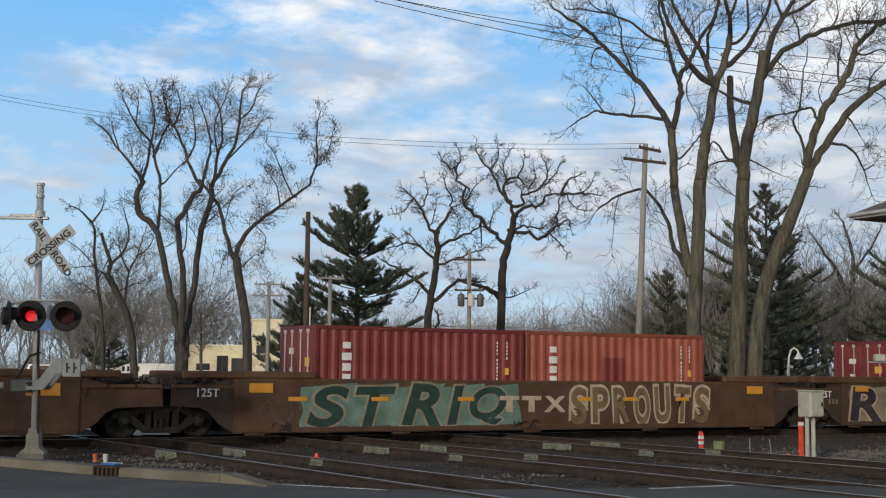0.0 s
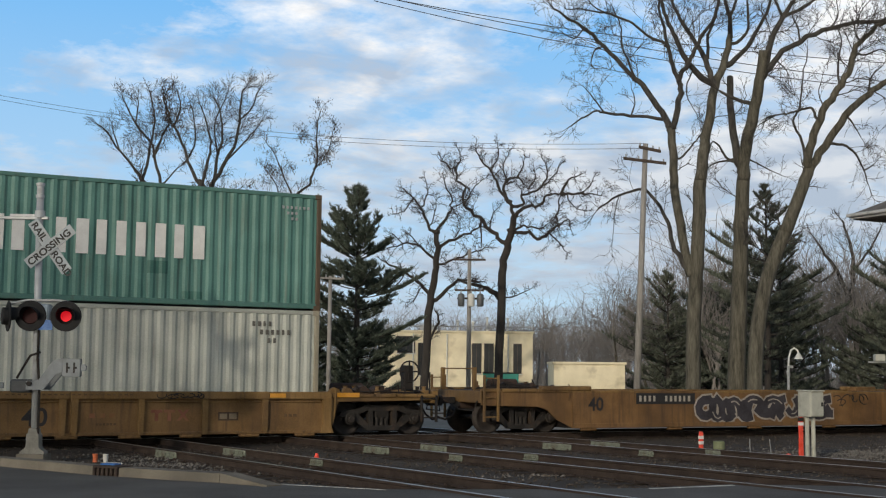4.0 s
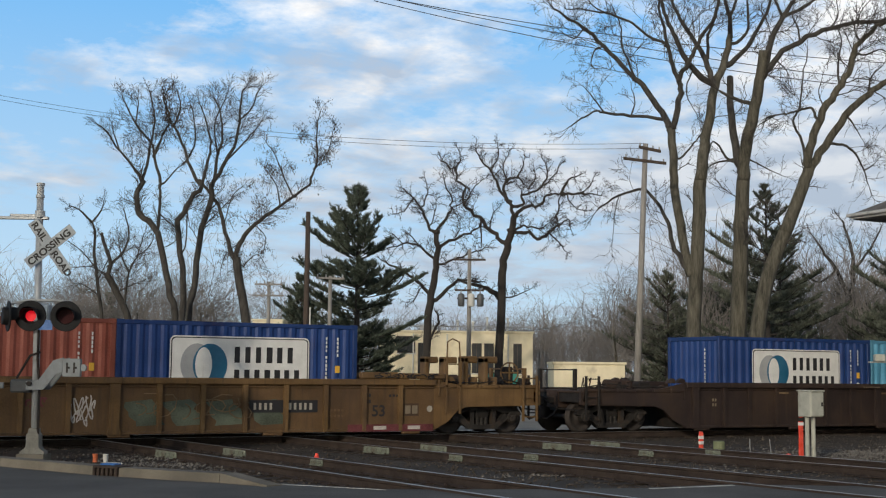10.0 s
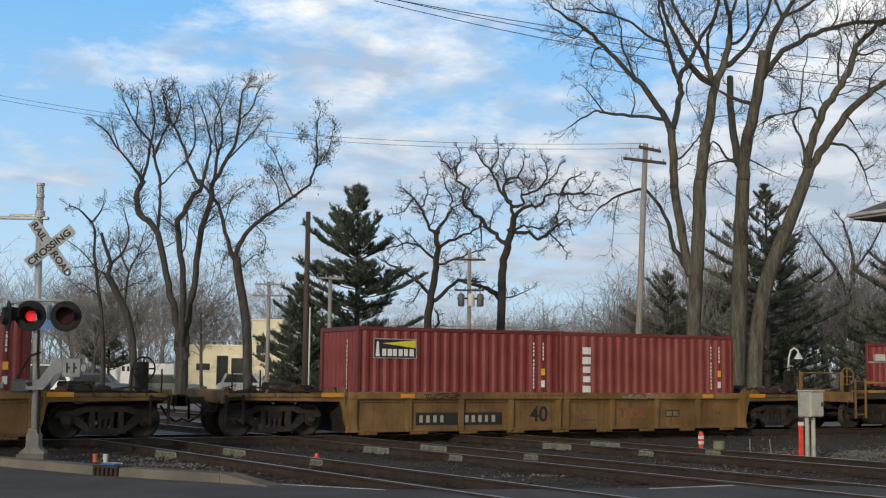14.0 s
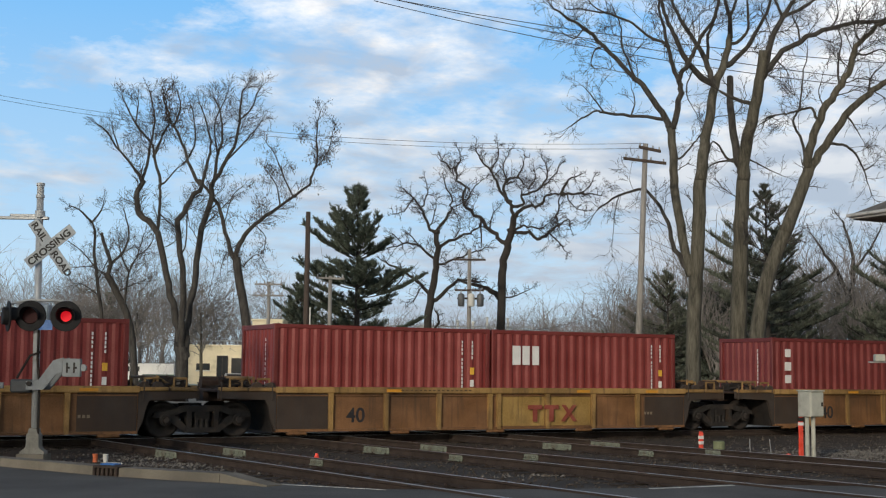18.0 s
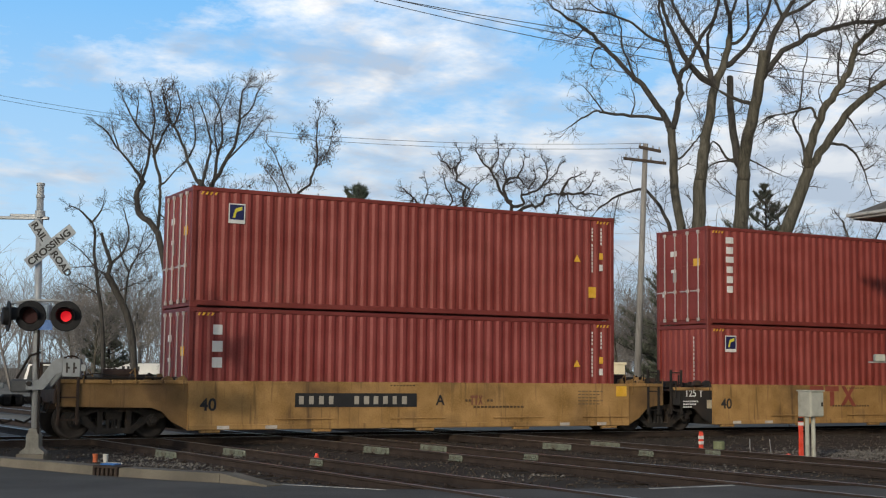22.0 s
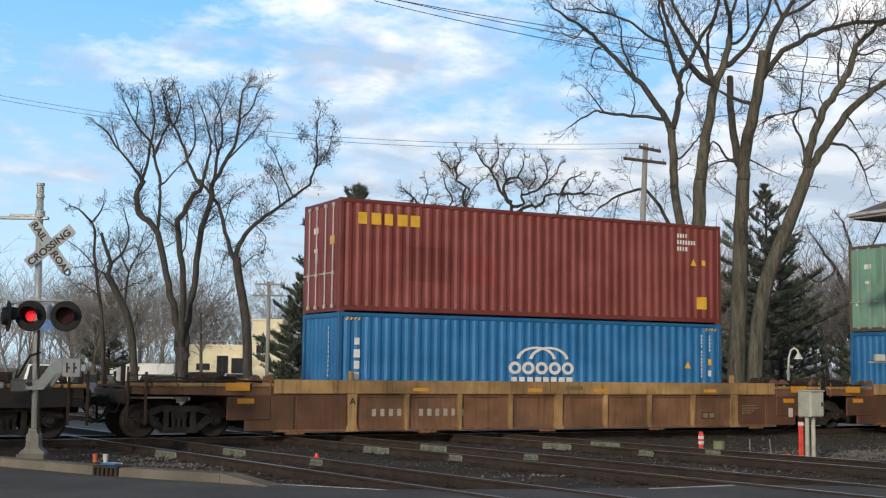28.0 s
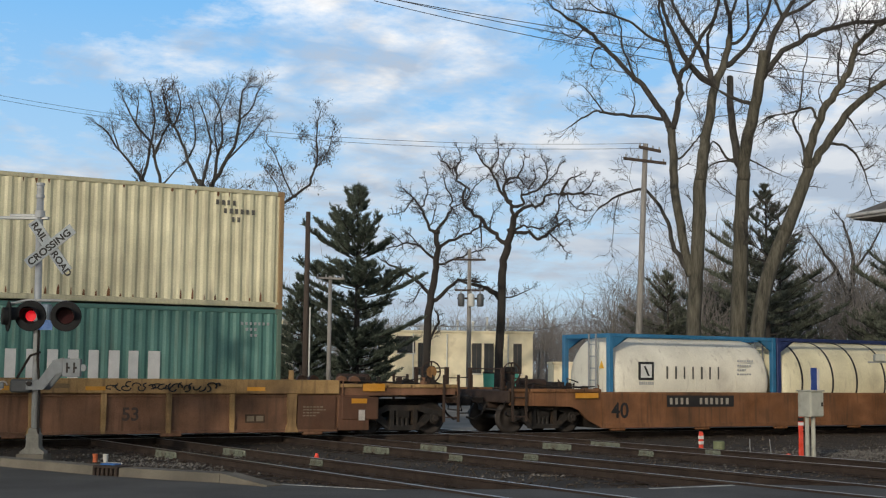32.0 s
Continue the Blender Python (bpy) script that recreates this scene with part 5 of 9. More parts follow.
for s in (-1, 1):
    part("end_panel", Mesh().box(-0.35, 0.75, *both(s, 1.452, 1.5), 0.14, 1.2), car_paint(PITCH_BLACK, 0.2), c)
car_end(c, 133.2, 152.35, 1, car_paint(OCHRE53), True)

# dark brown long car
c = well_car("dark brown ribbed well car", 157.3, 172.7, 155.0, 174.6, (3.6, 3.2), 0.1, 1.4, 0.15, DARKBROWN, DARKBROWN, "ribbed", [1.37, 2.31, 3.35, 4.3, 5.34, 6.36, 8.53, 9.55, 10.61, 11.59, 12.6, 14.71], 0.09, deck=1.15, wear=0.25, slope=1.0, wide=(0.3, 7.45, 13.59))
car_end(c, 157.3, 153.75, -1, STEEL_DARK)
car_end(c, 157.3, 175.85, 1, STEEL_DARK)
for a in (0.95, 13.5):
    stencil(c, a, 0.86, 2, -1.524 if a > 2 else YR, 0.08, 0.09, DUSTY)
    stencil(c, a, 0.72, 2, -1.524 if a > 2 else YR, 0.08, 0.09, DUSTY)
stencil(c, 6.8, 1.28, 8, -1.532, 0.03, 0.09, DUSTY)
stencil(c, 7.8, 1.28, 6, -1.532, 0.04, 0.09, DUSTY)
for a in (3.45, 7.65, 11.65):
    mark(Mesh().box(a, a + 0.4, -0.004, 0, 1.08, 1.13), SPRAY_TAN, c, YR, "faded_reflector")

ribbed40(180.3, 178.25, 194.5, "ochre ribbed well car with a faded number plate", True, 7)
ribbed40(200.35, 198.6, 214.55, "ochre ribbed well car with a dark number plate", seed=11)

# five-unit ribbed set
FIVE = [218.7, 234.7, 250.3, 265.95, 281.75, 297.5]
SILL5, BRIGHT5 = (0.34, 0.2, 0.06), (0.33, 0.205, 0.055)
for i in range(5):
    ta, tb = FIVE[i], FIVE[i + 1]
    xa, xb = ta + (1.7 if i else 1.6), tb - 1.65
    c = well_car("brown-panelled ribbed well car with an ochre sill", xa, xb, ta, tb, (1.45 if i else 3.0, 1.45 if i < 4 else 3.1), 0.13, 1.22, 0.15, (0.2, 0.094, 0.034), SILL5, "ribbed", [1.41, 2.92, 4.41, 5.92, 6.18, 7.69, 9.17, 10.65], 0.1,
                 own=(i == 0, True), deck=1.14, dark_ends=1.38 if i < 4 else 0.0, end_color=(0.05, 0.04, 0.034), wear=0.35, lo=0.9, slope=0.25)
    words("40", 0.36, 1.85 if i < 4 else 6.74, YR - 0.006, 0.36, BLACKM, c)
    stencil(c, 3.3, 1.13, 16, YS - 0.03, 0.03, 0.13, None, 0.6)
    reflectors(c, [2.9, 8.6, 10.9], 1.1, 0.42, 0.07)
    if i < 4:
        for a, b in ((6.26, 7.62), (7.76, 9.1)):
            part("ochre_panel", Mesh().box(a, b, -1.442, -1.43, 0.22, 1.0, 0.004), car_paint(BRIGHT5, 0.2), c)
        emblem(c, 7.05, 0.33, 1.55, 0.44, -1.515, FADED_RED)
        stencil(c, 10.9, 0.5, 3, -1.45, 0.07, 0.1, DUSTY)
    else:
        for s in (-1, 1):
            part("end_plate", Mesh().box(-0.3, 1.34, *both(s, 1.43, 1.45), 0.15, 1.06, 0.008), car_paint((0.045, 0.033, 0.026), 0.4), c)
        plate_bars(c, 1.62, 0.32, 4, 6, YR, 0.2, 0.21, True, True)
        data_panel(c, 9.6, 0.36, 0.36, 0.24, YR, SPRAY_TAN)
    for end in (-1, 1):
        x0 = 0 if end < 0 else xb - xa
        part("lock_lever", Mesh().tube([(x0 + end * 0.4, -0.9, 1.12), (x0 + end * 0.55, -0.9, 1.45), (x0 + end * 0.95, -0.9, 1.2)], 0.035, 6), car_paint(SILL5), c)
        part("cross_frame", Mesh().tube([(x0 + end * 0.5, -1.2, 1.12), (x0 + end * 0.5, -1.2, 1.42), (x0 + end * 0.5, 1.2, 1.42), (x0 + end * 0.5, 1.2, 1.12)], 0.04, 6), car_paint(SILL5), c)
        for k in (0.16, 0.85):
            part("locking_loop", Mesh().tube([(x0 + end * k, -1.38, 1.18), (x0 + end * k, -1.38, 1.4), (x0 + end * (k + 0.3), -1.38, 1.4), (x0 + end * (k + 0.3), -1.38, 1.18)], 0.032, 6), car_paint(SILL5), c)
    if i == 0:
        car_end(c, xa, xa - 3.05, -1, car_paint(OCHRE), True)
    if i == 4:
        car_end(c, xa, xb + 3.15, 1, STEEL_RUST, True)

# five-unit smooth ochre set
OCHRE_SMOOTH = (0.37, 0.21, 0.066)
SMOOTH = [301.75, 317.25, 333.0, 348.45, 364.05, 379.73]
for i in range(5):
    ta, tb = SMOOTH[i], SMOOTH[i + 1]
    xa, xb = ta + 1.6, tb - 1.35
    W = xb - xa
    outer = (3.0 if i == 0 else 1.4, 3.0 if i == 4 else 1.2)
    c = well_car("ochre smooth-sided well car with black end plates", xa, xb, ta, tb, outer, 0.2, 1.35, 0.1, OCHRE_SMOOTH, OCHRE_SMOOTH, "smooth", own=(i == 0, True), deck=1.2 if i else 1.3, wear=0.2, end_color=(0.022, 0.021, 0.021) if i else (0.24, 0.135, 0.045))
    words("40", 0.29, 0.28, YS - 0.006, 0.66, BLACKM, c)
    for a in (2.15, 5.2, 8.2, 11.0):
        for s in (-1, 1):
            part("ledge", Mesh().box(a, min(a + 1.55, W - 0.1), *both(s, 1.49, 1.545), 0.43, 0.465, 0.01), car_paint(OCHRE_SMOOTH, 0.2), c)
    if i:
        words("125 T", 0.2, -1.0, -1.475, 1.0, WHITE, c)
        mark(Mesh().box(-0.2, -0.02, -0.004, 0, 0.66, 0.9), SPRAY_CREAM, c, -1.455, "pale_tag")
        for k, n in enumerate((7, 6, 4)):
            stencil(c, -1.05, 0.84 - 0.08 * k, n, -1.455, 0.04, 0.08, WHITE, 0.8)
    words("AEDCB"[i], 0.26, (6.5, 8.4, 3.42, 3.6, 5.0)[i], YS - 0.006, 0.78, BLACKM, c)
    stencil(c, 7.6 if i == 0 else 4.6, 0.7, 14, YS, 0.05, 0.11, None, 0.75)
    stencil(c, 5.2, 1.25, 8, YS, 0.03, 0.09)
    for k in range(5):
        stencil(c, W - 1.7, 1.12 - 0.085 * k, 7 - k % 3, YS, 0.03, 0.12, SPRAY_TAN, 0.8)
    mark(Mesh().box(W - 0.45, W - 0.1, -0.003, 0, 1.0, 1.28), YELLOWM, c, YS, "yellow_patch")
    for a in (0.7, 1.9, W - 2.3, W - 1.1):
        mark(Mesh().box(a, a + 0.3, -0.004, 0, 0.22, 0.3), SPRAY_WHITE, c, YS - 0.025, "white_decal")
    if i in (0, 4):
        plate_bars(c, 2.75 if i == 0 else 6.2, 0.8, 4, 6, YS, 0.2, 0.262)
        if i == 0:
            stencil(c, 7.35, 0.86, 2, YS, 0.06, 0.1, None, 0.8)
            emblem(c, 7.5, 0.78, 0.36, 0.24, YS, WORN_RED)
            stencil(c, 8.0, 0.86, 2, YS, 0.06, 0.1, None, 0.8)
    else:
        emblem(c, (0, 3.7, 7.75, 7.3)[i], 0.72, 1.85, 0.6, YS, FADED_RED)
    if i == 2:
        graffiti(c, 5.95, 8.0, 0.6, 1.3, 4, SPRAY_TAN, SPRAY_DARK, 61, YS - 0.012, SPRAY_MINT)
        scribble(c, 0.4, 1.25, 0.85, 1.3, 9, SPRAY_DARK, 62, YS - 0.004, 0.025)
        scribble(c, 1.7, 3.0, 0.5, 1.28, 6, SPRAY_DARK, 63, YS - 0.004, 0.022)
    for x in (-1.3, W + 0.85):
        if (i == 0 and x < 0) or (i == 4 and x > 0):
            continue
        ladder(c, x, -1.46, 0.5, 1.75, STEEL_DARK, 0.36)
        part("brake_rod", Mesh().tube([(x - 0.25, -1.3, 0.5), (x, -1.35, 0.75), (x + 0.2, -1.3, 1.15), (x + 0.3, -1.2, 1.6)], 0.022, 6), STEEL_DARK, c)
    if i == 0:
        car_end(c, xa, xa - 3.05, -1, STEEL_RUST, True)
    if i == 4:
        car_end(c, xa, xb + 3.05, 1, STEEL_RUST)

# long brown three-unit set
LONG = [383.6, 403.45, 423.2, 442.55]
BROWN_LONG, SILL_LONG = (0.205, 0.1, 0.053), (0.38, 0.235, 0.092)
for i in range(3):
    ta, tb = LONG[i], LONG[i + 1]
    xa, xb = ta + (2.1 if i else 2.2), tb - 2.0
    W = xb - xa
    m0 = 8.09 if i == 0 else 7.98
    c = well_car("rust-brown ribbed well car with an ochre sill", xa, xb, ta, tb, (3.6 if i == 0 else 1.9, 1.9 if i < 2 else 3.4), 0.13, 1.39, 0.34, BROWN_LONG, SILL_LONG, "ribbed", [m0 + k for k in (-4.55, -3.03, -1.5, 1.53, 3.03, 4.56)], 0.1,
                 own=(i == 0, True), deck=1.24, end_color=BROWN_LONG, wear=0.38, slope=0.15, lo=1.0, wide=(m0 - 6.06, m0, m0 + 6.06))
    for s in (-1, 1):
        for a, b in ((-0.75, 0.5), (0.56, m0 - 6.2), (m0 + 6.2, m0 + 7.22), (m0 + 7.3, W + 0.85)):
            part("end_panel", Mesh().box(a, b, *both(s, 1.43, 1.48), 0.16, 1.02, 0.01), car_paint((0.12, 0.055, 0.03), 0.42), c)
        for a, b in ((-1.2, -0.1), (W + 0.1, W + 1.1)):
            part("step_panel", Mesh().box(a, b, *both(s, 1.452, 1.5), 0.42, 0.98, 0.02), car_paint((0.11, 0.05, 0.028), 0.45), c)
        part("sill_stop", Mesh().box(m0 - 6.12, m0 - 6.02, *both(s, 1.3, 1.45), 1.38, 1.62, 0.02).box(m0 + 6.02, m0 + 6.12, *both(s, 1.3, 1.45), 1.38, 1.62, 0.02), car_paint(SILL_LONG), c)
    reflectors(c, [m0 + 1.1, m0 + 4.9, m0 - 4.4, m0 - 1.0], 1.12, 0.45, 0.09)
    reflectors(c, [-1.25, W + 0.65], 1.12, 0.6, 0.19, -1.512)
    reflectors(c, [-0.95, W + 0.35], 0.82, 0.42, 0.12, -1.506)
    mark(Mesh().box(m0 + 0.2, m0 + 0.75, -0.003, 0, 1.17, 1.27), SPRAY_TAN, c, -1.532, "pale_slot")
    plate_bars(c, m0 - 5.5, 0.5, 4, 6, YR, 0.18, 0.235, False)
    if i:
        words("125-T", 0.24, 0.62, -1.486, 0.5, GREYM2, c)
        if i == 1:
            emblem(c, m0 + 0.5, 0.42, 2.2, 0.4, YR - 0.006, SPRAY_DUSK)
        else:
            words("53", 0.3, m0 + 1.95, YR - 0.006, 0.44, SPRAY_DUSK, c)
    words("ABC"[i], 0.16, m0 - 6.14, -1.53, 0.8, BLACKM, c)
    for k, n in enumerate((6, 7, 5, 4)):
        stencil(c, m0 + 6.35, 0.72 - 0.07 * k, n, -1.48, 0.03, 0.09, DUSTY, 0.8)
    mark(Mesh().box(W + 0.55, W + 0.72, -0.003, 0, 0.4, 0.66), SPRAY_WHITE, c, -1.5, "pale_tag")
    data_panel(c, m0 + 4.9, 0.36, 0.5, 0.2, YR)
    if i == 2:
        scribble(c, m0 + 1.6, m0 + 4.2, 1.1, 1.32, 22, SPRAY_DARK, 71, -1.534, 0.026)
        scribble(c, m0 - 1.2, m0 - 0.6, 1.08, 1.34, 4, SPRAY_WHITE, 72, -1.534, 0.03)
    if i == 0:
        car_end(c, xa, xa - 3.65, -1, STEEL_RUST, False, True)
    if i == 2:
        car_end(c, xa, xb + 3.45, 1, STEEL_RUST, True, disc=True)

# tank containers on the last car
c = well_car("rust-orange smooth well car with a dark number plate", 448.4, 461.4, 446.8, 463.0, (2.9, 2.9), 0.13, 1.12, 0.1, (0.215, 0.092, 0.036), (0.25, 0.112, 0.042), "smooth", deck=1.14, wear=0.42, slope=0.9)
plate_bars(c, 2.3, 0.78, 4, 6, YS, 0.18, 0.19)
words("40", 0.42, 0.3, YS - 0.006, 0.42, SPRAY_DARK, c)
reflectors(c, [-0.9], 0.95, 0.75, 0.14)
car_end(c, 448.4, 445.45, -1, STEEL_RUST, True)
car_end(c, 448.4, 464.35, 1, STEEL_RUST)


def tank_container(u, frame_color, shell_color, label, bands):
    c = thing("tank_container", label, "tank container", pose(u, TRACK_Y, Z0 - 0.05), "tank containers on the train")
    moving.append((c, u))
    fp, tp = box_paint(frame_color, 0.15), box_paint(shell_color, 0.2)
    L, H = L20, 2.6
    part("tank_shell", Mesh().lathe([(0.16, 0.3), (0.17, 0.92), (0.22, 1.08), (0.32, 1.18), (0.46, 1.215), (0.8, 1.22), (L - 0.8, 1.22), (L - 0.46, 1.215), (L - 0.32, 1.18), (L - 0.22, 1.08), (L - 0.17, 0.92), (L - 0.16, 0.3)], (0, 0, 1.3), "x", 40), tp, c, smooth=True)
    for x in (1.55, 3.0, 4.5):
        part("cladding_seam", Mesh().lathe([(x - 0.012, 1.15), (x - 0.012, 1.226), (x + 0.012, 1.226), (x + 0.012, 1.15)], (0, 0, 1.3), "x", 40), tp, c)
    for x in (0.06, L - 0.06):
        for s in (-1, 1):
            part("corner_post", Mesh().box(x - 0.075, x + 0.075, s * 1.13 - 0.075, s * 1.13 + 0.075, 0, H, 0.015), fp, c)
        part("end_rail", Mesh().box(x - 0.05, x + 0.05, -1.06, 1.06, H - 0.12, H, 0.01).box(x - 0.05, x + 0.05, -1.06, 1.06, 0, 0.14, 0.01), fp, c)
        for s in (-1, 1):
            e = 1 if x < 1 else -1
            part("brace", Mesh().prism([(x + e * 0.05, H - 0.12), (x + e * 0.75, H - 0.03), (x + e * 0.62, H - 0.03), (x + e * 0.05, H - 0.45)], min(s * 1.1, s * 1.16), max(s * 1.1, s * 1.16)), fp, c)
    for s in (-1, 1):
        part("top_rail", Mesh().box(0.1, L - 0.1, s * 1.15 - 0.04, s * 1.15 + 0.04, H - 0.1, H, 0.01), fp, c)
        part("bottom_rail", Mesh().box(0.1, L - 0.1, s * 1.15 - 0.04, s * 1.15 + 0.04, 0, 0.12, 0.01), fp, c)
    part("walkway", Mesh().box(0.4, L - 0.4, -0.3, 0.3, H - 0.06, H - 0.02), GALV, c)
    m = Mesh()
    for k in (-0.55, -0.2):
        m.box(-0.03, 0.01, k - 0.02, k + 0.02, 0.1, H)
    for k in range(7):
        m.box(-0.03, 0.01, -0.55, -0.2, 0.25 + k * 0.34, 0.28 + k * 0.34)
    part("ladder", m, GALV, c)
    for x in bands:
        part("strap", Mesh().lathe([(x - 0.03, 1.0), (x - 0.03, 1.234), (x + 0.03, 1.234), (x + 0.03, 1.0)], (0, 0, 1.3), "x", 40), BLACKM, c)
    return c


c = tank_container(448.85, (0.03, 0.17, 0.33), (0.92, 0.88, 0.75), "white tank container in a sky-blue steel frame", ())
mark(Mesh().box(0.98, 1.5, -0.02, 0.0, 1.3, 1.82), BLACKM, c, -1.212, "logo_border", 0.0)
mark(Mesh().box(1.05, 1.43, -0.004, 0.0, 1.37, 1.75), WHITE, c, -1.233, "logo_field", 0.002)
mark(Mesh().prism([(1.14, 1.7), (1.21, 1.7), (1.36, 1.42), (1.29, 1.42)], -0.003, 0), BLACKM, c, -1.237, "logo_slash", 0.003)
mark(bar_row(1.0, 1.17, 7, 0.075, 0.09, 0.7), GREYM, c, -1.222, "name_bars", 0.004)
mark(bar_row(1.95, 1.34, 7, 0.31, 0.36, 0.2), GREY_DARK, c, -1.222, "name_bars", 0.004)
for k, n in enumerate((7, 6, 4, 6)):
    mark(bar_row(4.55, 1.86 - 0.13 * k, n, 0.09, 0.05, 0.7), GREYM, c, -1.2, "notice_bars", 0.024)
part("warning_diamond", Mesh().prism([(-0.72, 1.62), (-0.5, 1.62), (-0.61, 1.84)], 0.13, 0.15, "x"), YELLOWM, c)
c = tank_container(454.98, (0.02, 0.035, 0.12), (0.84, 0.78, 0.55), "cream tank container in a navy steel frame with black straps", (0.95, 2.2, 3.2, 4.4))
mark(Mesh().box(1.3, 1.52, -0.04, 0.0, 0.92, 1.72), BLUEM, c, -1.2, "blue_sign", 0.0)
mark(Mesh().box(1.54, 1.62, -0.04, 0.0, 0.92, 1.68), WHITE, c, -1.2, "white_sign", 0.0)


# ---- ground, roads and tracks ----
ground = part("ground", Mesh().poly([(-4000, -4000, -0.36), (4000, -4000, -0.36), (4000, 4000, -0.36), (-4000, 4000, -0.36)], [(0, 1, 2, 3)]), EARTH)
tagged(ground, "dry winter grass and bare earth", "ground", kind="structure")

KERB = [(0.2, 30.2), (3.65, 22.84), (4.65, 20.6), (5.5, 19.26), (6.05, 18.55), (6.46, 17.68)]
ROAD_EDGE = [*KERB, (6.88, 18.14), (7.9, 16.74), (9.4, 16.15), (11.4, 15.62), (13.2, 15.62), (15.0, 14.6), (24.0, 11.5), (70.0, -4.0)]
road = part("road", Mesh().prism([*ROAD_EDGE, (70, -60), (-70, -60), (-70, 30.2)], -0.34, -0.035, "z"), ASPHALT)
tagged(road, "grey weathered asphalt road", "road", kind="structure")
back_road = part("road", Mesh().prism([(-70, 32.0), (-2.0, 32.0), (-16.0, 70.0), (-70.0, 70.0)], -0.34, -0.05, "z"), ASPHALT)
tagged(back_road, "grey asphalt road beyond the tracks", "road", kind="structure")
lot = part("pavement", Mesh().prism([(-8, 35.6), (8, 34.7), (120, 34.4), (150, 150), (-70, 150)], -0.34, -0.24, "z"), material("pale_gravel_lot", (0.23, 0.215, 0.185), 0.95, 0, 0.2, 0.35, 0.4, 15, dirt=0.2, dirt_color=(0.13, 0.12, 0.1)))
tagged(lot, "pale gravel yard behind the tracks", "ground", kind="structure")

rng = random.Random(5)
bed = Mesh()
nx, ny = 150, 50
for j in range(ny + 1):
    for i in range(nx + 1):
        x, y = -50 + 150 * i / nx, 13.0 + 21.6 * j / ny
        edge = 0.0 if 0 < j < ny else -0.2
        bed.v.append((x, y, -0.19 + 0.05 * noise.noise((x * 0.9, y * 0.9, 0.3)) + edge))
for j in range(ny):
    for i in range(nx):
        a = j * (nx + 1) + i
        bed.f.append((a, a + 1, a + nx + 2, a + nx + 1))
ballast = part("ballast", bed, BALLAST, smooth=True)
tagged(ballast, "dark brown ballast between the tracks", "ballast", kind="structure")


def inside_road(x, y):
    """Whether a place lies on the road side of its edge."""
    for (x0, y0), (x1, y1) in zip(ROAD_EDGE, ROAD_EDGE[1:]):
        if x0 <= x <= x1:
            return y < y0 + (y1 - y0) * (x - x0) / (x1 - x0) + 0.25
    return x < ROAD_EDGE[0][0]


stones = Mesh()
for k in range(16000):
    x, y = rng.uniform(2, 30), rng.uniform(12, 34.4) if k % 3 else rng.uniform(14, 24)
    if inside_road(x, y):
        continue
    s = rng.uniform(0.015, 0.036) * (1.6 if rng.random() < 0.03 else 1)
    z = -0.19 + 0.05 * noise.noise((x * 0.9, y * 0.9, 0.3)) + s * 0.3
    q = [rng.uniform(0.7, 1.3) for _ in range(6)]
    stones.poly([(x - s * q[0], y, z), (x + s * q[1], y, z), (x, y - s * q[2], z), (x, y + s * q[3], z), (x + s * 0.2, y, z + s * 0.8 * q[4]), (x, y, z - s * 0.5)],
                [(0, 2, 4), (2, 1, 4), (1, 3, 4), (3, 0, 4), (2, 0, 5), (1, 2, 5), (3, 1, 5), (0, 3, 5)])
loose = part("ballast_stones", stones, STONE)
tagged(loose, "loose grey and brown ballast stones", "stones", kind="stuff")


fresh = Mesh()
for cx, cy, wx, wy, n in ((6.9, 24.6, 0.8, 1.3, 700), (23.0, 22.4, 1.2, 1.0, 1500), (21.0, 21.6, 0.7, 0.5, 350), (14.2, 19.6, 1.6, 0.35, 350)):
    for k in range(n):
        x, y = rng.gauss(cx, wx), rng.gauss(cy, wy)
        if inside_road(x, y):
            continue
        s = rng.uniform(0.018, 0.042)
        z = -0.185 + 0.05 * noise.noise((x * 0.9, y * 0.9, 0.3)) + s * 0.3
        q = [rng.uniform(0.7, 1.3) for _ in range(5)]
        fresh.poly([(x - s * q[0], y, z), (x + s * q[1], y, z), (x, y - s * q[2], z), (x, y + s * q[3], z), (x + s * 0.2, y, z + s * 0.8 * q[4]), (x, y, z - s * 0.5)],
                   [(0, 2, 4), (2, 1, 4), (1, 3, 4), (3, 0, 4), (2, 0, 5), (1, 2, 5), (3, 1, 5), (0, 3, 5)])
tagged(part("gravel", fresh, material("pale_clean_gravel", (0.13, 0.12, 0.108), 0.95, 0, 0.2, 3, 0.4, 40, island=0.4)), "paler clean gravel strewn over the ballast", "gravel", kind="stuff")


def rail_profile():
    return [(-0.07, -0.17), (0.07, -0.17), (0.07, -0.158), (0.012, -0.14), (0.01, -0.05), (0.036, -0.035), (0.036, -0.003), (-0.036, -0.003), (-0.036, -0.035), (-0.01, -0.05), (-0.012, -0.14), (-0.07, -0.158)]


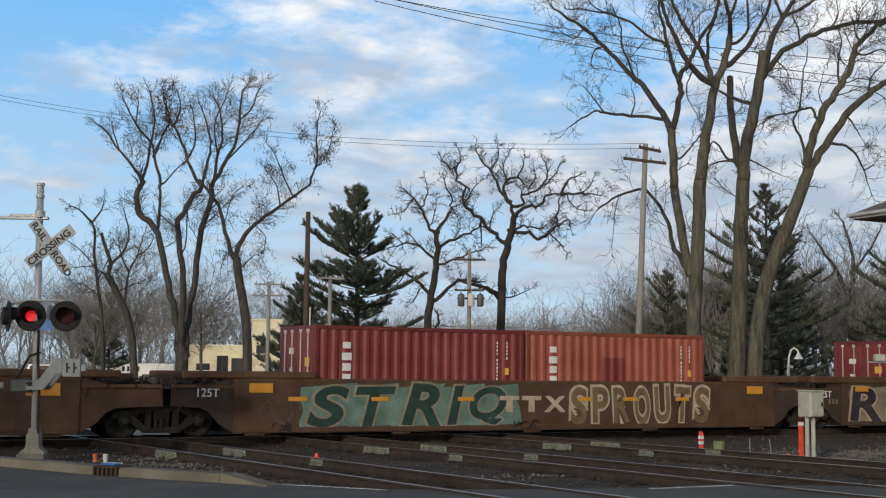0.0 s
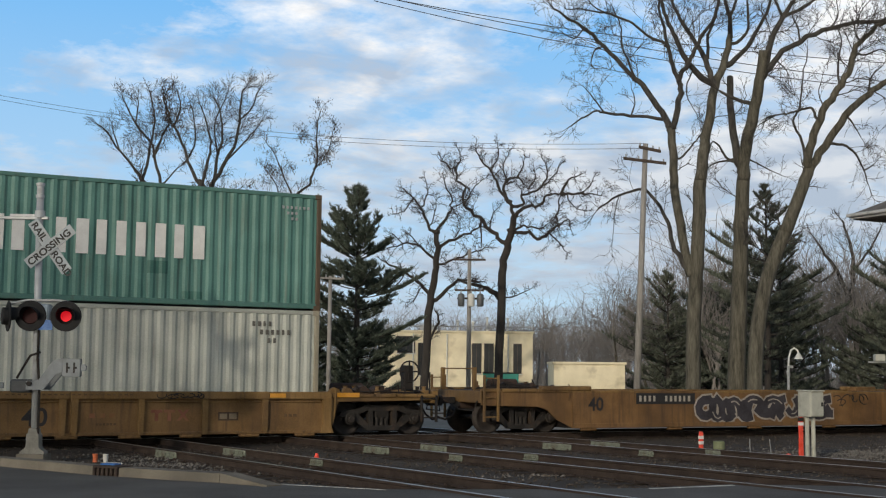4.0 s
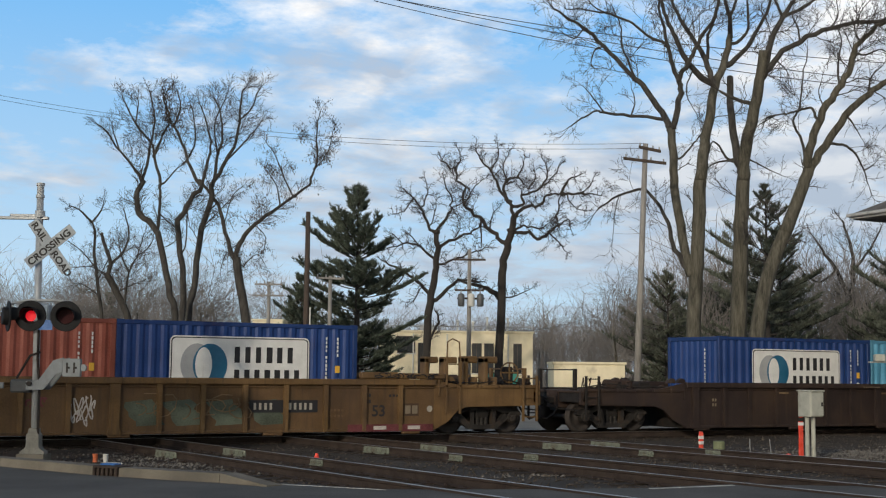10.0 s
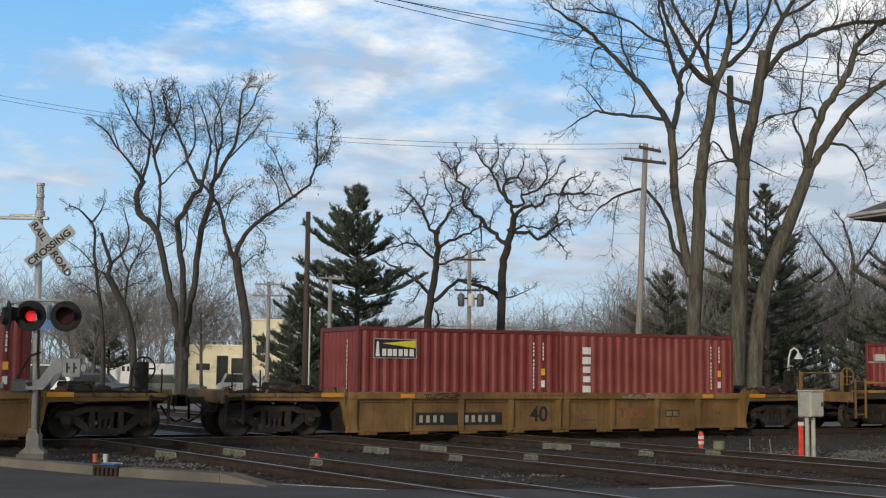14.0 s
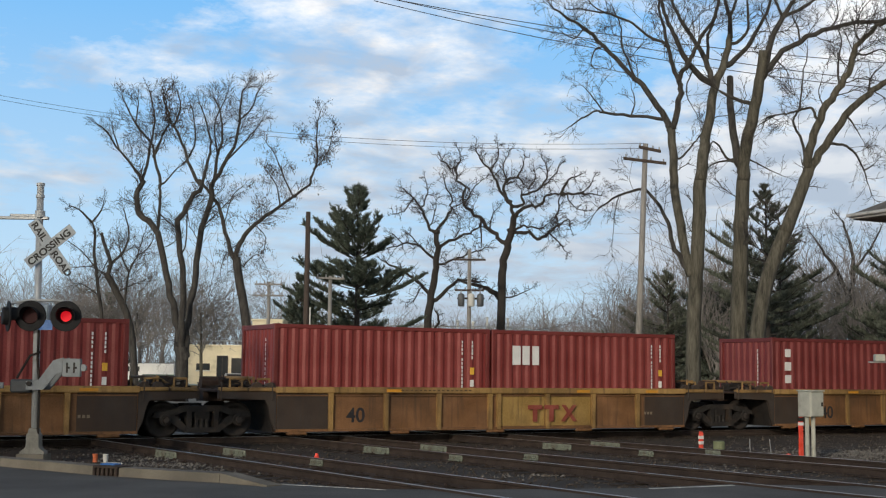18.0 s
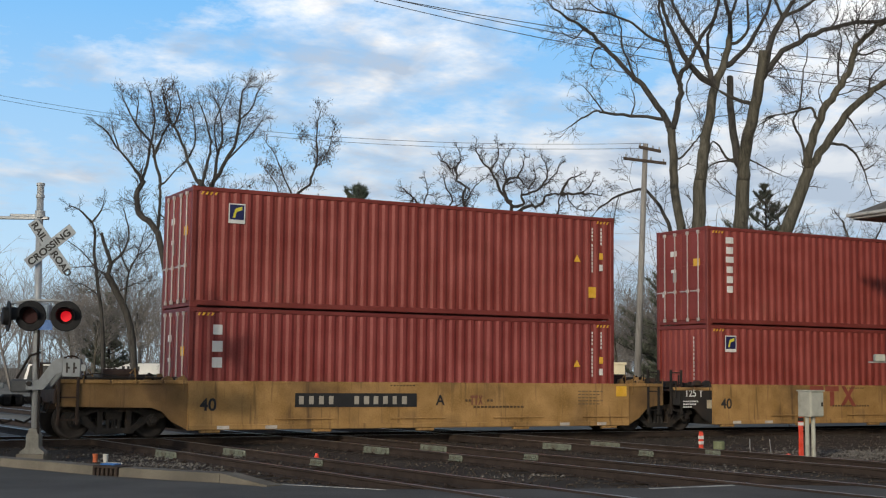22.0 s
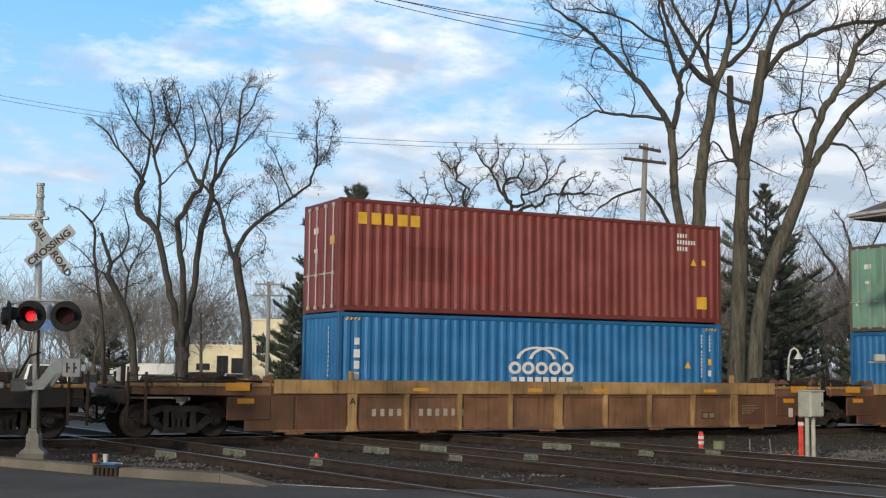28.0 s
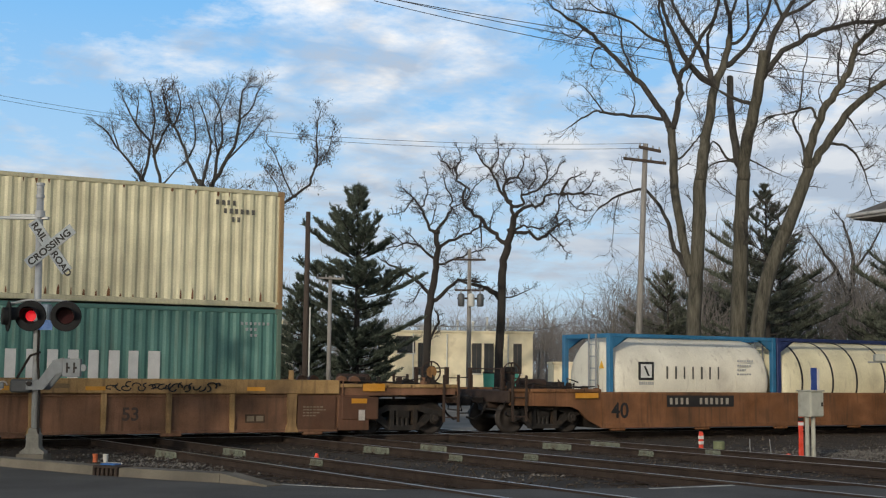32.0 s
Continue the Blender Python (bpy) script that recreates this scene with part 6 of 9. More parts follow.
def lay_track(name, label, a, b, tie_from, tie_to, lift=0.0):
    """A track from a to b (centre line); ties between two distances along it."""
    a, b = Vector((*a, lift)), Vector((*b, lift))
    length = (b - a).length
    d = (b - a).normalized()
    turn = Matrix.Translation(a) @ Matrix.Rotation(math.atan2(d.y, d.x), 4, "Z")
    t = thing(name, label, "railway track", turn, "tracks of the crossing", "structure")
    for s in (-0.7525, 0.7525):
        r = part("rail", Mesh().prism([(s + p, q) for p, q in rail_profile()], 0, length, "x"), RAIL_SIDE, t, "rust-brown rail")
        part("rail_head", Mesh().box(0, length, s - 0.03, s + 0.03, -0.004, 0.0015), RAIL_HEAD, r, "polished running surface")
    tie = once("tie", lambda: Mesh().box(-0.115, 0.115, -1.3, 1.3, -0.36, -0.172, 0.012).data("tie"))
    plate = once("plate", lambda: Mesh().box(-0.1, 0.1, -0.18, 0.18, -0.172, -0.155, 0.004).box(-0.02, 0.02, -0.1, -0.07, -0.155, -0.13).box(-0.02, 0.02, 0.07, 0.1, -0.155, -0.13).data("tie_plate"))
    x = tie_from
    k = 0
    while x < tie_to:
        o = part("tie", tie, TIE, t, at=pose(x + rng.uniform(-0.03, 0.03), rng.uniform(-0.04, 0.04), rng.uniform(-0.012, 0.004), 0, 0, rng.uniform(-1.2, 1.2)))
        if k % 1 == 0 and x < tie_from + 40:
            for s in (-0.7525, 0.7525):
                part("tie_plate", plate, RAIL_SIDE, t, at=(x, s, 0))
        x += 0.52
        k += 1
    return t


lay_track("main_track", "straight track under the train, dark ties in brown ballast", (-160, TRACK_Y), (240, TRACK_Y), 157, 207)
CROSS = 0.118
joint_paint = material("pale_green_joint_paint", (0.17, 0.19, 0.15), 0.8, 0, 0.25, 9, 0.2, 40, dirt=0.5, dirt_color=(0.1, 0.08, 0.06))
joint_mesh = once("joint", lambda: Mesh().box(-0.52, 0.52, -0.05, -0.012, -0.145, -0.02, 0.012).box(-0.5, 0.5, -0.085, -0.02, -0.168, -0.135, 0.01)
                  .box(-0.42, -0.36, -0.075, -0.05, -0.11, -0.06, 0.008).box(-0.2, -0.14, -0.075, -0.05, -0.11, -0.06, 0.008).box(0.0, 0.06, -0.075, -0.05, -0.11, -0.06, 0.008)
                  .box(0.2, 0.26, -0.075, -0.05, -0.11, -0.06, 0.008).box(0.38, 0.44, -0.075, -0.05, -0.11, -0.06, 0.008).data("joint_bar"))
for i in range(3):
    gauge = 1.505 * math.hypot(1, CROSS)
    xc = 8.07 + 4.66 * i + gauge / 2
    at_y = lambda y: (xc - CROSS * (y - 20), y)
    t = lay_track("crossing_track", "track crossing the main line nearly square", at_y(-40), at_y(90), 53 if i else 55, 69)
    for k, s in enumerate((0.7525, -0.7525)):
        for along_y, sc in ((26.0, 1.0), (23.0 - 0.5 * k, 0.42)):
            if along_y < 24 and (i == 0 and k == 0):
                continue
            dist = (along_y + 40) * math.hypot(1, CROSS)
            # bars lie on the side of the web that faces west
            part("joint_bar", joint_mesh, joint_paint, t, "pale green painted joint bar", at=Matrix.Translation((dist, s, -0.003)) @ Matrix.Rotation(math.pi, 4, "Z") @ Matrix.Diagonal((sc, 1, 1 if sc == 1 else 0.8, 1)))
tag_white = material("worn_road_paint", (0.55, 0.55, 0.52), 0.8, 0, 0.15, 4, 0.1, 30, dirt=0.4, dirt_color=(0.12, 0.12, 0.12))
for pts, lab in (([(6.84, 18.02), (7.80, 16.74), (7.86, 16.62), (6.86, 17.88)], "short worn white road line"), ([(11.55, 15.5), (13.1, 15.52), (13.1, 15.42), (11.55, 15.4)], "worn white stop line between the tracks")):
    tagged(part("road_line", Mesh().prism(pts, -0.035, -0.031, "z"), tag_white), lab, "road marking", kind="structure")
# strip of worn asphalt with flangeways at the nearest track
KERB_STONE = material("worn_kerb_concrete", (0.165, 0.148, 0.118), 0.95, 0, 0.2, 1.6, 0.3, 50, dirt=0.35, dirt_color=(0.085, 0.08, 0.07))
kerb = thing("kerb", "weathered pale concrete kerb along the road", "kerb", kind="structure")
kv = [Vector((*p, 0)) for p in KERB]
for a, b in zip(kv, kv[1:]):
    n = max(1, round((b - a).length / 3.4))
    for k in range(n):
        p, q = a.lerp(b, k / n), a.lerp(b, (k + 1) / n)
        d = (q - p).normalized()
        s = Vector((-d.y, d.x, 0)) * 0.34
        last = q == kv[-1]
        h0, h1 = 0.10, 0.10 if not last else -0.02
        p2, q2 = p + d * 0.0015, q - d * 0.0015
        part("kerb_stone", Mesh().poly([(p2.x, p2.y, -0.2), (q2.x, q2.y, -0.2), (q2.x + s.x, q2.y + s.y, -0.2), (p2.x + s.x, p2.y + s.y, -0.2),
                                        (p2.x + s.x * 0.1, p2.y + s.y * 0.1, h0), (q2.x + s.x * 0.1, q2.y + s.y * 0.1, h1), (q2.x + s.x, q2.y + s.y, h1), (p2.x + s.x, p2.y + s.y, h0)],
                                       [(0, 1, 5, 4), (1, 2, 6, 5), (2, 3, 7, 6), (3, 0, 4, 7), (4, 5, 6, 7), (0, 3, 2, 1)]), KERB_STONE, kerb)

# cast-iron storm inlet at the kerb, with litter
inlet_turn = math.atan2(-1.34, 0.85)
IN = Matrix.Translation((4.81, 20.325, -0.035)) @ Matrix.Rotation(inlet_turn, 4, "Z") @ Matrix.Diagonal((0.88, 0.85, 0.76, 1))
inlet = thing("storm_inlet", "rust-brown cast-iron storm inlet in the kerb", "drain", IN)
m = Mesh().box(-0.29, 0.29, 0.03, 0.42, 0.0, 0.05).box(-0.29, 0.29, -0.02, 0.42, 0.15, 0.2, 0.012)
part("inlet_hood", m, RAIL_SIDE, inlet)
for k in range(6):
    part("bar", Mesh().box(-0.29 + k * 0.105, -0.24 + k * 0.105, -0.015, 0.05, 0.0, 0.16, 0.008), RAIL_SIDE, inlet)
# solid dark block in place of the shaded hollow behind the bars
part("throat", Mesh().box(-0.28, 0.28, 0.2, 0.4, 0.05, 0.15), STEEL_DARK, inlet)
lid_blue = material("blue_plastic", (0.03, 0.14, 0.42), 0.4, 0, 0.1, 5, 0.05, 40)
sheet = thing("litter_tray", "flat blue plastic tray with a white rim on the drain", "litter", IN @ pose(-0.13, 0.28, 0.2, 0, 0, 12))
part("tray", Mesh().box(-0.15, 0.15, -0.12, 0.12, 0.0, 0.03, 0.01), lid_blue, sheet)
part("rim", Mesh().box(-0.16, 0.16, 0.115, 0.13, 0.0, 0.035, 0.005), WHITE, sheet)
for px, py, col, lab in ((5.70, 24.9, (0.6, 0.16, 0.07), "crumpled orange paper cup on the gravel"), (5.86, 24.75, (0.7, 0.7, 0.66), "white paper cup on the gravel")):
    cup = part("cup", Mesh().lathe([(0, 0.04), (0.015, 0.043), (0.15, 0.052), (0.155, 0.056), (0.16, 0.045)], (0, 0, 0), "z", 14), material("paper_cup", col, 0.7, 0, 0.08, 8, 0.05, 40), at=(px, py, -0.15), smooth=True)
    tagged(cup, lab, "cup")

# ---- crossing signal ----
SIGN_AT = spot(-8.12 * 0.96, 25.9 * 0.96, -0.03)
FACING = Matrix.Translation(SIGN_AT) @ Matrix.Rotation(-YAW, 4, "Z") @ Matrix.Scale(0.96, 4)   # local x to the right, -y to the eye
sig = thing("crossing_signal", "grey steel crossing signal with crossbuck, red lamps and gate machine", "crossing signal", FACING)
part("foundation", Mesh().prism([(-0.27, -0.3), (0.29, -0.3), (0.27, 0.02), (-0.26, 0.02)], -0.26, 0.26), KERB_STONE, sig, at=(0.065, 0, 0))
part("mast_base", Mesh().prism([(-0.24, 0.02), (0.24, 0.02), (0.24, 0.07), (0.17, 0.11), (0.13, 0.15), (0.12, 0.40), (0.09, 0.43), (0.075, 0.52), (-0.075, 0.52), (-0.09, 0.43), (-0.12, 0.40), (-0.13, 0.15), (-0.17, 0.11), (-0.24, 0.07)], -0.13, 0.13), material("weathered_base_casting", (0.22, 0.215, 0.19), 0.8, 0.2, 0.2, 6, 0.2, 50), sig, at=(0.065, 0, 0))
part("mast", Mesh().tube([(0.065, 0, 0.5), (-0.01, 0, 5.15)], 0.07, 16), SIGNAL_GREY, sig, smooth=True)
part("mast_cap", Mesh().lathe([(0, 0.085), (0.06, 0.085), (0.07, 0.07), (0.24, 0.07), (0.25, 0.085), (0.3, 0.085), (0.31, 0.04)], (-0.01, 0, 5.12), "z", 16), SIGNAL_GREY, sig)
part("mast_collar", Mesh().lathe([(0, 0.1), (0.14, 0.1)], (0, 0, 4.72), "z", 16), SIGNAL_GREY, sig)
part("sign_bracket", Mesh().box(-1.6, 0.18, -0.05, 0.05, 4.68, 4.74, 0.01).box(-0.6, 0.1, -0.04, 0.04, 4.74, 4.79, 0.01), SIGNAL_GREY, sig)
# worn white sheeting, greyed: shade on the blades is put into its colour
reflect_white = material("worn_shaded_sheeting", (0.32, 0.36, 0.395), 0.5, 0, 0.1, 6, 0.03, 50, dirt=0.15, dirt_color=(0.3, 0.3, 0.3))
sign_black = material("sign_lettering_black", (0.02, 0.02, 0.02), 0.6, 0, 0.1, 6, 0, 40)


def blade(center, angle, text_parts, depth, half):
    R = Matrix.Translation(center) @ Matrix.Rotation(-radians(angle), 4, "Y")
    b = part("crossbuck_blade", Mesh().box(-half, half, -0.006, 0.006, -0.115, 0.115, 0.004), reflect_white, sig, at=R @ Matrix.Translation((0, depth, 0)), label="white sign blade with black capitals")
    for text, x, h in text_parts:
        part("lettering", lettering(text, h, 0.045), sign_black, b, at=Matrix.Translation((x, -0.009, -h / 2)) @ FACE @ Matrix.Diagonal((1.1, 1, 1, 1)))


blade((0.27, -0.12, 4.13), 39.5, (("CROSSING", -0.54, 0.14),), -0.02, 0.575)
blade((0.26, -0.12, 4.13), -54, (("RAIL", -0.58, 0.135), ("ROAD", 0.13, 0.135)), 0.0, 0.62)
part("lamp_crossarm", Mesh().tube([(-0.52, -0.02, 2.98), (-0.15, -0.08, 3.05), (0.45, -0.08, 3.05), (0.66, -0.05, 3.02)], 0.03, 8), GALV, sig)
part("junction_box", Mesh().box(-0.02, 0.3, -0.16, 0.1, 2.62, 2.98, 0.03), material("faded_blue_grey_box", (0.3, 0.36, 0.42), 0.6, 0.2, 0.1, 6, 0.1, 50), sig)
part("signal_tag", Mesh().box(0.12, 0.39, -0.18, -0.165, 2.46, 2.66), lid_blue, sig, "blue notice tag")
lamp_black = material("flat_black_lamp_paint", (0.012, 0.012, 0.013), 0.75, 0, 0.2, 6, 0.1, 50)
red_glass = material("dark_red_shutter", (0.035, 0.002, 0.003), 0.45, 0, 0.1, 12, 0.1, 80, spec=0.15)
red_glow = glowing("lit_red_lens", (0.8, 0.004, 0.016), 0.58)
flashing = []
PERIOD = 1.76


def signal_lamp(x, z, turn, on_at, off_at, name="signal_lamp"):
    """A hooded red lamp; an added hinged dark red shutter imitates the unlit lens and swings up while it shows."""
    L = Matrix.Translation((x, -0.2, z)) @ Matrix.Rotation(radians(turn), 4, "Z")
    lamp = part(name, Mesh().lathe([(0.13, 0.12), (0.12, 0.17), (0.02, 0.18), (0.015, 0.305), (0.0, 0.305), (-0.01, 0.29), (-0.01, 0.165), (0.03, 0.16), (0.1, 0.1)], (0, 0, 0), "y", 28), lamp_black, sig, "black lamp with a round backing disc", at=L)
    hood = Mesh()
    n = 16
    for k in range(n):
        a0, a1 = radians(-25 + 230 * k / n), radians(-25 + 230 * (k + 1) / n)
        reach = lambda a: -0.02 - 0.32 * max(0.15, math.sin(a) * 0.5 + 0.5)
        for r0, r1 in ((0.172, 0.18),):
            c0, s0, c1, s1 = math.cos(a0), math.sin(a0), math.cos(a1), math.sin(a1)
            hood.poly([(r0 * c0, 0, r0 * s0), (r1 * c0, 0, r1 * s0), (r1 * c1, 0, r1 * s1), (r0 * c1, 0, r0 * s1),
                       (r0 * c0, reach(a0), r0 * s0), (r1 * c0, reach(a0), r1 * s0), (r1 * c1, reach(a1), r1 * s1), (r0 * c1, reach(a1), r0 * s1)],
                      [(0, 1, 5, 4), (1, 2, 6, 5), (2, 3, 7, 6), (3, 0, 4, 7), (4, 5, 6, 7), (0, 3, 2, 1)])
    part("hood", hood, lamp_black, lamp)
    part("lens_glow", Mesh().lathe([(0.03, 0.105), (0.034, 0.105)], (0, 0, 0), "y", 24), red_glow, lamp, "lit red lens")
    sh = part("shutter", Mesh().lathe([(-0.004, 0.15), (0.004, 0.15)], (0, 0, -0.155), "y", 24), red_glass, lamp, "added dark red shutter standing for the unlit lens", at=(0, 0.0, 0.155))
    if on_at is not None:
        shut, opened = Matrix.Translation((0, 0.0, 0.155)), Matrix.Translation((0, 0.0, 0.155)) @ Matrix.Rotation(radians(-84), 4, "X")
        rows, state = [], None
        for k in range(int(CLIP * FPS) + 1):
            t = k / FPS
            lit = (t - on_at) % PERIOD < (off_at - on_at) % PERIOD
            if lit != state:
                if rows and k:
                    rows.append((t - 1 / FPS, opened if state else shut))
                rows.append((t, opened if lit else shut))
                state = lit
        rows.append((CLIP, opened if state else shut))
        flashing.append((sh, rows))


signal_lamp(-0.045, 2.735, 4, 1.12, 1.12 + 0.96)
signal_lamp(0.655, 2.735, 10, 0.32, 0.32 + 0.80)
signal_lamp(-0.48, 2.725, 118, None, None)
gate_grey = material("grey_gate_paint", (0.18, 0.2, 0.215), 0.55, 0.15, 0.1, 5, 0.1, 50, dirt=0.15, dirt_color=(0.12, 0.12, 0.12))
GATE_DARK = material("dark_gate_casting", (0.07, 0.075, 0.08), 0.7, 0.2, 0.15, 5, 0.1, 50)
part("gate_bracket", Mesh().prism([(-0.22, 1.28), (-0.22, 1.45), (0.02, 1.47), (0.30, 1.86), (0.5, 1.92), (0.52, 1.66), (0.36, 1.58), (0.12, 1.28)], -0.24, -0.2), gate_grey, sig, at=(0.15, 0, 0))
part("gate_bracket", Mesh().prism([(-0.22, 1.28), (-0.22, 1.45), (0.02, 1.47), (0.30, 1.86), (0.5, 1.92), (0.52, 1.66), (0.36, 1.58), (0.12, 1.28)], 0.2, 0.24), gate_grey, sig, at=(0.15, 0, 0))
cw = part("counterweight", Mesh().box(0.5, 0.86, -0.3, -0.18, 1.54, 1.9, 0.012), gate_grey, sig, at=(0.15, 0, 0))
# dark plates stand for the shade inside the counterweight's slots
for k in (0.58, 0.72):
    part("slot", Mesh().box(k, k + 0.035, -0.306, -0.3, 1.62, 1.82).box(k + 0.035, k + 0.07, -0.306, -0.3, 1.70, 1.74), STEEL_DARK, cw)
part("counterweight_end", Mesh().lathe([(-0.27, 0.07), (-0.21, 0.07)], (0.9, 0, 1.72), "y", 18), gate_grey, sig, at=(0.15, 0, 0))
part("gate_machine", Mesh().box(-0.4, 0.0, -0.2, 0.25, 1.22, 1.48, 0.03), GATE_DARK, sig)
part("gate_shaft", Mesh().tube([(0.0, -0.3, 1.4), (0.0, 0.3, 1.4)], 0.05, 10), STEEL_DARK, sig)
part("conduit", Mesh().tube([(0.16, -0.08, 0.3), (0.155, -0.09, 1.3), (0.1, -0.1, 1.9), (0.1, -0.09, 2.7)], 0.025, 8), STEEL_DARK, sig)
part("gate_brace", Mesh().tube([(-0.3, -0.1, 1.5), (-0.05, -0.1, 1.95), (0.15, -0.1, 2.02)], 0.025, 8), STEEL_DARK, sig)
part("gate_arm", Mesh().box(-5.2, -0.5, -0.27, -0.23, 1.3, 1.42, 0.01), gate_grey, sig, "grey end of the gate arm")

# ---- trackside things ----
box_grey = material("pale_cabinet_paint", (0.42, 0.42, 0.36), 0.6, 0.1, 0.1, 5, 0.1, 50, dirt=0.2, dirt_color=(0.2, 0.18, 0.14))
B = Matrix.Translation((19.3, 20.35, -0.2)) @ Matrix.Rotation(-YAW + radians(28), 4, "Z")
cab = thing("trackside_cabinet", "pale grey relay cabinet on two posts", "cabinet", B)
part("cabinet_body", Mesh().box(-0.16, 0.2, -0.16, 0.2, 0.98, 1.5, 0.012), box_grey, cab)
part("cabinet_door", Mesh().box(-0.15, 0.19, -0.185, -0.16, 1.0, 1.48, 0.008), box_grey, cab)
part("door_latch", Mesh().box(0.12, 0.16, -0.2, -0.185, 1.2, 1.28, 0.004), STEEL_DARK, cab)
part("cabinet_lid", Mesh().box(-0.18, 0.22, -0.2, 0.22, 1.5, 1.53, 0.008), box_grey, cab)
for k in (-0.07, 0.1):
    part("post", Mesh().tube([(k, 0.03, 0.0), (k, 0.03, 0.98)], 0.045, 10), box_grey, cab)
part("foot", Mesh().prism([(-0.2, -0.05), (0.24, -0.05), (0.12, 0.16), (-0.06, 0.18)], -0.12, 0.16), CONCRETE, cab)
part("conduit", Mesh().tube([(0.27, 0.2, 0.0), (0.27, 0.2, 1.4)], 0.025, 8), GALV, cab)
orange = material("orange_marker_plastic", (0.8, 0.07, 0.035), 0.5, 0, 0.08, 5, 0.05, 40)
for x, y, h, lab in ((18.87, 23.36, 0.5, "short orange marker post with white bands"), (20.62, 22.05, 0.86, "tall orange marker post with a dark cap")):
    mk = thing("marker_post", lab, "marker post", pose(x, y, -0.2))
    part("post", Mesh().prism([(-0.045, 0), (0.045, 0), (0.04, h), (0.025, h + 0.05), (-0.025, h + 0.05), (-0.04, h)], -0.03, 0.03), orange, mk)
    for z in ((0.26, 0.38) if h < 0.6 else (0.72,)):
        part("reflective_band", Mesh().box(-0.048, 0.048, -0.036, 0.036, z, z + 0.07), WHITE, mk)
    if h > 0.6:
        part("cap", Mesh().box(-0.055, 0.055, -0.034, 0.034, 0.81, 0.9), STEEL_DARK, mk)
stub = thing("pipe_stub", "short weathered green post beside the rail", "post", pose(18.75, 22.6, -0.2))
part("stub_body", Mesh().lathe([(0, 0.1), (0.18, 0.1), (0.2, 0.13), (0.36, 0.13), (0.38, 0.1)], (0, 0, 0), "z", 14), material("mossy_green_post", (0.16, 0.18, 0.1), 0.8, 0, 0.2, 7, 0.2, 50), stub)
for x, y, lean in ((19.55, 22.5, 0.01), (19.9, 22.2, 0.06)):
    w = part("marker_wire", Mesh().tube([(0, 0, 0), (-lean, 0, 0.42)], 0.012, 6), GALV, at=(x, y, -0.2))
    tagged(w, "thin pale wire stake in the ballast", "stake")
cone = thing("flag_marker", "small red and white cone on the ballast", "marker", pose(9.62, 23.5, -0.17))
part("cone_body", Mesh().lathe([(0, 0.07), (0.1, 0.055)], (0, 0, 0), "z", 12), WHITE, cone)
part("cone_tip", Mesh().lathe([(0.1, 0.055), (0.19, 0.03), (0.2, 0.02)], (0, 0, 0), "z", 12), orange, cone)
reel = thing("hose_spool", "small red fitting lying by the marker post", "fitting", pose(20.1, 21.9, -0.14, 0, 90, 40))
part("spool_body", Mesh().lathe([(0, 0.06), (0.08, 0.06)], (0, 0, 0), "z", 12), orange, reel)
part("hose", Mesh().tube([(0, 0.05, 0.04), (0, 0.3, 0.0), (-0.02, 0.5, 0.03)], 0.015, 6), STEEL_DARK, reel)

# small lamp on an arm that reaches in from a post
pl = thing("platform_lamp", "small pale box lamp on a thin horizontal arm", "lamp", Matrix.Translation(spot(6.06, 18.0, -0.1)) @ Matrix.Rotation(-YAW, 4, "Z"))
part("lamp_post", Mesh().tube([(0.75, 0, -0.2), (0.75, 0, 2.05)], 0.035, 8), GALV, pl)
part("lamp_arm", Mesh().tube([(-0.15, 0, 1.92), (0.78, 0, 1.93)], 0.012, 6), GALV, pl)
part("lamp_box", Mesh().box(-0.07, 0.075, -0.05, 0.05, 1.93, 2.03, 0.012), box_grey, pl)

# ---- station corner ----
st = thing("station_building", "station house with a grey hipped roof and pale grey eaves", "building", Matrix.Translation((26.7, 26.4, -0.23)))
shingle = material("grey_roof_shingle", (0.13, 0.12, 0.11), 0.9, 0, 0.2, 4, 0.4, 20)
brick = material("buff_wall", (0.35, 0.3, 0.22), 0.9, 0, 0.15, 3, 0.3, 40)
trim_white = material("white_trim_paint", (0.62, 0.62, 0.58), 0.6, 0, 0.06, 5, 0.05, 50)
eave_grey = material("grey_eave_paint", (0.42, 0.42, 0.41), 0.6, 0, 0.08, 5, 0.05, 50, dirt=0.15, dirt_color=(0.2, 0.19, 0.17))
E0 = 6.2
part("roof", Mesh().poly([(0, 0, E0 + 0.16), (14, 0, E0 + 0.16), (14, -10, E0 + 0.16), (0, -10, E0 + 0.16), (4.6, -4.6, E0 + 2.6), (9.4, -4.6, E0 + 2.6), (9.4, -5.4, E0 + 2.6), (4.6, -5.4, E0 + 2.6)],
                         [(0, 1, 5, 4), (1, 2, 6, 5), (2, 3, 7, 6), (3, 0, 4, 7), (4, 5, 6, 7), (0, 3, 2, 1)]), shingle, st)
part("fascia", Mesh().box(-0.03, 14.03, -0.03, 0.03, E0, E0 + 0.17, 0.01).box(-0.03, 0.03, -10.03, -0.03, E0, E0 + 0.17, 0.01), eave_grey, st)
# dark brown because the shade under the eaves is put into the colour
part("soffit", Mesh().box(0.03, 13.97, -9.97, -0.03, E0 - 0.02, E0 + 0.02), material("shaded_soffit_boards", (0.13, 0.115, 0.1), 0.8, 0, 0.15, 3, 0.1, 30, stretch=(1, 8, 1)), st)
part("wall", Mesh().box(1.9, 12.1, -8.2, -1.9, 0, E0 - 0.02), brick, st)
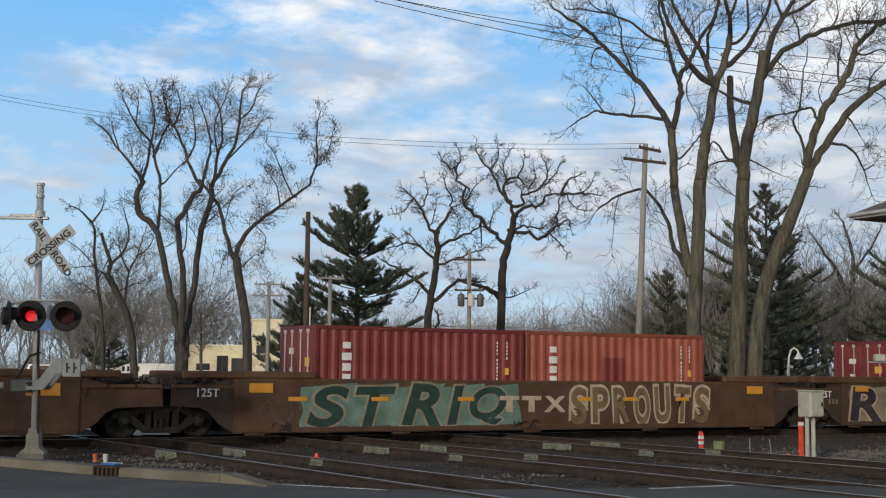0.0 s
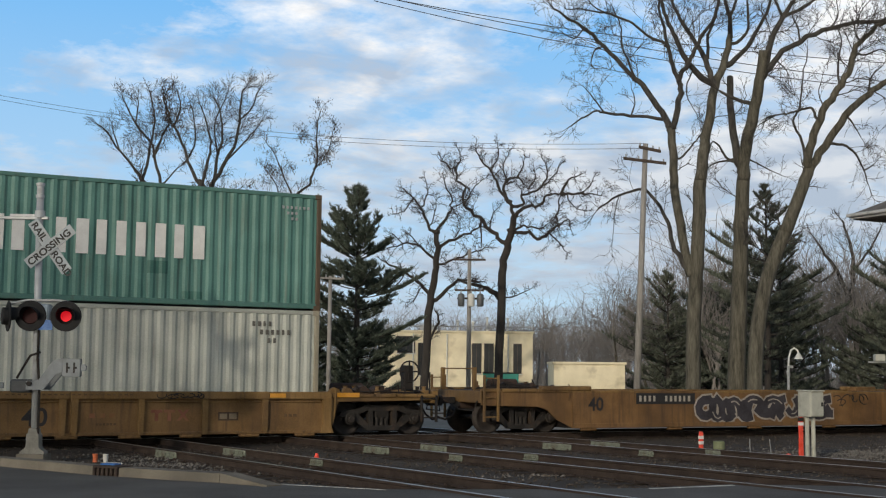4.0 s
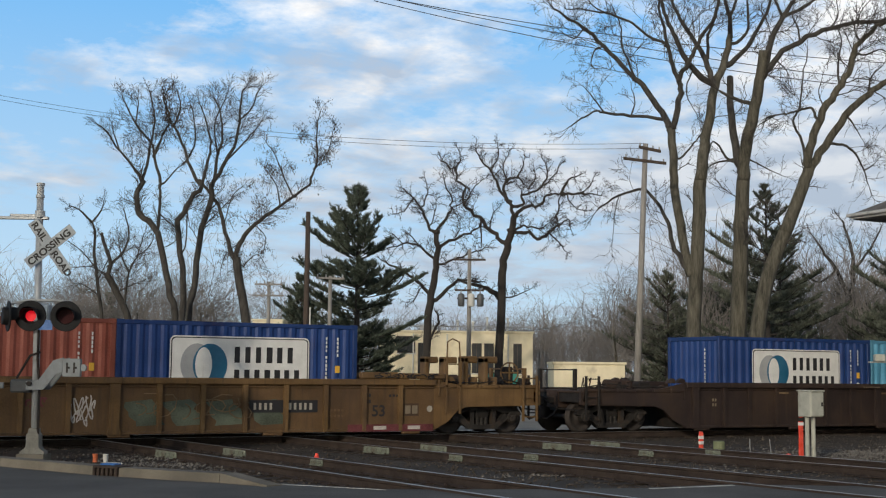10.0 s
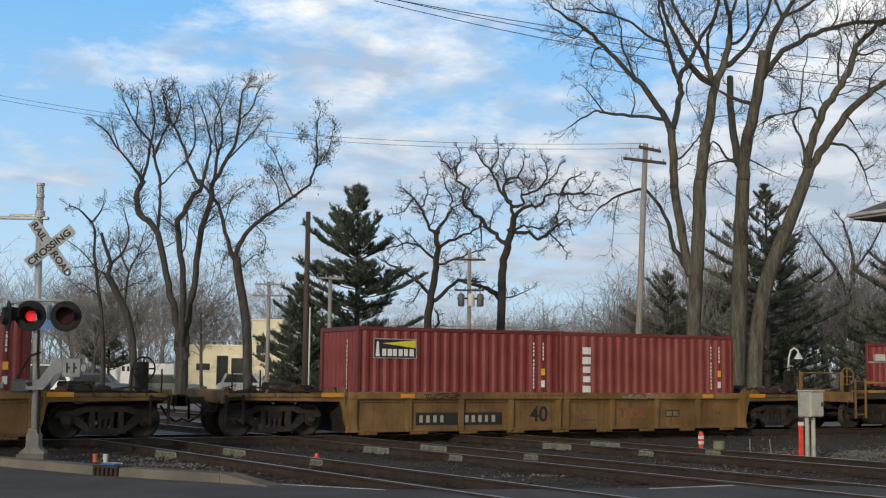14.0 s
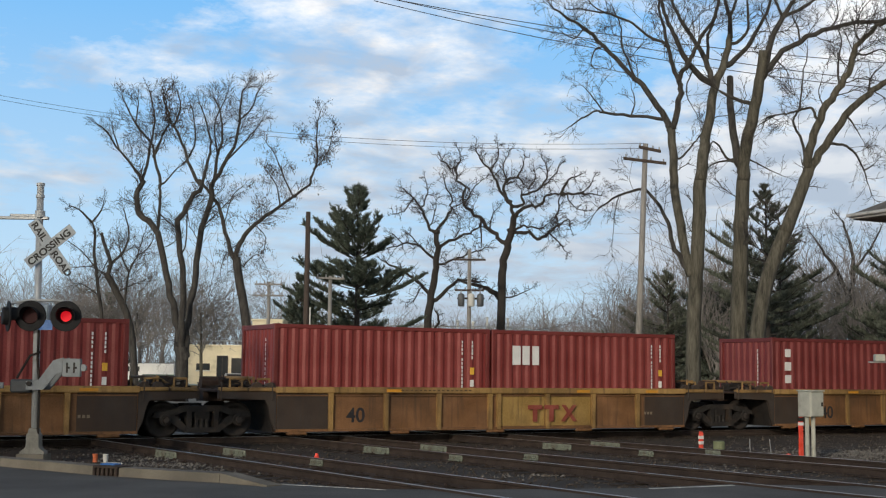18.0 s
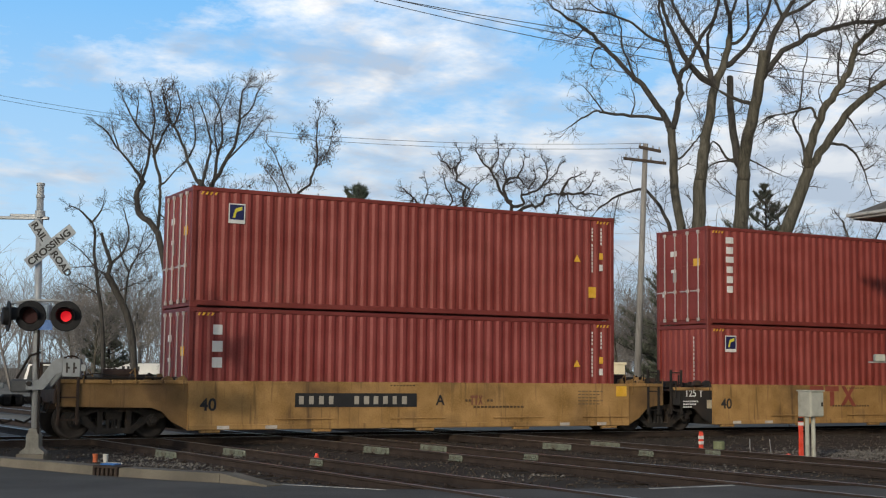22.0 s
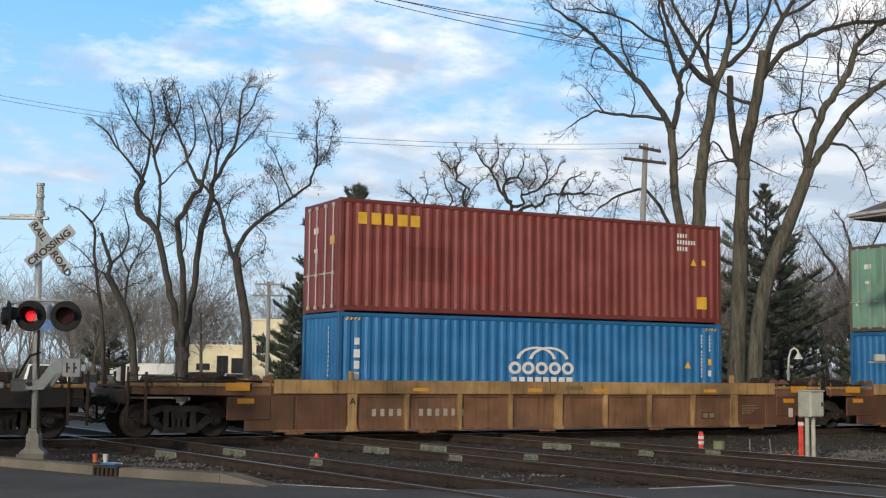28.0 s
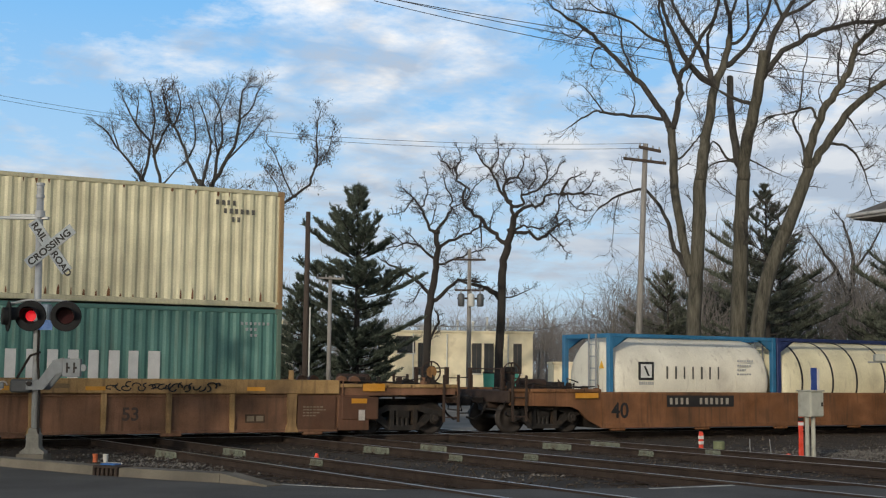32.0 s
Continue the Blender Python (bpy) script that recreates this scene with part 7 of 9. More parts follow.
part("gutter", Mesh().box(-0.12, 14.1, 0.03, 0.13, E0 + 0.06, E0 + 0.15, 0.02).box(-0.13, -0.03, -10.0, 0.13, E0 + 0.06, E0 + 0.15, 0.02), eave_grey, st)
CLOUD = bpy.data.materials.new("cloud_layer")
CLOUD.use_nodes = True
cloud_mesh = Mesh()
steps = 40
for k in range(steps + 1):
    a = YAW + radians(-75 + 150 * k / steps)
    for z in (-60, 1500):
        cloud_mesh.v.append((2600 * math.sin(a), 2600 * math.cos(a), z))
for k in range(steps):
    cloud_mesh.f.append((2 * k, 2 * k + 2, 2 * k + 3, 2 * k + 1))
clouds = part("cloud_backdrop", cloud_mesh, CLOUD)
tagged(clouds, "broken white cloud drifting over pale blue sky", "sky", kind="structure")
nt = CLOUD.node_tree
for nd in list(nt.nodes):
    nt.nodes.remove(nd)
outp = nt.nodes.new("ShaderNodeOutputMaterial")
em = nt.nodes.new("ShaderNodeEmission")
tc = nt.nodes.new("ShaderNodeTexCoord")
sep = nt.nodes.new("ShaderNodeSeparateXYZ")
nt.links.new(tc.outputs["Object"], sep.inputs[0])


def node_math(op, a, b=None, c=None):
    n = nt.nodes.new("ShaderNodeMath")
    n.operation = op
    for i, v in enumerate((a, b, c)):
        if v is None:
            continue
        if isinstance(v, (int, float)):
            n.inputs[i].default_value = v
        else:
            nt.links.new(v, n.inputs[i])
    return n.outputs[0]


# overhead layer on an upright wall, flattened by sight-line height to fit the camera's view
height = node_math("MAXIMUM", node_math("ADD", sep.outputs["Z"], 420.0), 20.0)
ux = node_math("DIVIDE", sep.outputs["X"], height)
uy = node_math("DIVIDE", sep.outputs["Y"], height)
comb = nt.nodes.new("ShaderNodeCombineXYZ")
nt.links.new(ux, comb.inputs[0])
nt.links.new(uy, comb.inputs[1])
n1 = nt.nodes.new("ShaderNodeTexNoise")
n1.inputs["Scale"].default_value, n1.inputs["Detail"].default_value, n1.inputs["Roughness"].default_value = 1.7, 12, 0.66
nt.links.new(comb.outputs[0], n1.inputs["Vector"])
n2 = nt.nodes.new("ShaderNodeTexNoise")
n2.inputs["Scale"].default_value, n2.inputs["Detail"].default_value, n2.inputs["Distortion"].default_value = 5.0, 9, 0.35
nt.links.new(comb.outputs[0], n2.inputs["Vector"])
cover = nt.nodes.new("ShaderNodeMapRange")
cover.inputs["From Min"].default_value, cover.inputs["From Max"].default_value = 0.4, 0.585
# more cloud towards the right-hand end of the layer
side = node_math("ADD", node_math("MULTIPLY", sep.outputs["X"], RIGHT.x / 2600), node_math("MULTIPLY", sep.outputs["Y"], RIGHT.y / 2600))
n3 = nt.nodes.new("ShaderNodeTexNoise")
n3.inputs["Scale"].default_value, n3.inputs["Detail"].default_value, n3.inputs["Distortion"].default_value = 9.0, 6, 0.6
nt.links.new(comb.outputs[0], n3.inputs["Vector"])
puffs = node_math("MULTIPLY_ADD", n3.outputs["Fac"], 0.2, node_math("ADD", n1.outputs["Fac"], -0.1))
nt.links.new(node_math("MULTIPLY_ADD", side, 0.32, puffs), cover.inputs["Value"])
shade = nt.nodes.new("ShaderNodeValToRGB")
shade.color_ramp.elements[0].position, shade.color_ramp.elements[1].position = 0.4, 0.6
shade.color_ramp.elements[0].color, shade.color_ramp.elements[1].color = (0.46, 0.55, 0.68, 1), (0.98, 0.98, 0.98, 1)
nt.links.new(n2.outputs["Fac"], shade.inputs[0])
blue = nt.nodes.new("ShaderNodeValToRGB")
blue.color_ramp.elements[0].position, blue.color_ramp.elements[1].position = 0.02, 0.75
blue.color_ramp.elements[0].color, blue.color_ramp.elements[1].color = (0.57, 0.74, 0.85, 1), (0.19, 0.49, 0.88, 1)
nt.links.new(node_math("DIVIDE", sep.outputs["Z"], 1000.0), blue.inputs[0])
# cloud low over the horizon is greyer
low = nt.nodes.new("ShaderNodeMapRange")
low.inputs["From Min"].default_value, low.inputs["From Max"].default_value = 120.0, 740.0
low.inputs["To Min"].default_value, low.inputs["To Max"].default_value = 0.95, 0.0
nt.links.new(sep.outputs["Z"], low.inputs["Value"])
grey = nt.nodes.new("ShaderNodeMix")
grey.data_type = "RGBA"
grey.inputs[7].default_value = (0.42, 0.5, 0.6, 1)
nt.links.new(low.outputs[0], grey.inputs[0])
nt.links.new(shade.outputs[0], grey.inputs[6])
both = nt.nodes.new("ShaderNodeMix")
both.data_type = "RGBA"
nt.links.new(cover.outputs[0], both.inputs[0])
nt.links.new(blue.outputs[0], both.inputs[6])
nt.links.new(grey.outputs[2], both.inputs[7])
nt.links.new(both.outputs[2], em.inputs["Color"])
em.inputs["Strength"].default_value = 1.1
nt.links.new(em.outputs[0], outp.inputs["Surface"])


# ---- trees ----
BARK = material("grey_brown_bark", (0.09, 0.083, 0.063), 0.95, 0, 0.42, 2.2, 0.9, 9, stretch=(3, 3, 0.4))
# BARK darkened: the backlit look of thin limbs is put into the colour
BARK_LIMB = material("backlit_dark_bark", (0.054, 0.05, 0.045), 0.95, 0, 0.35, 2.2, 0.7, 9, stretch=(3, 3, 0.6))
BARK_DARK = material("dark_oak_bark", (0.038, 0.033, 0.029), 0.95, 0, 0.3, 1.5, 0.9, 9, stretch=(3, 3, 0.8))
TWIG = material("fine_twigs", (0.062, 0.055, 0.05), 0.95, 0, 0.2, 2, 0, 10)
SEED = material("withered_seeds", (0.13, 0.1, 0.075), 0.95, 0, 0.2, 2, 0, 10)
TWIG_DARK = material("dark_twigs", (0.04, 0.033, 0.029), 0.95, 0, 0.2, 2, 0, 10)
NEEDLE_PALE = material("pale_evergreen_needles", (0.105, 0.118, 0.088), 0.85, 0, 0.3, 1.5, 0, 10, island=0.35)
NEEDLE = material("pine_needles", (0.08, 0.1, 0.075), 0.8, 0, 0.3, 1.5, 0, 10, island=0.35)


def smooth_path(pts, per=3):
    out = []
    for i in range(len(pts) - 1):
        p0, p1, p2, p3 = pts[max(i - 1, 0)], pts[i], pts[i + 1], pts[min(i + 2, len(pts) - 1)]
        for k in range(per):
            t = k / per
            out.append(0.5 * ((2 * p1) + (p2 - p0) * t + (2 * p0 - 5 * p1 + 4 * p2 - p3) * t * t + (3 * p1 - p0 - 3 * p2 + p3) * t ** 3))
    out.append(pts[-1])
    return out


def rod(m, pts, r0, r1):
    """A thin three-sided branch."""
    o, n = len(m.v), len(pts)
    d = (pts[-1] - pts[0])
    a = d.cross(Vector((0.3, 0.8, 0.5)))
    if a.length < 1e-6:
        a = Vector((1, 0, 0))
    a.normalize()
    b = d.cross(a).normalized()
    for i, p in enumerate(pts):
        r = r0 + (r1 - r0) * i / (n - 1)
        e, g = a * r, b * (r * 0.866)
        h = a * (r * 0.5)
        m.v += [(p + e)[:], (p - h + g)[:], (p - h - g)[:]]
    for i in range(n - 1):
        q = o + 3 * i
        m.f += [(q, q + 1, q + 4, q + 3), (q + 1, q + 2, q + 5, q + 4), (q + 2, q, q + 3, q + 5)]


def sprout(m, r, p, d, length, rad, level, wild, rise):
    n = 4 if level > 1 else (3 if level else 2)
    pts = [p]
    step = length / n
    for i in range(n):
        d = (d + Vector((r.gauss(0, wild), r.gauss(0, wild), r.gauss(0, wild) + rise))).normalized()
        pts.append(pts[-1] + d * step)
    rod(m, pts, rad, rad * 0.45)
    if level == 0:
        if hasattr(m, "tips"):
            m.tips.append(pts[-1])
        return
    count = (0, 2, 4, 5)[level]
    for k in range(count):
        t = 0.25 + 0.75 * (k + r.random()) / count
        i = min(n - 1, int(t * n))
        q = pts[i].lerp(pts[i + 1], min(1, t * n - i))
        axis = (pts[i + 1] - pts[i]).normalized()
        side = axis.orthogonal()
        side.rotate(Matrix.Rotation(r.uniform(0, math.tau), 3, axis))
        away = (axis * r.uniform(0.8, 1.2) + side * r.uniform(0.5, 0.9)).normalized()
        sprout(m, r, q, away, length * r.uniform(0.42, 0.7), max(0.0085, rad * 0.55), level - 1, wild, rise)


class bare_tree:
    """A leafless tree: limbs, traced to fit the camera's view, are given as metres to the side of the trunk and
    heights.
    """

    def __init__(self, label, right, ahead, fine=0.8, spread=0.6, seed=1, crooked=0.3, tip=0.9, girth=0.92, keys=False, trunk_bark=BARK):
        self.tip, self.girth, self.keys, self.trunk_bark = tip, girth, keys, trunk_bark
        self.r = random.Random(seed)
        self.fine, self.spread, self.crooked, self.dark = fine, spread, crooked, crooked > 0.9
        self.ob = thing("tree", label, "tree", Matrix.Translation(spot(right, ahead, 0)), "bare trees behind the tracks")
        self.paths, self.right, self.ahead = [], right, ahead

    def limb(self, r0, r1, *xz):
        pts2 = [(xz[i], xz[i + 1]) for i in range(0, len(xz), 2)]
        depth, gap, root = 0.0, 9.0, None
        if self.paths:
            near = []
            for path, _, _ in self.paths:
                for p in path:
                    k = 1 + p.dot(FORE) / self.ahead
                    near.append((math.hypot((p.dot(RIGHT) + self.right) / k - self.right - pts2[0][0], EYE[2] + (p.z - EYE[2]) / k - pts2[0][1]), p))
            gap, root = min(near, key=lambda q: q[0])
            depth = root.dot(FORE)
        lean = self.r.uniform(-0.7, 0.7) if self.paths else 0.0
        pts = []
        run = 0.0
        for i, (x, z) in enumerate(pts2):
            if i:
                run += math.hypot(x - pts2[i - 1][0], z - pts2[i - 1][1])
            out = depth + lean * run * 0.5
            # scaled about the eye so the point keeps its place in the view
            grow = 1 + out / self.ahead
            v = RIGHT * ((self.right + x) * grow - self.right) + FORE * out
            pts.append(Vector((v.x, v.y, EYE[2] + (z - EYE[2]) * grow if i or self.paths else z)))
        if root is not None and 0.02 < gap < 0.9:
            pts.insert(0, root.copy())
        path = smooth_path(pts, 4)
        wob = self.crooked * (0.10 if self.paths else 0.025) * min(1.5, run * 0.15)
        for i in range(1, len(path) - 1):
            path[i] = path[i] + Vector((self.r.gauss(0, wob), self.r.gauss(0, wob), self.r.gauss(0, wob)))
        r0, r1 = r0 * self.girth, r1 * self.girth
        radii = [r0 + (r1 - r0) * i / (len(path) - 1) for i in range(len(path))]
        if not self.paths:
            radii[0] *= 1.25
        name = "limb" if self.paths else "trunk"
        part(name, Mesh().tube(path, radii, 9, name == "limb"), BARK_DARK if self.dark else self.trunk_bark if r0 > 0.2 else BARK_LIMB, self.ob, smooth=True)
        self.paths.append((path, r0, r1))

    def grow(self):
        m, r = Mesh(), self.r
        m.tips = []
        for k, (path, r0, r1) in enumerate(self.paths):
            length = sum((b - a).length for a, b in zip(path, path[1:]))
            if k == 0 and length > 5:
                n, lo = 4, 0.6
            else:
                lo = 0.6 if r0 > 0.2 and r1 > 0.09 else 0.42 if r0 > 0.12 else 0.35
                n = int(length * self.fine * 1.35) + 2
                if r1 > 0.07:
                    lo, n = max(lo, 0.55), max(2, int(length * self.fine * 0.35))
            for j in range(n):
                t = lo + (1 - lo) * (j + r.random()) / n
                i = min(len(path) - 2, int(t * (len(path) - 1)))
                p = path[i].lerp(path[i + 1], r.random())
                axis = (path[i + 1] - path[i]).normalized()
                side = axis.orthogonal()
                side.rotate(Matrix.Rotation(r.uniform(0, math.tau), 3, axis))
                d = (axis * (1.1 - self.spread * 0.7) + side * self.spread * r.uniform(0.7, 1.3) + Vector((0, 0, 0.2))).normalized()
                ln = r.uniform(0.5, 1.0) * (1.0 + 0.17 * min(length, 9)) * (1.15 - 0.6 * t) * (0.45 + 0.6 * self.tip)
                rad = min(0.034, max(0.024 if self.dark else 0.012, (r0 + (r1 - r0) * t) * 0.24))
                sprout(m, r, p, d, ln, rad, 2 if ln < 1.0 else 3, 0.10 + 0.16 * self.crooked, 0.03)
            for _ in range(2 if r1 < 0.06 else 0):
                d = ((path[-1] - path[-2]).normalized() + Vector((r.gauss(0, 0.2), r.gauss(0, 0.2), r.gauss(0, 0.2)))).normalized()
                sprout(m, r, path[-1], d, self.tip, r1 * 0.6, 2, 0.13, 0.03)
        ob = part("crown", m, TWIG_DARK if self.dark else TWIG, self.ob)
        tagged(ob, "thin leafless twigs", kind="stuff")
        if self.keys:
            # withered seed clusters hang from the twig ends
            hang = Mesh()
            for p in m.tips[::2]:
                for _ in range(2):
                    q = p + Vector((r.gauss(0, 0.1), r.gauss(0, 0.1), -r.uniform(0.02, 0.2)))
                    h, w = r.uniform(0.08, 0.18), r.uniform(0.018, 0.035)
                    hang.poly([(q.x, q.y, q.z), (q.x + w, q.y, q.z - h * 0.5), (q.x, q.y + w, q.z - h * 0.6), (q.x - w, q.y - w, q.z - h * 0.5), (q.x + w * 0.5, q.y, q.z - h)], [(0, 1, 2), (0, 2, 3), (0, 3, 1), (4, 2, 1), (4, 3, 2), (4, 1, 3)])
            tagged(part("seed_fringe", hang, SEED, self.ob), "withered brown seed clusters", kind="stuff")


def pine(label, right, ahead, height, width, seed, low=0.06, gaps=0.25, needle=NEEDLE, slim=0.6, full=1.0):
    """An evergreen: a trunk, layers of boughs with upturned ends, and tufts of needles on their side shoots."""
    r = random.Random(seed)
    ob = thing("pine_tree", label, "tree", Matrix.Translation(spot(right, ahead, -0.36)), "evergreens behind the tracks")
    part("trunk", Mesh().tube([(0, 0, 0), (0.05, 0, height * 0.5), (0, 0, height)], [height * 0.018, height * 0.011, 0.02], 8), BARK_DARK, ob)
    k0 = ahead / 75
    boughs, needles = Mesh(), Mesh()

    def tuft(c, d, n):
        for _ in range(n):
            e = (d * r.uniform(0.5, 1.3) + Vector((r.gauss(0, 0.55), r.gauss(0, 0.55), r.gauss(0.55, 0.35)))).normalized() * r.uniform(0.18, 0.36) * k0
            s = e.cross(Vector((r.gauss(0, 1), r.gauss(0, 1), r.gauss(0, 1)))).normalized() * 0.03 * k0
            o = len(needles.v)
            needles.v += [(c - s)[:], (c + s)[:], (c + e)[:]]
            needles.f.append((o, o + 1, o + 2))

    z = height * low
    while z < height * 0.99:
        t = z / height
        reach = width * 0.5 * min(1.0, ((1 - t) / slim) ** 0.8) * (0.9 + 0.2 * math.sin(z * 2.7 + seed))
        n = r.choice((7, 8, 9)) if t < 0.85 else 6
        a0 = r.uniform(0, math.tau)
        rise = 0.06 + 0.22 * t + 1.1 * max(0.0, t - 0.6) * 2.0
        for k in range(n):
            if r.random() < gaps * 0.4:
                continue
            a = a0 + k * math.tau / n + r.uniform(-0.3, 0.3)
            ln = max(0.3, reach * (1 + 0.16 * math.cos(a - 2.6 + YAW)) * r.choice((r.uniform(0.45, 0.8), r.uniform(0.75, 1.2))))
            p = Vector((0, 0, z + r.uniform(-0.12, 0.12)))
            pts = [p]
            for i in range(5):
                q = Vector((math.cos(a), math.sin(a), rise - 0.06 + 0.12 * i))
                pts.append(pts[-1] + q.normalized() * ln / 5)
            rod(boughs, pts, 0.04 * k0, 0.012 * k0)
            shoots = max(4, int(ln * 10 * full / k0))
            for i in range(shoots):
                u = 0.25 + 0.75 * (i + r.random()) / shoots
                j = min(4, int(u * 5))
                c = pts[j].lerp(pts[j + 1], u * 5 - j)
                axis = (pts[j + 1] - pts[j]).normalized()
                side = axis.cross(Vector((0, 0, 1))).normalized() * r.choice((-1, 1))
                d = (axis + side * r.uniform(0.4, 1.1) + Vector((0, 0, r.uniform(0.0, 0.35)))).normalized()
                span = min(ln * 0.42, 0.95 * k0) * r.uniform(0.5, 1.0) * (1.15 - 0.5 * u)
                for f in range(max(2, int(span / 0.16 / k0))):
                    tuft(c + d * span * (f + 1) / max(2, int(span / 0.16 / k0)), d, 9)
            tuft(pts[-1], (pts[-1] - pts[-2]).normalized(), 8)
        z += (height * 0.034 + 0.12 * k0) * r.uniform(0.7, 1.45)
    tuft(Vector((0, 0, height)), Vector((0, 0, 1)), 12)
    tagged(part("bough_frame", boughs, BARK_DARK, ob), "dark boughs", kind="stuff")
    tagged(part("needles", needles, needle, ob), "dark green needle tufts", kind="stuff")


tree = bare_tree("tall bare grey-brown tree with several upright limbs", -14.94, 75, fine=2.9, spread=0.6, seed=3, tip=0.65, girth=0.78, trunk_bark=BARK_LIMB)
tree.limb(0.491, 0.458, -0.03, -0.34, -0.05, 2.22, -0.07, 2.87)
tree.limb(0.295, 0.196, -0.22, 2.44, -0.48, 4.40, -0.97, 6.45, -1.69, 9.48, -2.74, 10.56, -2.98, 11.62, -2.61, 12.56)
tree.limb(0.141, 0.092, -1.69, 9.64, -1.59, 11.64, -1.69, 12.19)
tree.limb(0.295, 0.164, -0.06, 2.44, -0.12, 4.40, -0.09, 6.76, -0.54, 9.82, -0.05, 11.05, 0.83, 12.30)
tree.limb(0.295, 0.196, 0.14, 2.45, 0.21, 4.40, 0.54, 6.47, 0.76, 9.21, 1.35, 11.37, 1.42, 12.44)
tree.limb(0.141, 0.041, -2.68, 12.56, -3.23, 13.35, -4.06, 14.31, -4.89, 15.44, -5.49, 15.92)
tree.limb(0.070, 0.023, -4.06, 14.31, -4.42, 15.28, -4.52, 15.76)
tree.limb(0.141, 0.037, -2.68, 12.56, -2.38, 13.70, -2.25, 14.84, -2.06, 15.95, -2.27, 17.26, -2.43, 17.92)
tree.limb(0.141, 0.037, -1.62, 12.50, -1.91, 13.53, -2.18, 14.67, -3.19, 15.93, -3.86, 17.24, -4.05, 17.62)
tree.limb(0.070, 0.023, -3.19, 15.93, -3.06, 17.08, -3.17, 17.56)
tree.limb(0.113, 0.032, -2.00, 14.03, -1.57, 15.31, -1.20, 16.12, -1.48, 17.57, -1.26, 18.12)
tree.limb(0.084, 0.027, -1.32, 12.51, -0.72, 13.25, -0.33, 13.53)
tree.limb(0.099, 0.027, -0.07, 13.89, 0.36, 14.87, 0.18, 16.48, -0.04, 17.30)
tree.limb(0.141, 0.034, 0.83, 12.36, 1.12, 13.73, 1.26, 14.88, 0.81, 16.48, 0.49, 17.31)
tree.limb(0.169, 0.034, 1.46, 12.47, 1.68, 14.08, 1.94, 15.18, 1.73, 16.80, 1.29, 17.62)
tree.limb(0.169, 0.037, 1.46, 12.47, 2.15, 13.75, 2.75, 14.89, 2.88, 16.17, 3.07, 17.79, 3.39, 18.42)
tree.limb(0.084, 0.027, 2.88, 16.17, 3.65, 16.99, 3.96, 17.97, 4.29, 18.36)
tree.limb(0.099, 0.027, 2.31, 13.92, 3.24, 14.90, 3.92, 15.71, 4.24, 16.30)
tree.limb(0.099, 0.027, 1.67, 14.21, 1.46, 15.99, 2.05, 17.47, 2.23, 18.21)
tree.limb(0.070, 0.023, -0.54, 9.82, -1.56, 10.57, -1.54, 11.21)
tree.limb(0.070, 0.023, -0.05, 8.74, 0.02, 10.59, 0.14, 11.41)
tree.limb(0.070, 0.023, 0.90, 9.84, 2.09, 11.08, 2.63, 11.62)
tree.limb(0.056, 0.021, -1.49, 8.59, -0.62, 9.06, -0.90, 9.79)
tree.grow()
tree = bare_tree("bare forked tree with a long leaning limb", -11.13, 75, fine=2.6, spread=0.7, seed=5, tip=0.6, girth=0.8, keys=True, trunk_bark=BARK_LIMB)
tree.limb(0.360, 0.295, 0.03, -0.34, -0.19, 4.15, -0.69, 6.93, -0.89, 8.11)
tree.limb(0.197, 0.103, -1.05, 8.07, -1.55, 9.52, -2.02, 11.21, -3.15, 12.59)
tree.limb(0.155, 0.041, -3.14, 12.36, -3.70, 13.39, -4.24, 14.86, -4.74, 15.82, -5.23, 16.76, -5.47, 18.07)
tree.limb(0.084, 0.023, -4.74, 15.82, -4.37, 16.94, -4.67, 18.08)
tree.limb(0.211, 0.080, -0.89, 8.11, -0.58, 9.14, 0.12, 10.04, 1.57, 11.12, 3.29, 12.40)
tree.limb(0.099, 0.030, 3.29, 12.40, 3.45, 13.07, 3.73, 13.84, 3.63, 15.35, 3.87, 16.86)
tree.limb(0.070, 0.023, 3.54, 13.34, 4.31, 14.35, 4.62, 15.69)
tree.limb(0.084, 0.027, 2.38, 11.72, 1.87, 12.65, 1.34, 13.98, 0.66, 14.98)
tree.limb(0.070, 0.023, 1.57, 11.12, 1.38, 12.31, 0.70, 13.31)
tree.limb(0.062, 0.021, -1.66, 9.89, -1.24, 11.62, -0.60, 12.29)
tree.limb(0.056, 0.021, 0.12, 10.04, 0.79, 9.32, 0.65, 8.32)
tree.limb(0.056, 0.021, -0.68, 8.97, -1.48, 8.30, -1.78, 7.31)
tree.limb(0.056, 0.021, -0.48, 7.65, 0.32, 8.32, 0.83, 7.67)
tree.grow()
tree = bare_tree("crooked bare tree with a broken stub", -18.35, 78, girth=0.85, fine=3.6, spread=0.75, seed=7, tip=0.7, trunk_bark=BARK_LIMB)
tree.limb(0.272, 0.238, 0.10, -0.34, -0.43, 4.17, -1.35, 6.27, -1.90, 7.22)
tree.limb(0.190, 0.095, -1.89, 7.15, -1.72, 8.01, -2.17, 9.14, -2.36, 9.79)
tree.limb(0.132, 0.036, -1.81, 7.80, -0.96, 8.67, -0.69, 9.77, -1.04, 11.22)
tree.limb(0.117, 0.029, -0.83, 5.05, -0.61, 7.41, -0.16, 8.37, 0.27, 9.78)
tree.limb(0.088, 0.024, -0.61, 7.41, -1.12, 8.50, -1.29, 9.46)
tree.limb(0.073, 0.024, -0.16, 8.37, 0.60, 9.00, 0.88, 9.96)
tree.limb(0.073, 0.024, -1.93, 7.22, -2.83, 7.69, -3.76, 7.68)
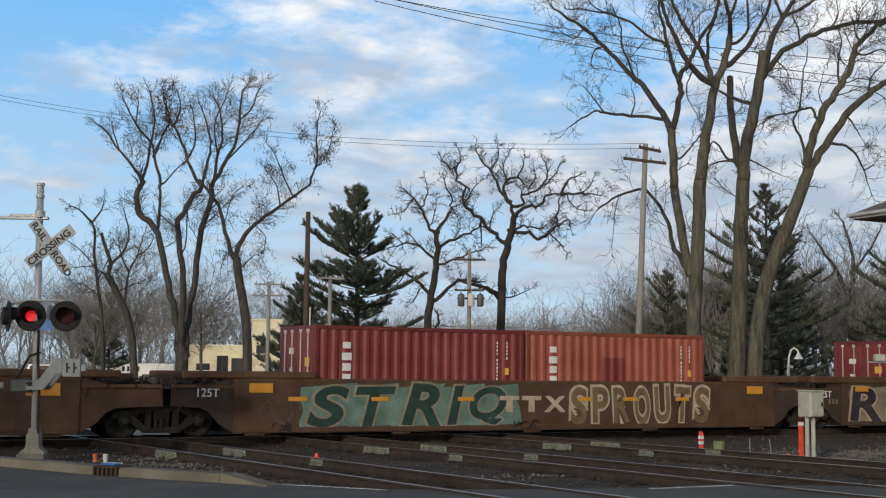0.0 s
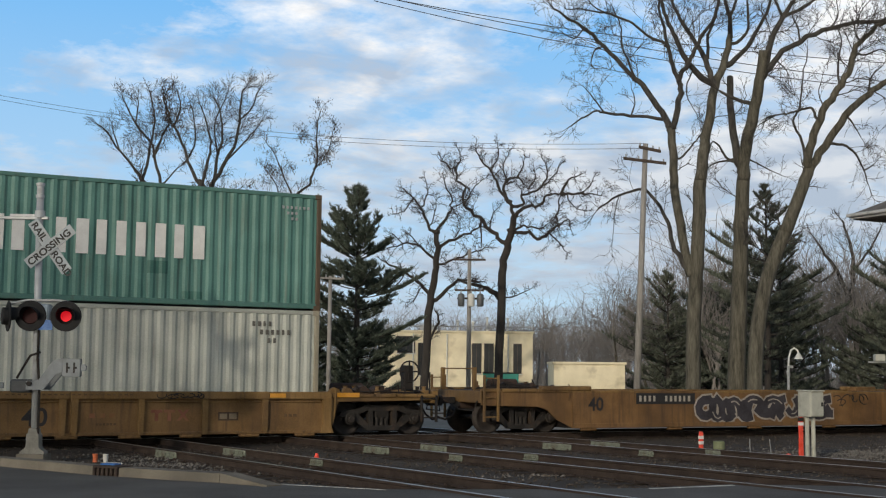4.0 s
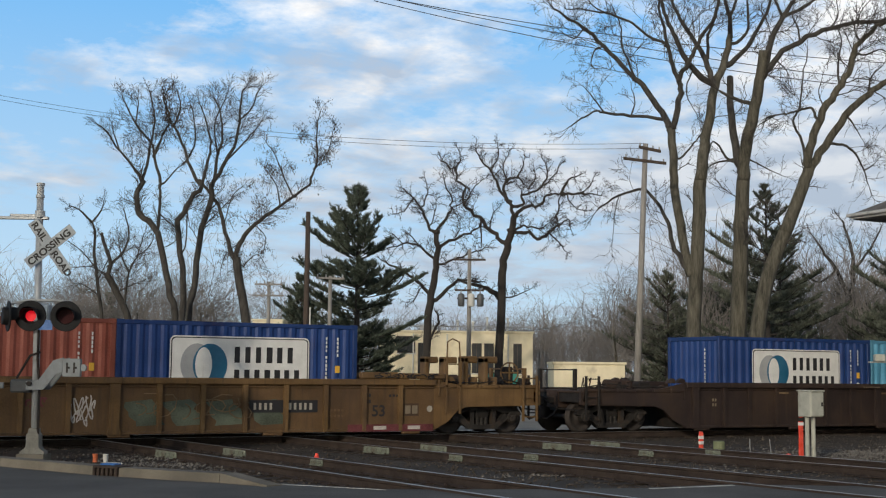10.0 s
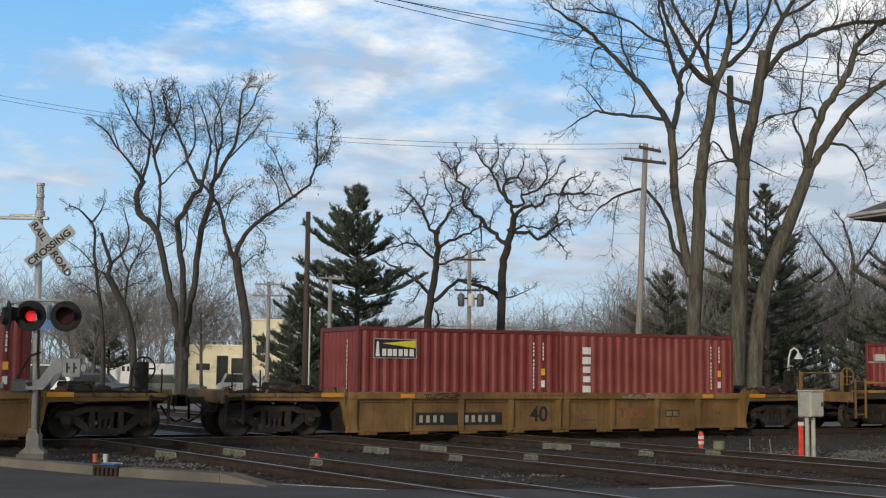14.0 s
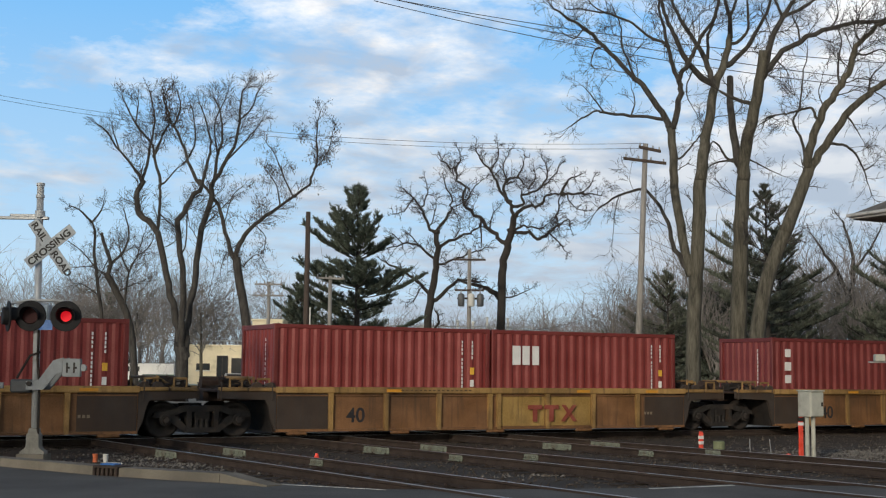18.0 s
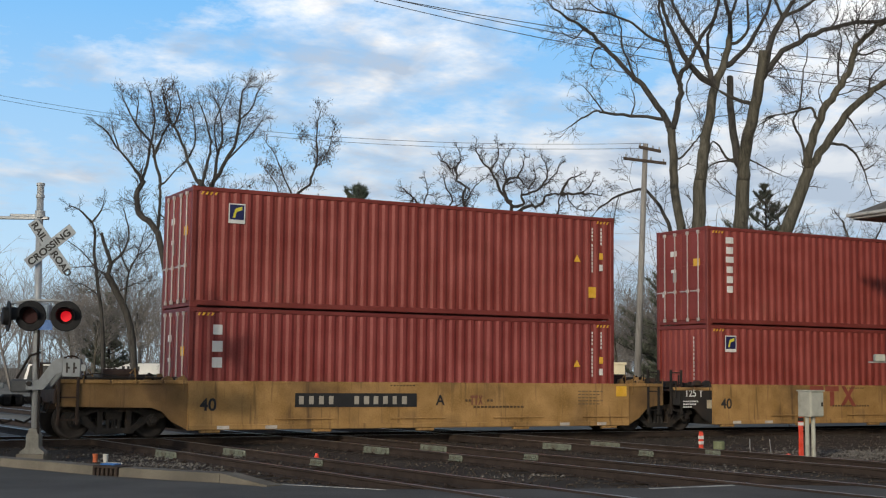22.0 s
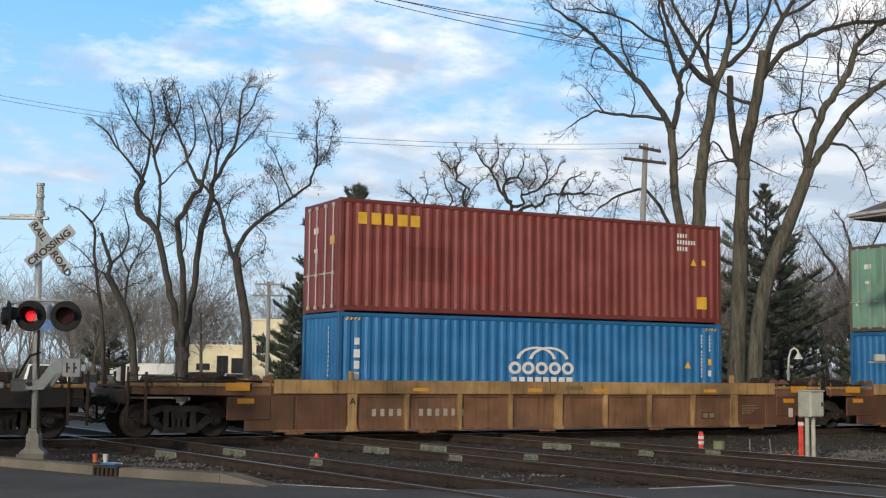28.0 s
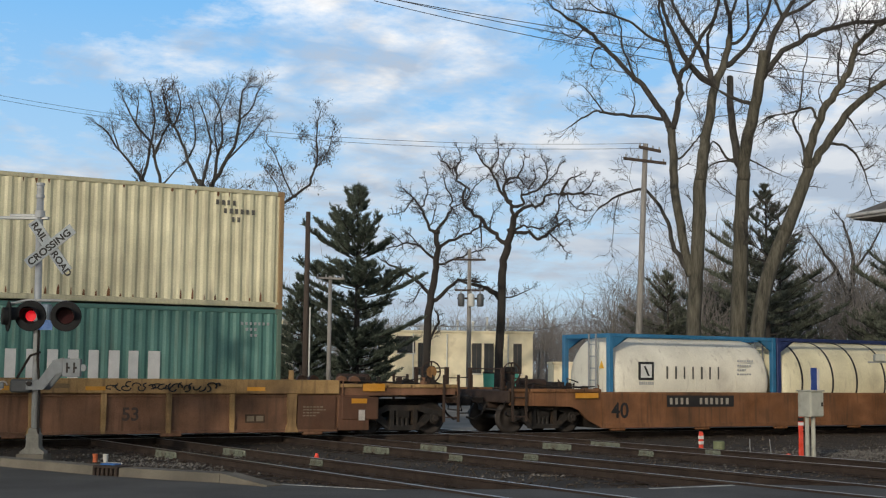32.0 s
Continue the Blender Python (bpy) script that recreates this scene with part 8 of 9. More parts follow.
tree.limb(0.073, 0.024, -1.35, 6.13, -0.41, 6.62, 0.36, 6.94)
tree.grow()
tree = bare_tree("slender bare tree near the lane", -21.35, 82, girth=0.85, fine=3.6, spread=0.75, seed=9, tip=0.6, trunk_bark=BARK_LIMB)
tree.limb(0.169, 0.100, 0.04, -0.34, -0.14, 4.28, -0.56, 7.18, -0.84, 9.01)
tree.limb(0.123, 0.075, -0.84, 8.83, -0.81, 10.17, -1.02, 10.85)
tree.limb(0.092, 0.025, -1.02, 10.85, -1.88, 11.68, -2.54, 11.92)
tree.limb(0.086, 0.025, -1.02, 10.85, -0.44, 11.69, -0.31, 12.28)
tree.limb(0.068, 0.025, -0.74, 8.00, -1.60, 9.00, -2.30, 9.50)
tree.limb(0.062, 0.023, -0.53, 7.18, 0.07, 8.52, 0.22, 9.53)
tree.limb(0.062, 0.023, -0.42, 6.17, -1.37, 6.84, -2.02, 6.98)
tree.grow()
tree = bare_tree("bare oak with crooked spreading limbs", -1.13, 85, fine=3.0, spread=1.0, seed=11, tip=0.35, crooked=1.0, girth=0.82)
tree.limb(0.35, 0.2, 0.00, -0.34, 0.25, 5.36, 0.56, 7.52, 0.73, 9.31, 0.67, 10.77)
tree.limb(0.159, 0.039, 0.63, 10.77, 0.07, 11.29, -0.28, 12.37, -0.85, 13.08, -1.68, 13.72)
tree.limb(0.096, 0.026, -0.28, 12.37, 0.04, 13.47, -0.12, 14.45)
tree.limb(0.159, 0.039, 0.67, 10.84, 1.33, 11.68, 1.66, 12.40, 1.57, 13.49, 1.12, 14.39)
tree.limb(0.175, 0.042, 0.91, 9.76, 1.87, 10.41, 3.13, 10.87, 3.65, 11.44)
tree.limb(0.144, 0.039, 0.54, 8.97, -0.44, 9.86, -1.52, 10.00, -2.59, 9.65)
tree.limb(0.207, 0.052, 0.39, 6.44, -0.22, 7.32, -1.49, 8.20, -2.96, 8.93)
tree.limb(0.128, 0.034, 0.81, 8.60, 1.88, 8.99, 2.96, 9.52, 4.22, 9.80)
tree.limb(0.207, 0.065, 0.69, 6.29, 1.57, 7.19, 2.45, 7.65, 3.61, 7.55)
tree.limb(0.128, 0.078, 0.27, 3.58, 0.85, 4.85, 0.77, 5.55)
tree.limb(0.080, 0.026, -0.85, 13.08, -1.55, 12.17, -2.18, 11.98)
tree.limb(0.080, 0.026, 1.66, 12.40, 2.40, 12.78, 2.73, 13.50)
tree.limb(0.080, 0.026, -1.31, 8.13, -1.85, 7.30, -2.37, 7.15)
tree.limb(0.070, 0.026, -0.44, 9.86, -1.00, 10.56, -1.34, 10.75)
tree.limb(0.070, 0.026, -0.22, 7.17, -0.76, 6.27, -1.28, 6.16)
tree.limb(0.070, 0.026, 1.87, 10.41, 2.23, 11.12, 2.04, 11.87)
tree.limb(0.070, 0.026, 0.33, 11.29, 0.61, 12.38, 0.68, 13.10)
tree.limb(0.064, 0.023, -1.52, 10.00, -2.09, 10.55, -2.42, 10.73)
tree.grow()
tree = bare_tree("bare oak with a forked crown of twisting limbs", 3.71, 85, fine=3.0, spread=1.0, seed=13, tip=0.35, crooked=1.0, girth=0.82)
tree.limb(0.36, 0.24, 0.00, -0.34, 0.19, 6.49, 0.32, 9.02, 0.65, 10.45, 0.90, 11.35, 0.97, 11.92)
tree.limb(0.297, 0.078, 0.15, 6.49, -0.78, 7.11, -1.67, 7.36, -2.76, 7.72)
tree.limb(0.207, 0.052, 0.50, 10.07, -0.62, 10.96, -1.53, 11.89, -2.24, 12.60, -2.63, 14.02, -3.02, 14.93, -3.93, 15.83)
tree.limb(0.096, 0.026, -2.25, 12.78, -1.84, 13.58, -1.03, 14.42)
tree.limb(0.089, 0.026, -3.02, 14.93, -2.61, 15.77, -2.84, 16.49)
tree.limb(0.175, 0.052, 0.98, 11.73, 0.60, 12.82, 0.25, 13.87, 0.47, 14.32, 1.15, 14.45, 1.86, 13.74)
tree.limb(0.144, 0.034, 1.53, 12.64, 1.53, 13.35, 2.76, 13.86, 3.17, 15.00, 2.75, 16.09)
tree.limb(0.096, 0.026, 2.76, 13.86, 3.66, 14.66, 4.03, 15.58)
tree.limb(0.159, 0.039, 0.56, 12.82, -0.12, 14.05, -0.58, 14.96, -1.37, 15.86, -1.68, 16.50)
tree.limb(0.096, 0.026, -0.58, 14.96, -0.10, 15.87, -0.22, 16.97)
tree.limb(0.096, 0.026, 0.44, 14.32, 0.24, 15.34, 0.76, 16.45)
tree.limb(0.191, 0.065, 0.98, 11.80, 1.61, 12.53, 2.69, 12.65, 3.14, 13.30, 4.03, 13.38)
tree.limb(0.128, 0.031, 4.03, 13.38, 4.56, 14.37, 5.38, 14.76)
tree.limb(0.128, 0.034, 4.03, 13.38, 5.27, 13.47, 6.73, 13.34)
tree.limb(0.080, 0.026, 5.27, 13.47, 6.02, 14.05, 6.28, 14.69)
tree.limb(0.175, 0.052, 0.83, 10.90, 1.69, 10.84, 2.70, 10.40, 3.29, 10.93, 4.04, 11.39, 3.66, 12.02, 4.07, 13.34)
tree.limb(0.096, 0.026, 3.29, 10.85, 4.04, 10.11, 4.49, 9.41)
tree.limb(0.128, 0.034, 0.91, 10.98, 1.69, 11.29, 2.58, 11.11, 3.48, 11.64)
tree.limb(0.096, 0.026, 0.30, 6.49, 1.19, 6.68, 2.27, 7.25)
tree.limb(0.080, 0.026, -0.62, 10.96, -0.45, 12.05, 0.07, 12.62)
tree.limb(0.096, 0.026, -1.19, 11.44, -1.18, 10.24, -1.25, 9.53)
tree.limb(0.080, 0.026, 1.86, 13.74, 2.38, 14.46, 2.23, 15.37)
tree.limb(0.080, 0.026, 1.15, 14.45, 1.48, 15.17, 1.66, 16.08)
tree.limb(0.080, 0.026, 4.04, 11.39, 4.56, 11.77, 4.75, 11.02)
tree.limb(0.070, 0.026, 4.56, 13.01, 5.12, 12.49, 5.83, 12.31)
tree.grow()
tree = bare_tree("very tall bare tree with a thick straight trunk", 11.03, 57, fine=1.05, spread=0.75, seed=17)
tree.limb(0.373, 0.311, -0.02, -0.34, 0.01, 3.46, 0.15, 6.03, 0.27, 8.19, 0.36, 10.21)
tree.limb(0.298, 0.149, 0.36, 10.21, 0.50, 11.41, 0.76, 12.89, 1.08, 14.53, 1.52, 15.54, 1.76, 16.81)
tree.limb(0.137, 0.052, 1.76, 16.81, 1.74, 17.70, 1.54, 18.45, 1.43, 19.59)
tree.limb(0.099, 0.044, 1.79, 17.70, 2.05, 18.45, 2.29, 19.47)
tree.limb(0.174, 0.052, 1.08, 14.53, 0.27, 15.01, -0.20, 15.65, -0.71, 16.66, -1.08, 17.53, -1.38, 18.67, -1.56, 19.69)
tree.limb(0.174, 0.052, 0.95, 14.66, 0.66, 15.66, 0.16, 16.54, -0.45, 17.54, -0.82, 18.42, -0.99, 19.57)
tree.limb(0.162, 0.052, 1.64, 15.42, 2.39, 16.17, 3.00, 17.06, 3.53, 18.21, 3.67, 19.49)
tree.limb(0.099, 0.035, 1.93, 16.43, 2.52, 16.93, 2.58, 17.84, 2.52, 18.85, 2.68, 19.74)
tree.limb(0.099, 0.035, 0.73, 15.84, 0.79, 16.80, 1.11, 17.69, 1.24, 18.70, 1.12, 19.59)
tree.limb(0.236, 0.199, -0.17, 6.22, -0.51, 8.18, -0.77, 9.94, -0.79, 11.21, -0.96, 12.54)
tree.limb(0.187, 0.045, -1.03, 12.64, -1.46, 13.50, -2.19, 14.50, -2.82, 15.11, -3.93, 16.23, -4.79, 17.10, -5.66, 17.61, -6.27, 18.10)
tree.limb(0.080, 0.023, -1.96, 14.24, -2.56, 14.98, -3.12, 16.37, -3.17, 17.25, -3.55, 18.13)
tree.limb(0.174, 0.045, -0.78, 12.74, -0.47, 14.13, -0.57, 14.77, -0.16, 15.52, 0.28, 16.41, 0.93, 17.43, 1.29, 18.44, 1.43, 19.33)
tree.limb(0.137, 0.044, -0.59, 14.77, -0.89, 15.65, -1.16, 16.88, -1.39, 17.79, -1.41, 18.94)
tree.limb(0.087, 0.026, -1.19, 16.39, -1.95, 16.77, -2.81, 17.44, -3.80, 17.76, -4.92, 17.93, -5.66, 18.00)
tree.limb(0.099, 0.026, -1.41, 12.99, -2.70, 13.11, -3.93, 13.22, -4.23, 13.34, -4.92, 12.95, -5.47, 12.56)
tree.limb(0.055, 0.017, -3.93, 13.27, -4.54, 14.09, -4.92, 14.47)
tree.limb(0.062, 0.017, -2.70, 13.11, -2.52, 13.75, -2.69, 14.36)
tree.limb(0.062, 0.017, -3.93, 16.23, -4.28, 16.10, -4.49, 15.48, -4.28, 15.22)
tree.limb(0.149, 0.035, -0.27, 6.22, -0.93, 7.49, -1.06, 8.30, -2.03, 9.70, -3.26, 9.51, -4.23, 8.82)
tree.limb(0.037, 0.012, -3.26, 9.51, -3.43, 8.65, -3.53, 7.52)
tree.limb(0.062, 0.021, -0.49, 11.22, -0.00, 11.76, 0.38, 12.27, 0.99, 13.02, 1.55, 13.15)
tree.limb(0.055, 0.017, -3.80, 17.76, -4.41, 18.12, -4.92, 18.76)
tree.limb(0.050, 0.016, -0.03, 15.01, -0.22, 14.13, 0.26, 13.14)
tree.limb(0.055, 0.017, -4.79, 17.10, -5.27, 16.60, -5.91, 16.96)
tree.grow()
tree = bare_tree("very tall bare tree with a straight grey trunk and sawn stubs", 13.19, 58, fine=1.05, spread=0.75, seed=19)
tree.limb(0.456, 0.329, -0.13, -0.34, 0.01, 3.24, 0.14, 5.87, 0.22, 8.32, 0.34, 10.38)
tree.limb(0.329, 0.228, 0.34, 10.38, 0.49, 11.86, 0.84, 13.37, 1.14, 14.91, 1.34, 16.41)
tree.limb(0.215, 0.165, 0.12, 11.21, -0.04, 12.35, -0.19, 13.62, -0.20, 15.14)
tree.limb(0.202, 0.071, 1.35, 15.28, 1.63, 16.71, 2.18, 17.87, 2.77, 18.78, 3.17, 19.95)
tree.limb(0.165, 0.071, 1.43, 15.42, 1.98, 16.08, 3.00, 16.85, 4.38, 17.45, 5.65, 17.75, 6.94, 17.85, 7.80, 18.07)
tree.limb(0.114, 0.044, 2.24, 17.98, 3.15, 18.39, 3.70, 18.79, 4.41, 19.43)
tree.limb(0.101, 0.035, 2.24, 18.01, 1.91, 18.77, 1.64, 19.80)
tree.limb(0.127, 0.062, 0.67, 13.94, 0.05, 14.12, -0.69, 14.50)
tree.limb(0.081, 0.027, -0.21, 11.33, -0.46, 11.49, -0.72, 11.95, -1.02, 12.15, -1.20, 11.58)
tree.limb(0.076, 0.021, 0.10, 11.21, -0.41, 11.28, -0.98, 11.14, -1.29, 10.88)
tree.limb(0.063, 0.018, 3.00, 16.85, 2.93, 17.48, 2.68, 18.01, 2.76, 18.51)
tree.limb(0.056, 0.018, 4.38, 17.45, 4.77, 18.03, 4.71, 18.80)
tree.limb(0.051, 0.016, 5.65, 17.75, 5.84, 18.28, 6.29, 18.82)
tree.limb(0.051, 0.016, 1.85, 15.95, 2.33, 15.56, 2.58, 14.93)
tree.limb(0.051, 0.016, 0.92, 11.22, 1.40, 10.96, 2.14, 10.61)
tree.grow()
tree = bare_tree("tall bare tree leaning outward", 13.73, 57, fine=1.05, spread=0.75, seed=23)
tree.limb(0.398, 0.323, -0.10, -0.34, 0.12, 3.47, 0.65, 6.06, 1.40, 7.93)
tree.limb(0.323, 0.274, 1.40, 7.93, 2.07, 9.63, 2.49, 10.77)
tree.limb(0.249, 0.070, 2.49, 10.72, 2.61, 11.72, 3.03, 13.07, 3.68, 14.21, 4.31, 15.09, 4.63, 16.10, 5.28, 16.99, 6.05, 17.52, 7.16, 18.28)
tree.limb(0.224, 0.124, 2.65, 10.95, 3.45, 12.21, 4.45, 13.47, 5.23, 14.23, 6.00, 14.75, 7.10, 15.51)
tree.limb(0.087, 0.023, 2.32, 11.08, 2.24, 12.07, 1.84, 12.93, 2.13, 13.58, 2.33, 14.94, 2.53, 16.21)
tree.limb(0.087, 0.023, 2.88, 13.07, 2.61, 13.56, 1.75, 13.31, 1.02, 13.18, 0.25, 12.68)
tree.limb(0.087, 0.026, 3.44, 11.95, 4.20, 11.83, 4.67, 11.36, 4.96, 10.75, 5.14, 10.12)
tree.limb(0.075, 0.021, 4.22, 13.21, 4.52, 12.83, 4.86, 12.23)
tree.limb(0.075, 0.021, 3.92, 14.60, 3.89, 15.60, 4.06, 16.61, 3.84, 17.36)
tree.limb(0.075, 0.021, 5.23, 14.30, 5.37, 14.97, 5.86, 15.49)
tree.limb(0.062, 0.017, 4.65, 16.10, 5.13, 15.98, 5.75, 16.24, 6.13, 16.12)
tree.limb(0.062, 0.017, 1.02, 13.18, 0.64, 13.05, 0.45, 12.56)
tree.limb(0.055, 0.017, 4.89, 16.62, 4.65, 17.24, 4.87, 18.00)
tree.limb(0.050, 0.016, 3.24, 13.46, 3.00, 14.20, 3.14, 14.85)
tree.limb(0.050, 0.016, 4.96, 10.75, 5.26, 10.93, 5.47, 11.11)
tree.grow()
tree = bare_tree("bare tree with dark curving limbs behind the trunks", 30.48, 95, fine=0.9, spread=0.8, seed=29, crooked=0.7)
tree.limb(0.332, 0.249, 0.00, -0.34, -0.15, 5.19, -0.52, 7.26)
tree.limb(0.207, 0.058, -0.52, 7.26, -1.52, 9.33, -2.34, 10.58, -3.15, 11.82)
tree.limb(0.207, 0.058, -0.52, 7.26, -0.27, 9.76, -0.65, 11.85, -1.04, 13.11)
tree.limb(0.166, 0.044, -0.28, 9.35, 1.01, 11.03, 1.87, 12.72)
tree.limb(0.166, 0.044, -1.52, 9.33, -2.79, 8.48, -4.02, 9.30)
tree.limb(0.166, 0.044, -0.13, 6.02, 1.35, 7.70, 2.64, 9.38)
tree.grow()
pine("tall dark green pine with layered boughs", -4.12, 62, 10.8, 6.0, 31, gaps=0.3, slim=0.48, full=1.25)
pine("smaller dark green pine beside a pole", -6.75, 62, 6.3, 3.8, 33, gaps=0.3, slim=0.7, full=1.25)
pine("dark pine behind the tall trunks", 18.8, 75, 12.9, 8.6, 35, gaps=0.7, needle=NEEDLE_PALE, full=0.75)
pine("dark bushy evergreen behind a pole", 16.0, 92, 9.0, 8.0, 37, gaps=1.1, needle=NEEDLE_PALE, full=0.5)
pine("brownish conical evergreen beside the lane", -23.6, 92, 7.2, 3.6, 39, low=0.2, gaps=1.1, needle=NEEDLE_PALE, full=0.5)
pine("broad dark evergreen among bare trees", 26.4, 70, 9.4, 10, 41, gaps=0.7, needle=NEEDLE_PALE, full=0.7)
pine("tall dark evergreen behind leaning trunks", 21.4, 82, 11.5, 9, 45, gaps=1.1, needle=NEEDLE_PALE, full=0.5)
pine("low dark evergreen at the edge of the woods", 30.0, 88, 6.5, 9, 47, gaps=0.7, needle=NEEDLE_PALE, full=0.7)
pine("dark evergreen among the bare trees", 20.5, 98, 8.5, 10, 43, gaps=0.35)


BRUSH = material("pale_brush_twigs", (0.19, 0.178, 0.168), 0.95, 0, 0.2, 0.5, 0, 10)


def brush_tree(label, right, ahead, h, seed):
    """A low bare tree, all fine brown twigs."""
    r = random.Random(seed)
    ob = thing("tree", label, "tree", Matrix.Translation(spot(right, ahead, -0.36)), "bare trees behind the tracks")
    top = Vector((r.gauss(0, 0.5), r.gauss(0, 0.5), h * 0.6))
    part("trunk", Mesh().tube([(0, 0, 0), top * 0.5, top], [h * 0.014, h * 0.011, h * 0.006], 7), BARK, ob, smooth=True)
    m = Mesh()
    for k in range(14):
        t = 0.5 + 0.5 * k / 14
        a = k * 2.4 + r.random()
        w = 0.9 - 0.55 * t
        sprout(m, r, top * t, Vector((math.cos(a) * w, math.sin(a) * w, 0.75)).normalized(), h * r.uniform(0.30, 0.46), h * 0.0042, 3, 0.13, 0.04)
        sprout(m, r, top * t, Vector((math.cos(a + 2), math.sin(a + 2), 0.5)).normalized(), h * r.uniform(0.18, 0.32), h * 0.0028, 3, 0.13, 0.04)
    tagged(part("crown", m, BRUSH, ob), "fine brown twigs", kind="stuff")


for rr, dd, hh, sd in ((-20.6, 86, 9.4, 201), (-23.6, 88, 8.6, 202), (-16.2, 88, 9.6, 204), (-25.2, 90, 7.6, 207)):
    brush_tree("low bare brown tree full of fine twigs", rr, dd, hh, sd)
for rr, dd, hh, sd in ((12.6, 92, 8.4, 211), (15.4, 96, 8.6, 212), (27.0, 92, 9.4, 213), (22.6, 88, 8.0, 214)):
    brush_tree("low bare brown tree beside dark evergreens", rr, dd, hh, sd)

brush_tree("bare tree across the road whose shade falls on the train", -18.4, 4.8, 13.0, 221)

# far woods: bare crowns beyond the yard
wood = Mesh()
wr = random.Random(77)


def far_tree(right, ahead, h):
    p = spot(right, ahead, -0.36)
    top = p + Vector((wr.gauss(0, 0.5), wr.gauss(0, 0.5), h * 0.5))
    rod(wood, [p, p.lerp(top, 0.5), top], h * 0.012, h * 0.008)
    for _ in range(wr.randint(9, 13)):
        q = p.lerp(top, wr.uniform(0.4, 1.0))
        d = Vector((wr.gauss(0, 0.42), wr.gauss(0, 0.42), 1.0)).normalized()
        sprout(wood, wr, q, d, h * wr.uniform(0.35, 0.55), h * 0.0042, 2, 0.07, 0.05)


def woods(n, r0, r1, d0, d1, h0, h1):
    for k in range(n):
        far_tree(r0 + (r1 - r0) * (k + wr.random()) / n, wr.uniform(d0, d1), wr.uniform(h0, h1))


woods(64, -62, -14, 120, 160, 9, 13)
woods(16, -46, -22, 95, 118, 7, 11)
woods(110, -16, 34, 150, 190, 7, 10)
woods(60, 6, 34, 110, 140, 6.2, 8.6)
woods(110, 16, 52, 85, 120, 8, 13)
woods(16, 30, 62, 60, 95, 9, 13)
tagged(part("far_woods", wood, material("far_bare_branches", (0.21, 0.193, 0.18), 0.95, 0, 0.2, 0.05, 0, 10)), "grey-brown leafless woods beyond the yard", "woods", kind="stuff")
hedge = Mesh()
for k in range(5200):
    rr, dd = wr.uniform(-70, 70), wr.uniform(125, 200)
    p = spot(rr, dd, -0.3)
    sprout(hedge, wr, p, Vector((wr.gauss(0, 0.3), wr.gauss(0, 0.3), 1)).normalized(), wr.uniform(2.0, 4.4), 0.03, 1, 0.10, 0.03)
tagged(part("undergrowth", hedge, material("brown_undergrowth", (0.2, 0.185, 0.172), 0.95, 0, 0.2, 0.05, 0, 10)), "dense brown winter undergrowth", "undergrowth", kind="stuff")

# ---- poles and wires ----
POLE = material("weathered_pole_wood", (0.27, 0.255, 0.235), 0.9, 0, 0.2, 3, 0.4, 30, stretch=(4, 4, 0.5))
POLE_DARK = material("dark_treated_pole", (0.07, 0.052, 0.042), 0.9, 0, 0.2, 3, 0.4, 30, stretch=(4, 4, 0.5))


SIGNAL_DARK = material("dull_grey_tank", (0.13, 0.135, 0.14), 0.6, 0.3, 0.15, 4, 0.1, 40)


def utility_pole(label, right, ahead, h, r, arms, mat=POLE, cans=False, lean=0.0):
    ob = thing("utility_pole", label, "utility pole", Matrix.Translation(spot(right, ahead, -0.36)) @ Matrix.Rotation(-YAW, 4, "Z"), "utility poles")
    part("pole", Mesh().tube([(0, 0, 0), (lean, 0, h + 0.36)], [r, r * 0.72], 12), mat, ob, smooth=True)
    for z, a, b, tilt in arms:
        arm = part("crossarm", Mesh().prism([(a, z + tilt), (b, z - tilt), (b, z - tilt + r * 0.75), (a, z + tilt + r * 0.75)], -0.16, -0.05), POLE_DARK if r > 0.15 else mat, ob, at=(lean, 0, 0.36))
        for k in range(4):
            x = a + (b - a) * (0.06 + 0.88 * k / 3)
            part("insulator", Mesh().lathe([(0, 0.03), (0.04, 0.04), (0.07, 0.025), (0.11, 0.035), (0.13, 0.015)], (x, -0.1, z + r * 0.75 + tilt * (1 - 2 * k / 3)), "z", 8), GALV, arm)
    if cans:
        for x, mat_can in ((-0.5, SIGNAL_DARK), (0.12, trim_white), (0.68, SIGNAL_DARK)):
            can = part("transformer", Mesh().lathe([(0, 0.16), (0.05, 0.21), (0.7, 0.21), (0.76, 0.17), (0.82, 0.05)], (x, -0.35, h - 3.2), "z", 14), mat_can, ob, smooth=True)
            part("bushing", Mesh().lathe([(0, 0.03), (0.05, 0.05), (0.1, 0.03), (0.15, 0.045), (0.2, 0.02)], (x, -0.35, h - 2.4), "z", 8), GALV, can)
        part("hanger_arm", Mesh().box(-0.75, 0.95, -0.16, -0.06, h - 2.75, h - 2.63, 0.01), POLE_DARK, ob)
    return ob


utility_pole("tall pale wooden utility pole with two crossarms", 8.05, 54, 11.3, 0.152, [(10.5, -0.95, 0.85, 0.1), (11.0, -0.3, 0.62, 0.09)], lean=0.45)
utility_pole("wooden utility pole with two crossarms", -7.78, 58, 5.56, 0.1, [(5.4, -0.63, 0.63, 0), (4.9, -0.68, 0.68, 0)])
utility_pole("pale utility pole with a drooping crossarm", -5.04, 58, 5.86, 0.11, [(5.7, -0.64, 0.64, 0.02)])
utility_pole("wooden pole carrying dark and pale transformer cans", 1.65, 80, 9.2, 0.16, [(8.5, -1.0, 1.0, 0), (6.6, -0.9, 0.9, 0)], cans=True)
utility_pole("thick dark wooden pole with a sawn top", -5.99, 57, 8.62, 0.145, [], POLE_DARK)
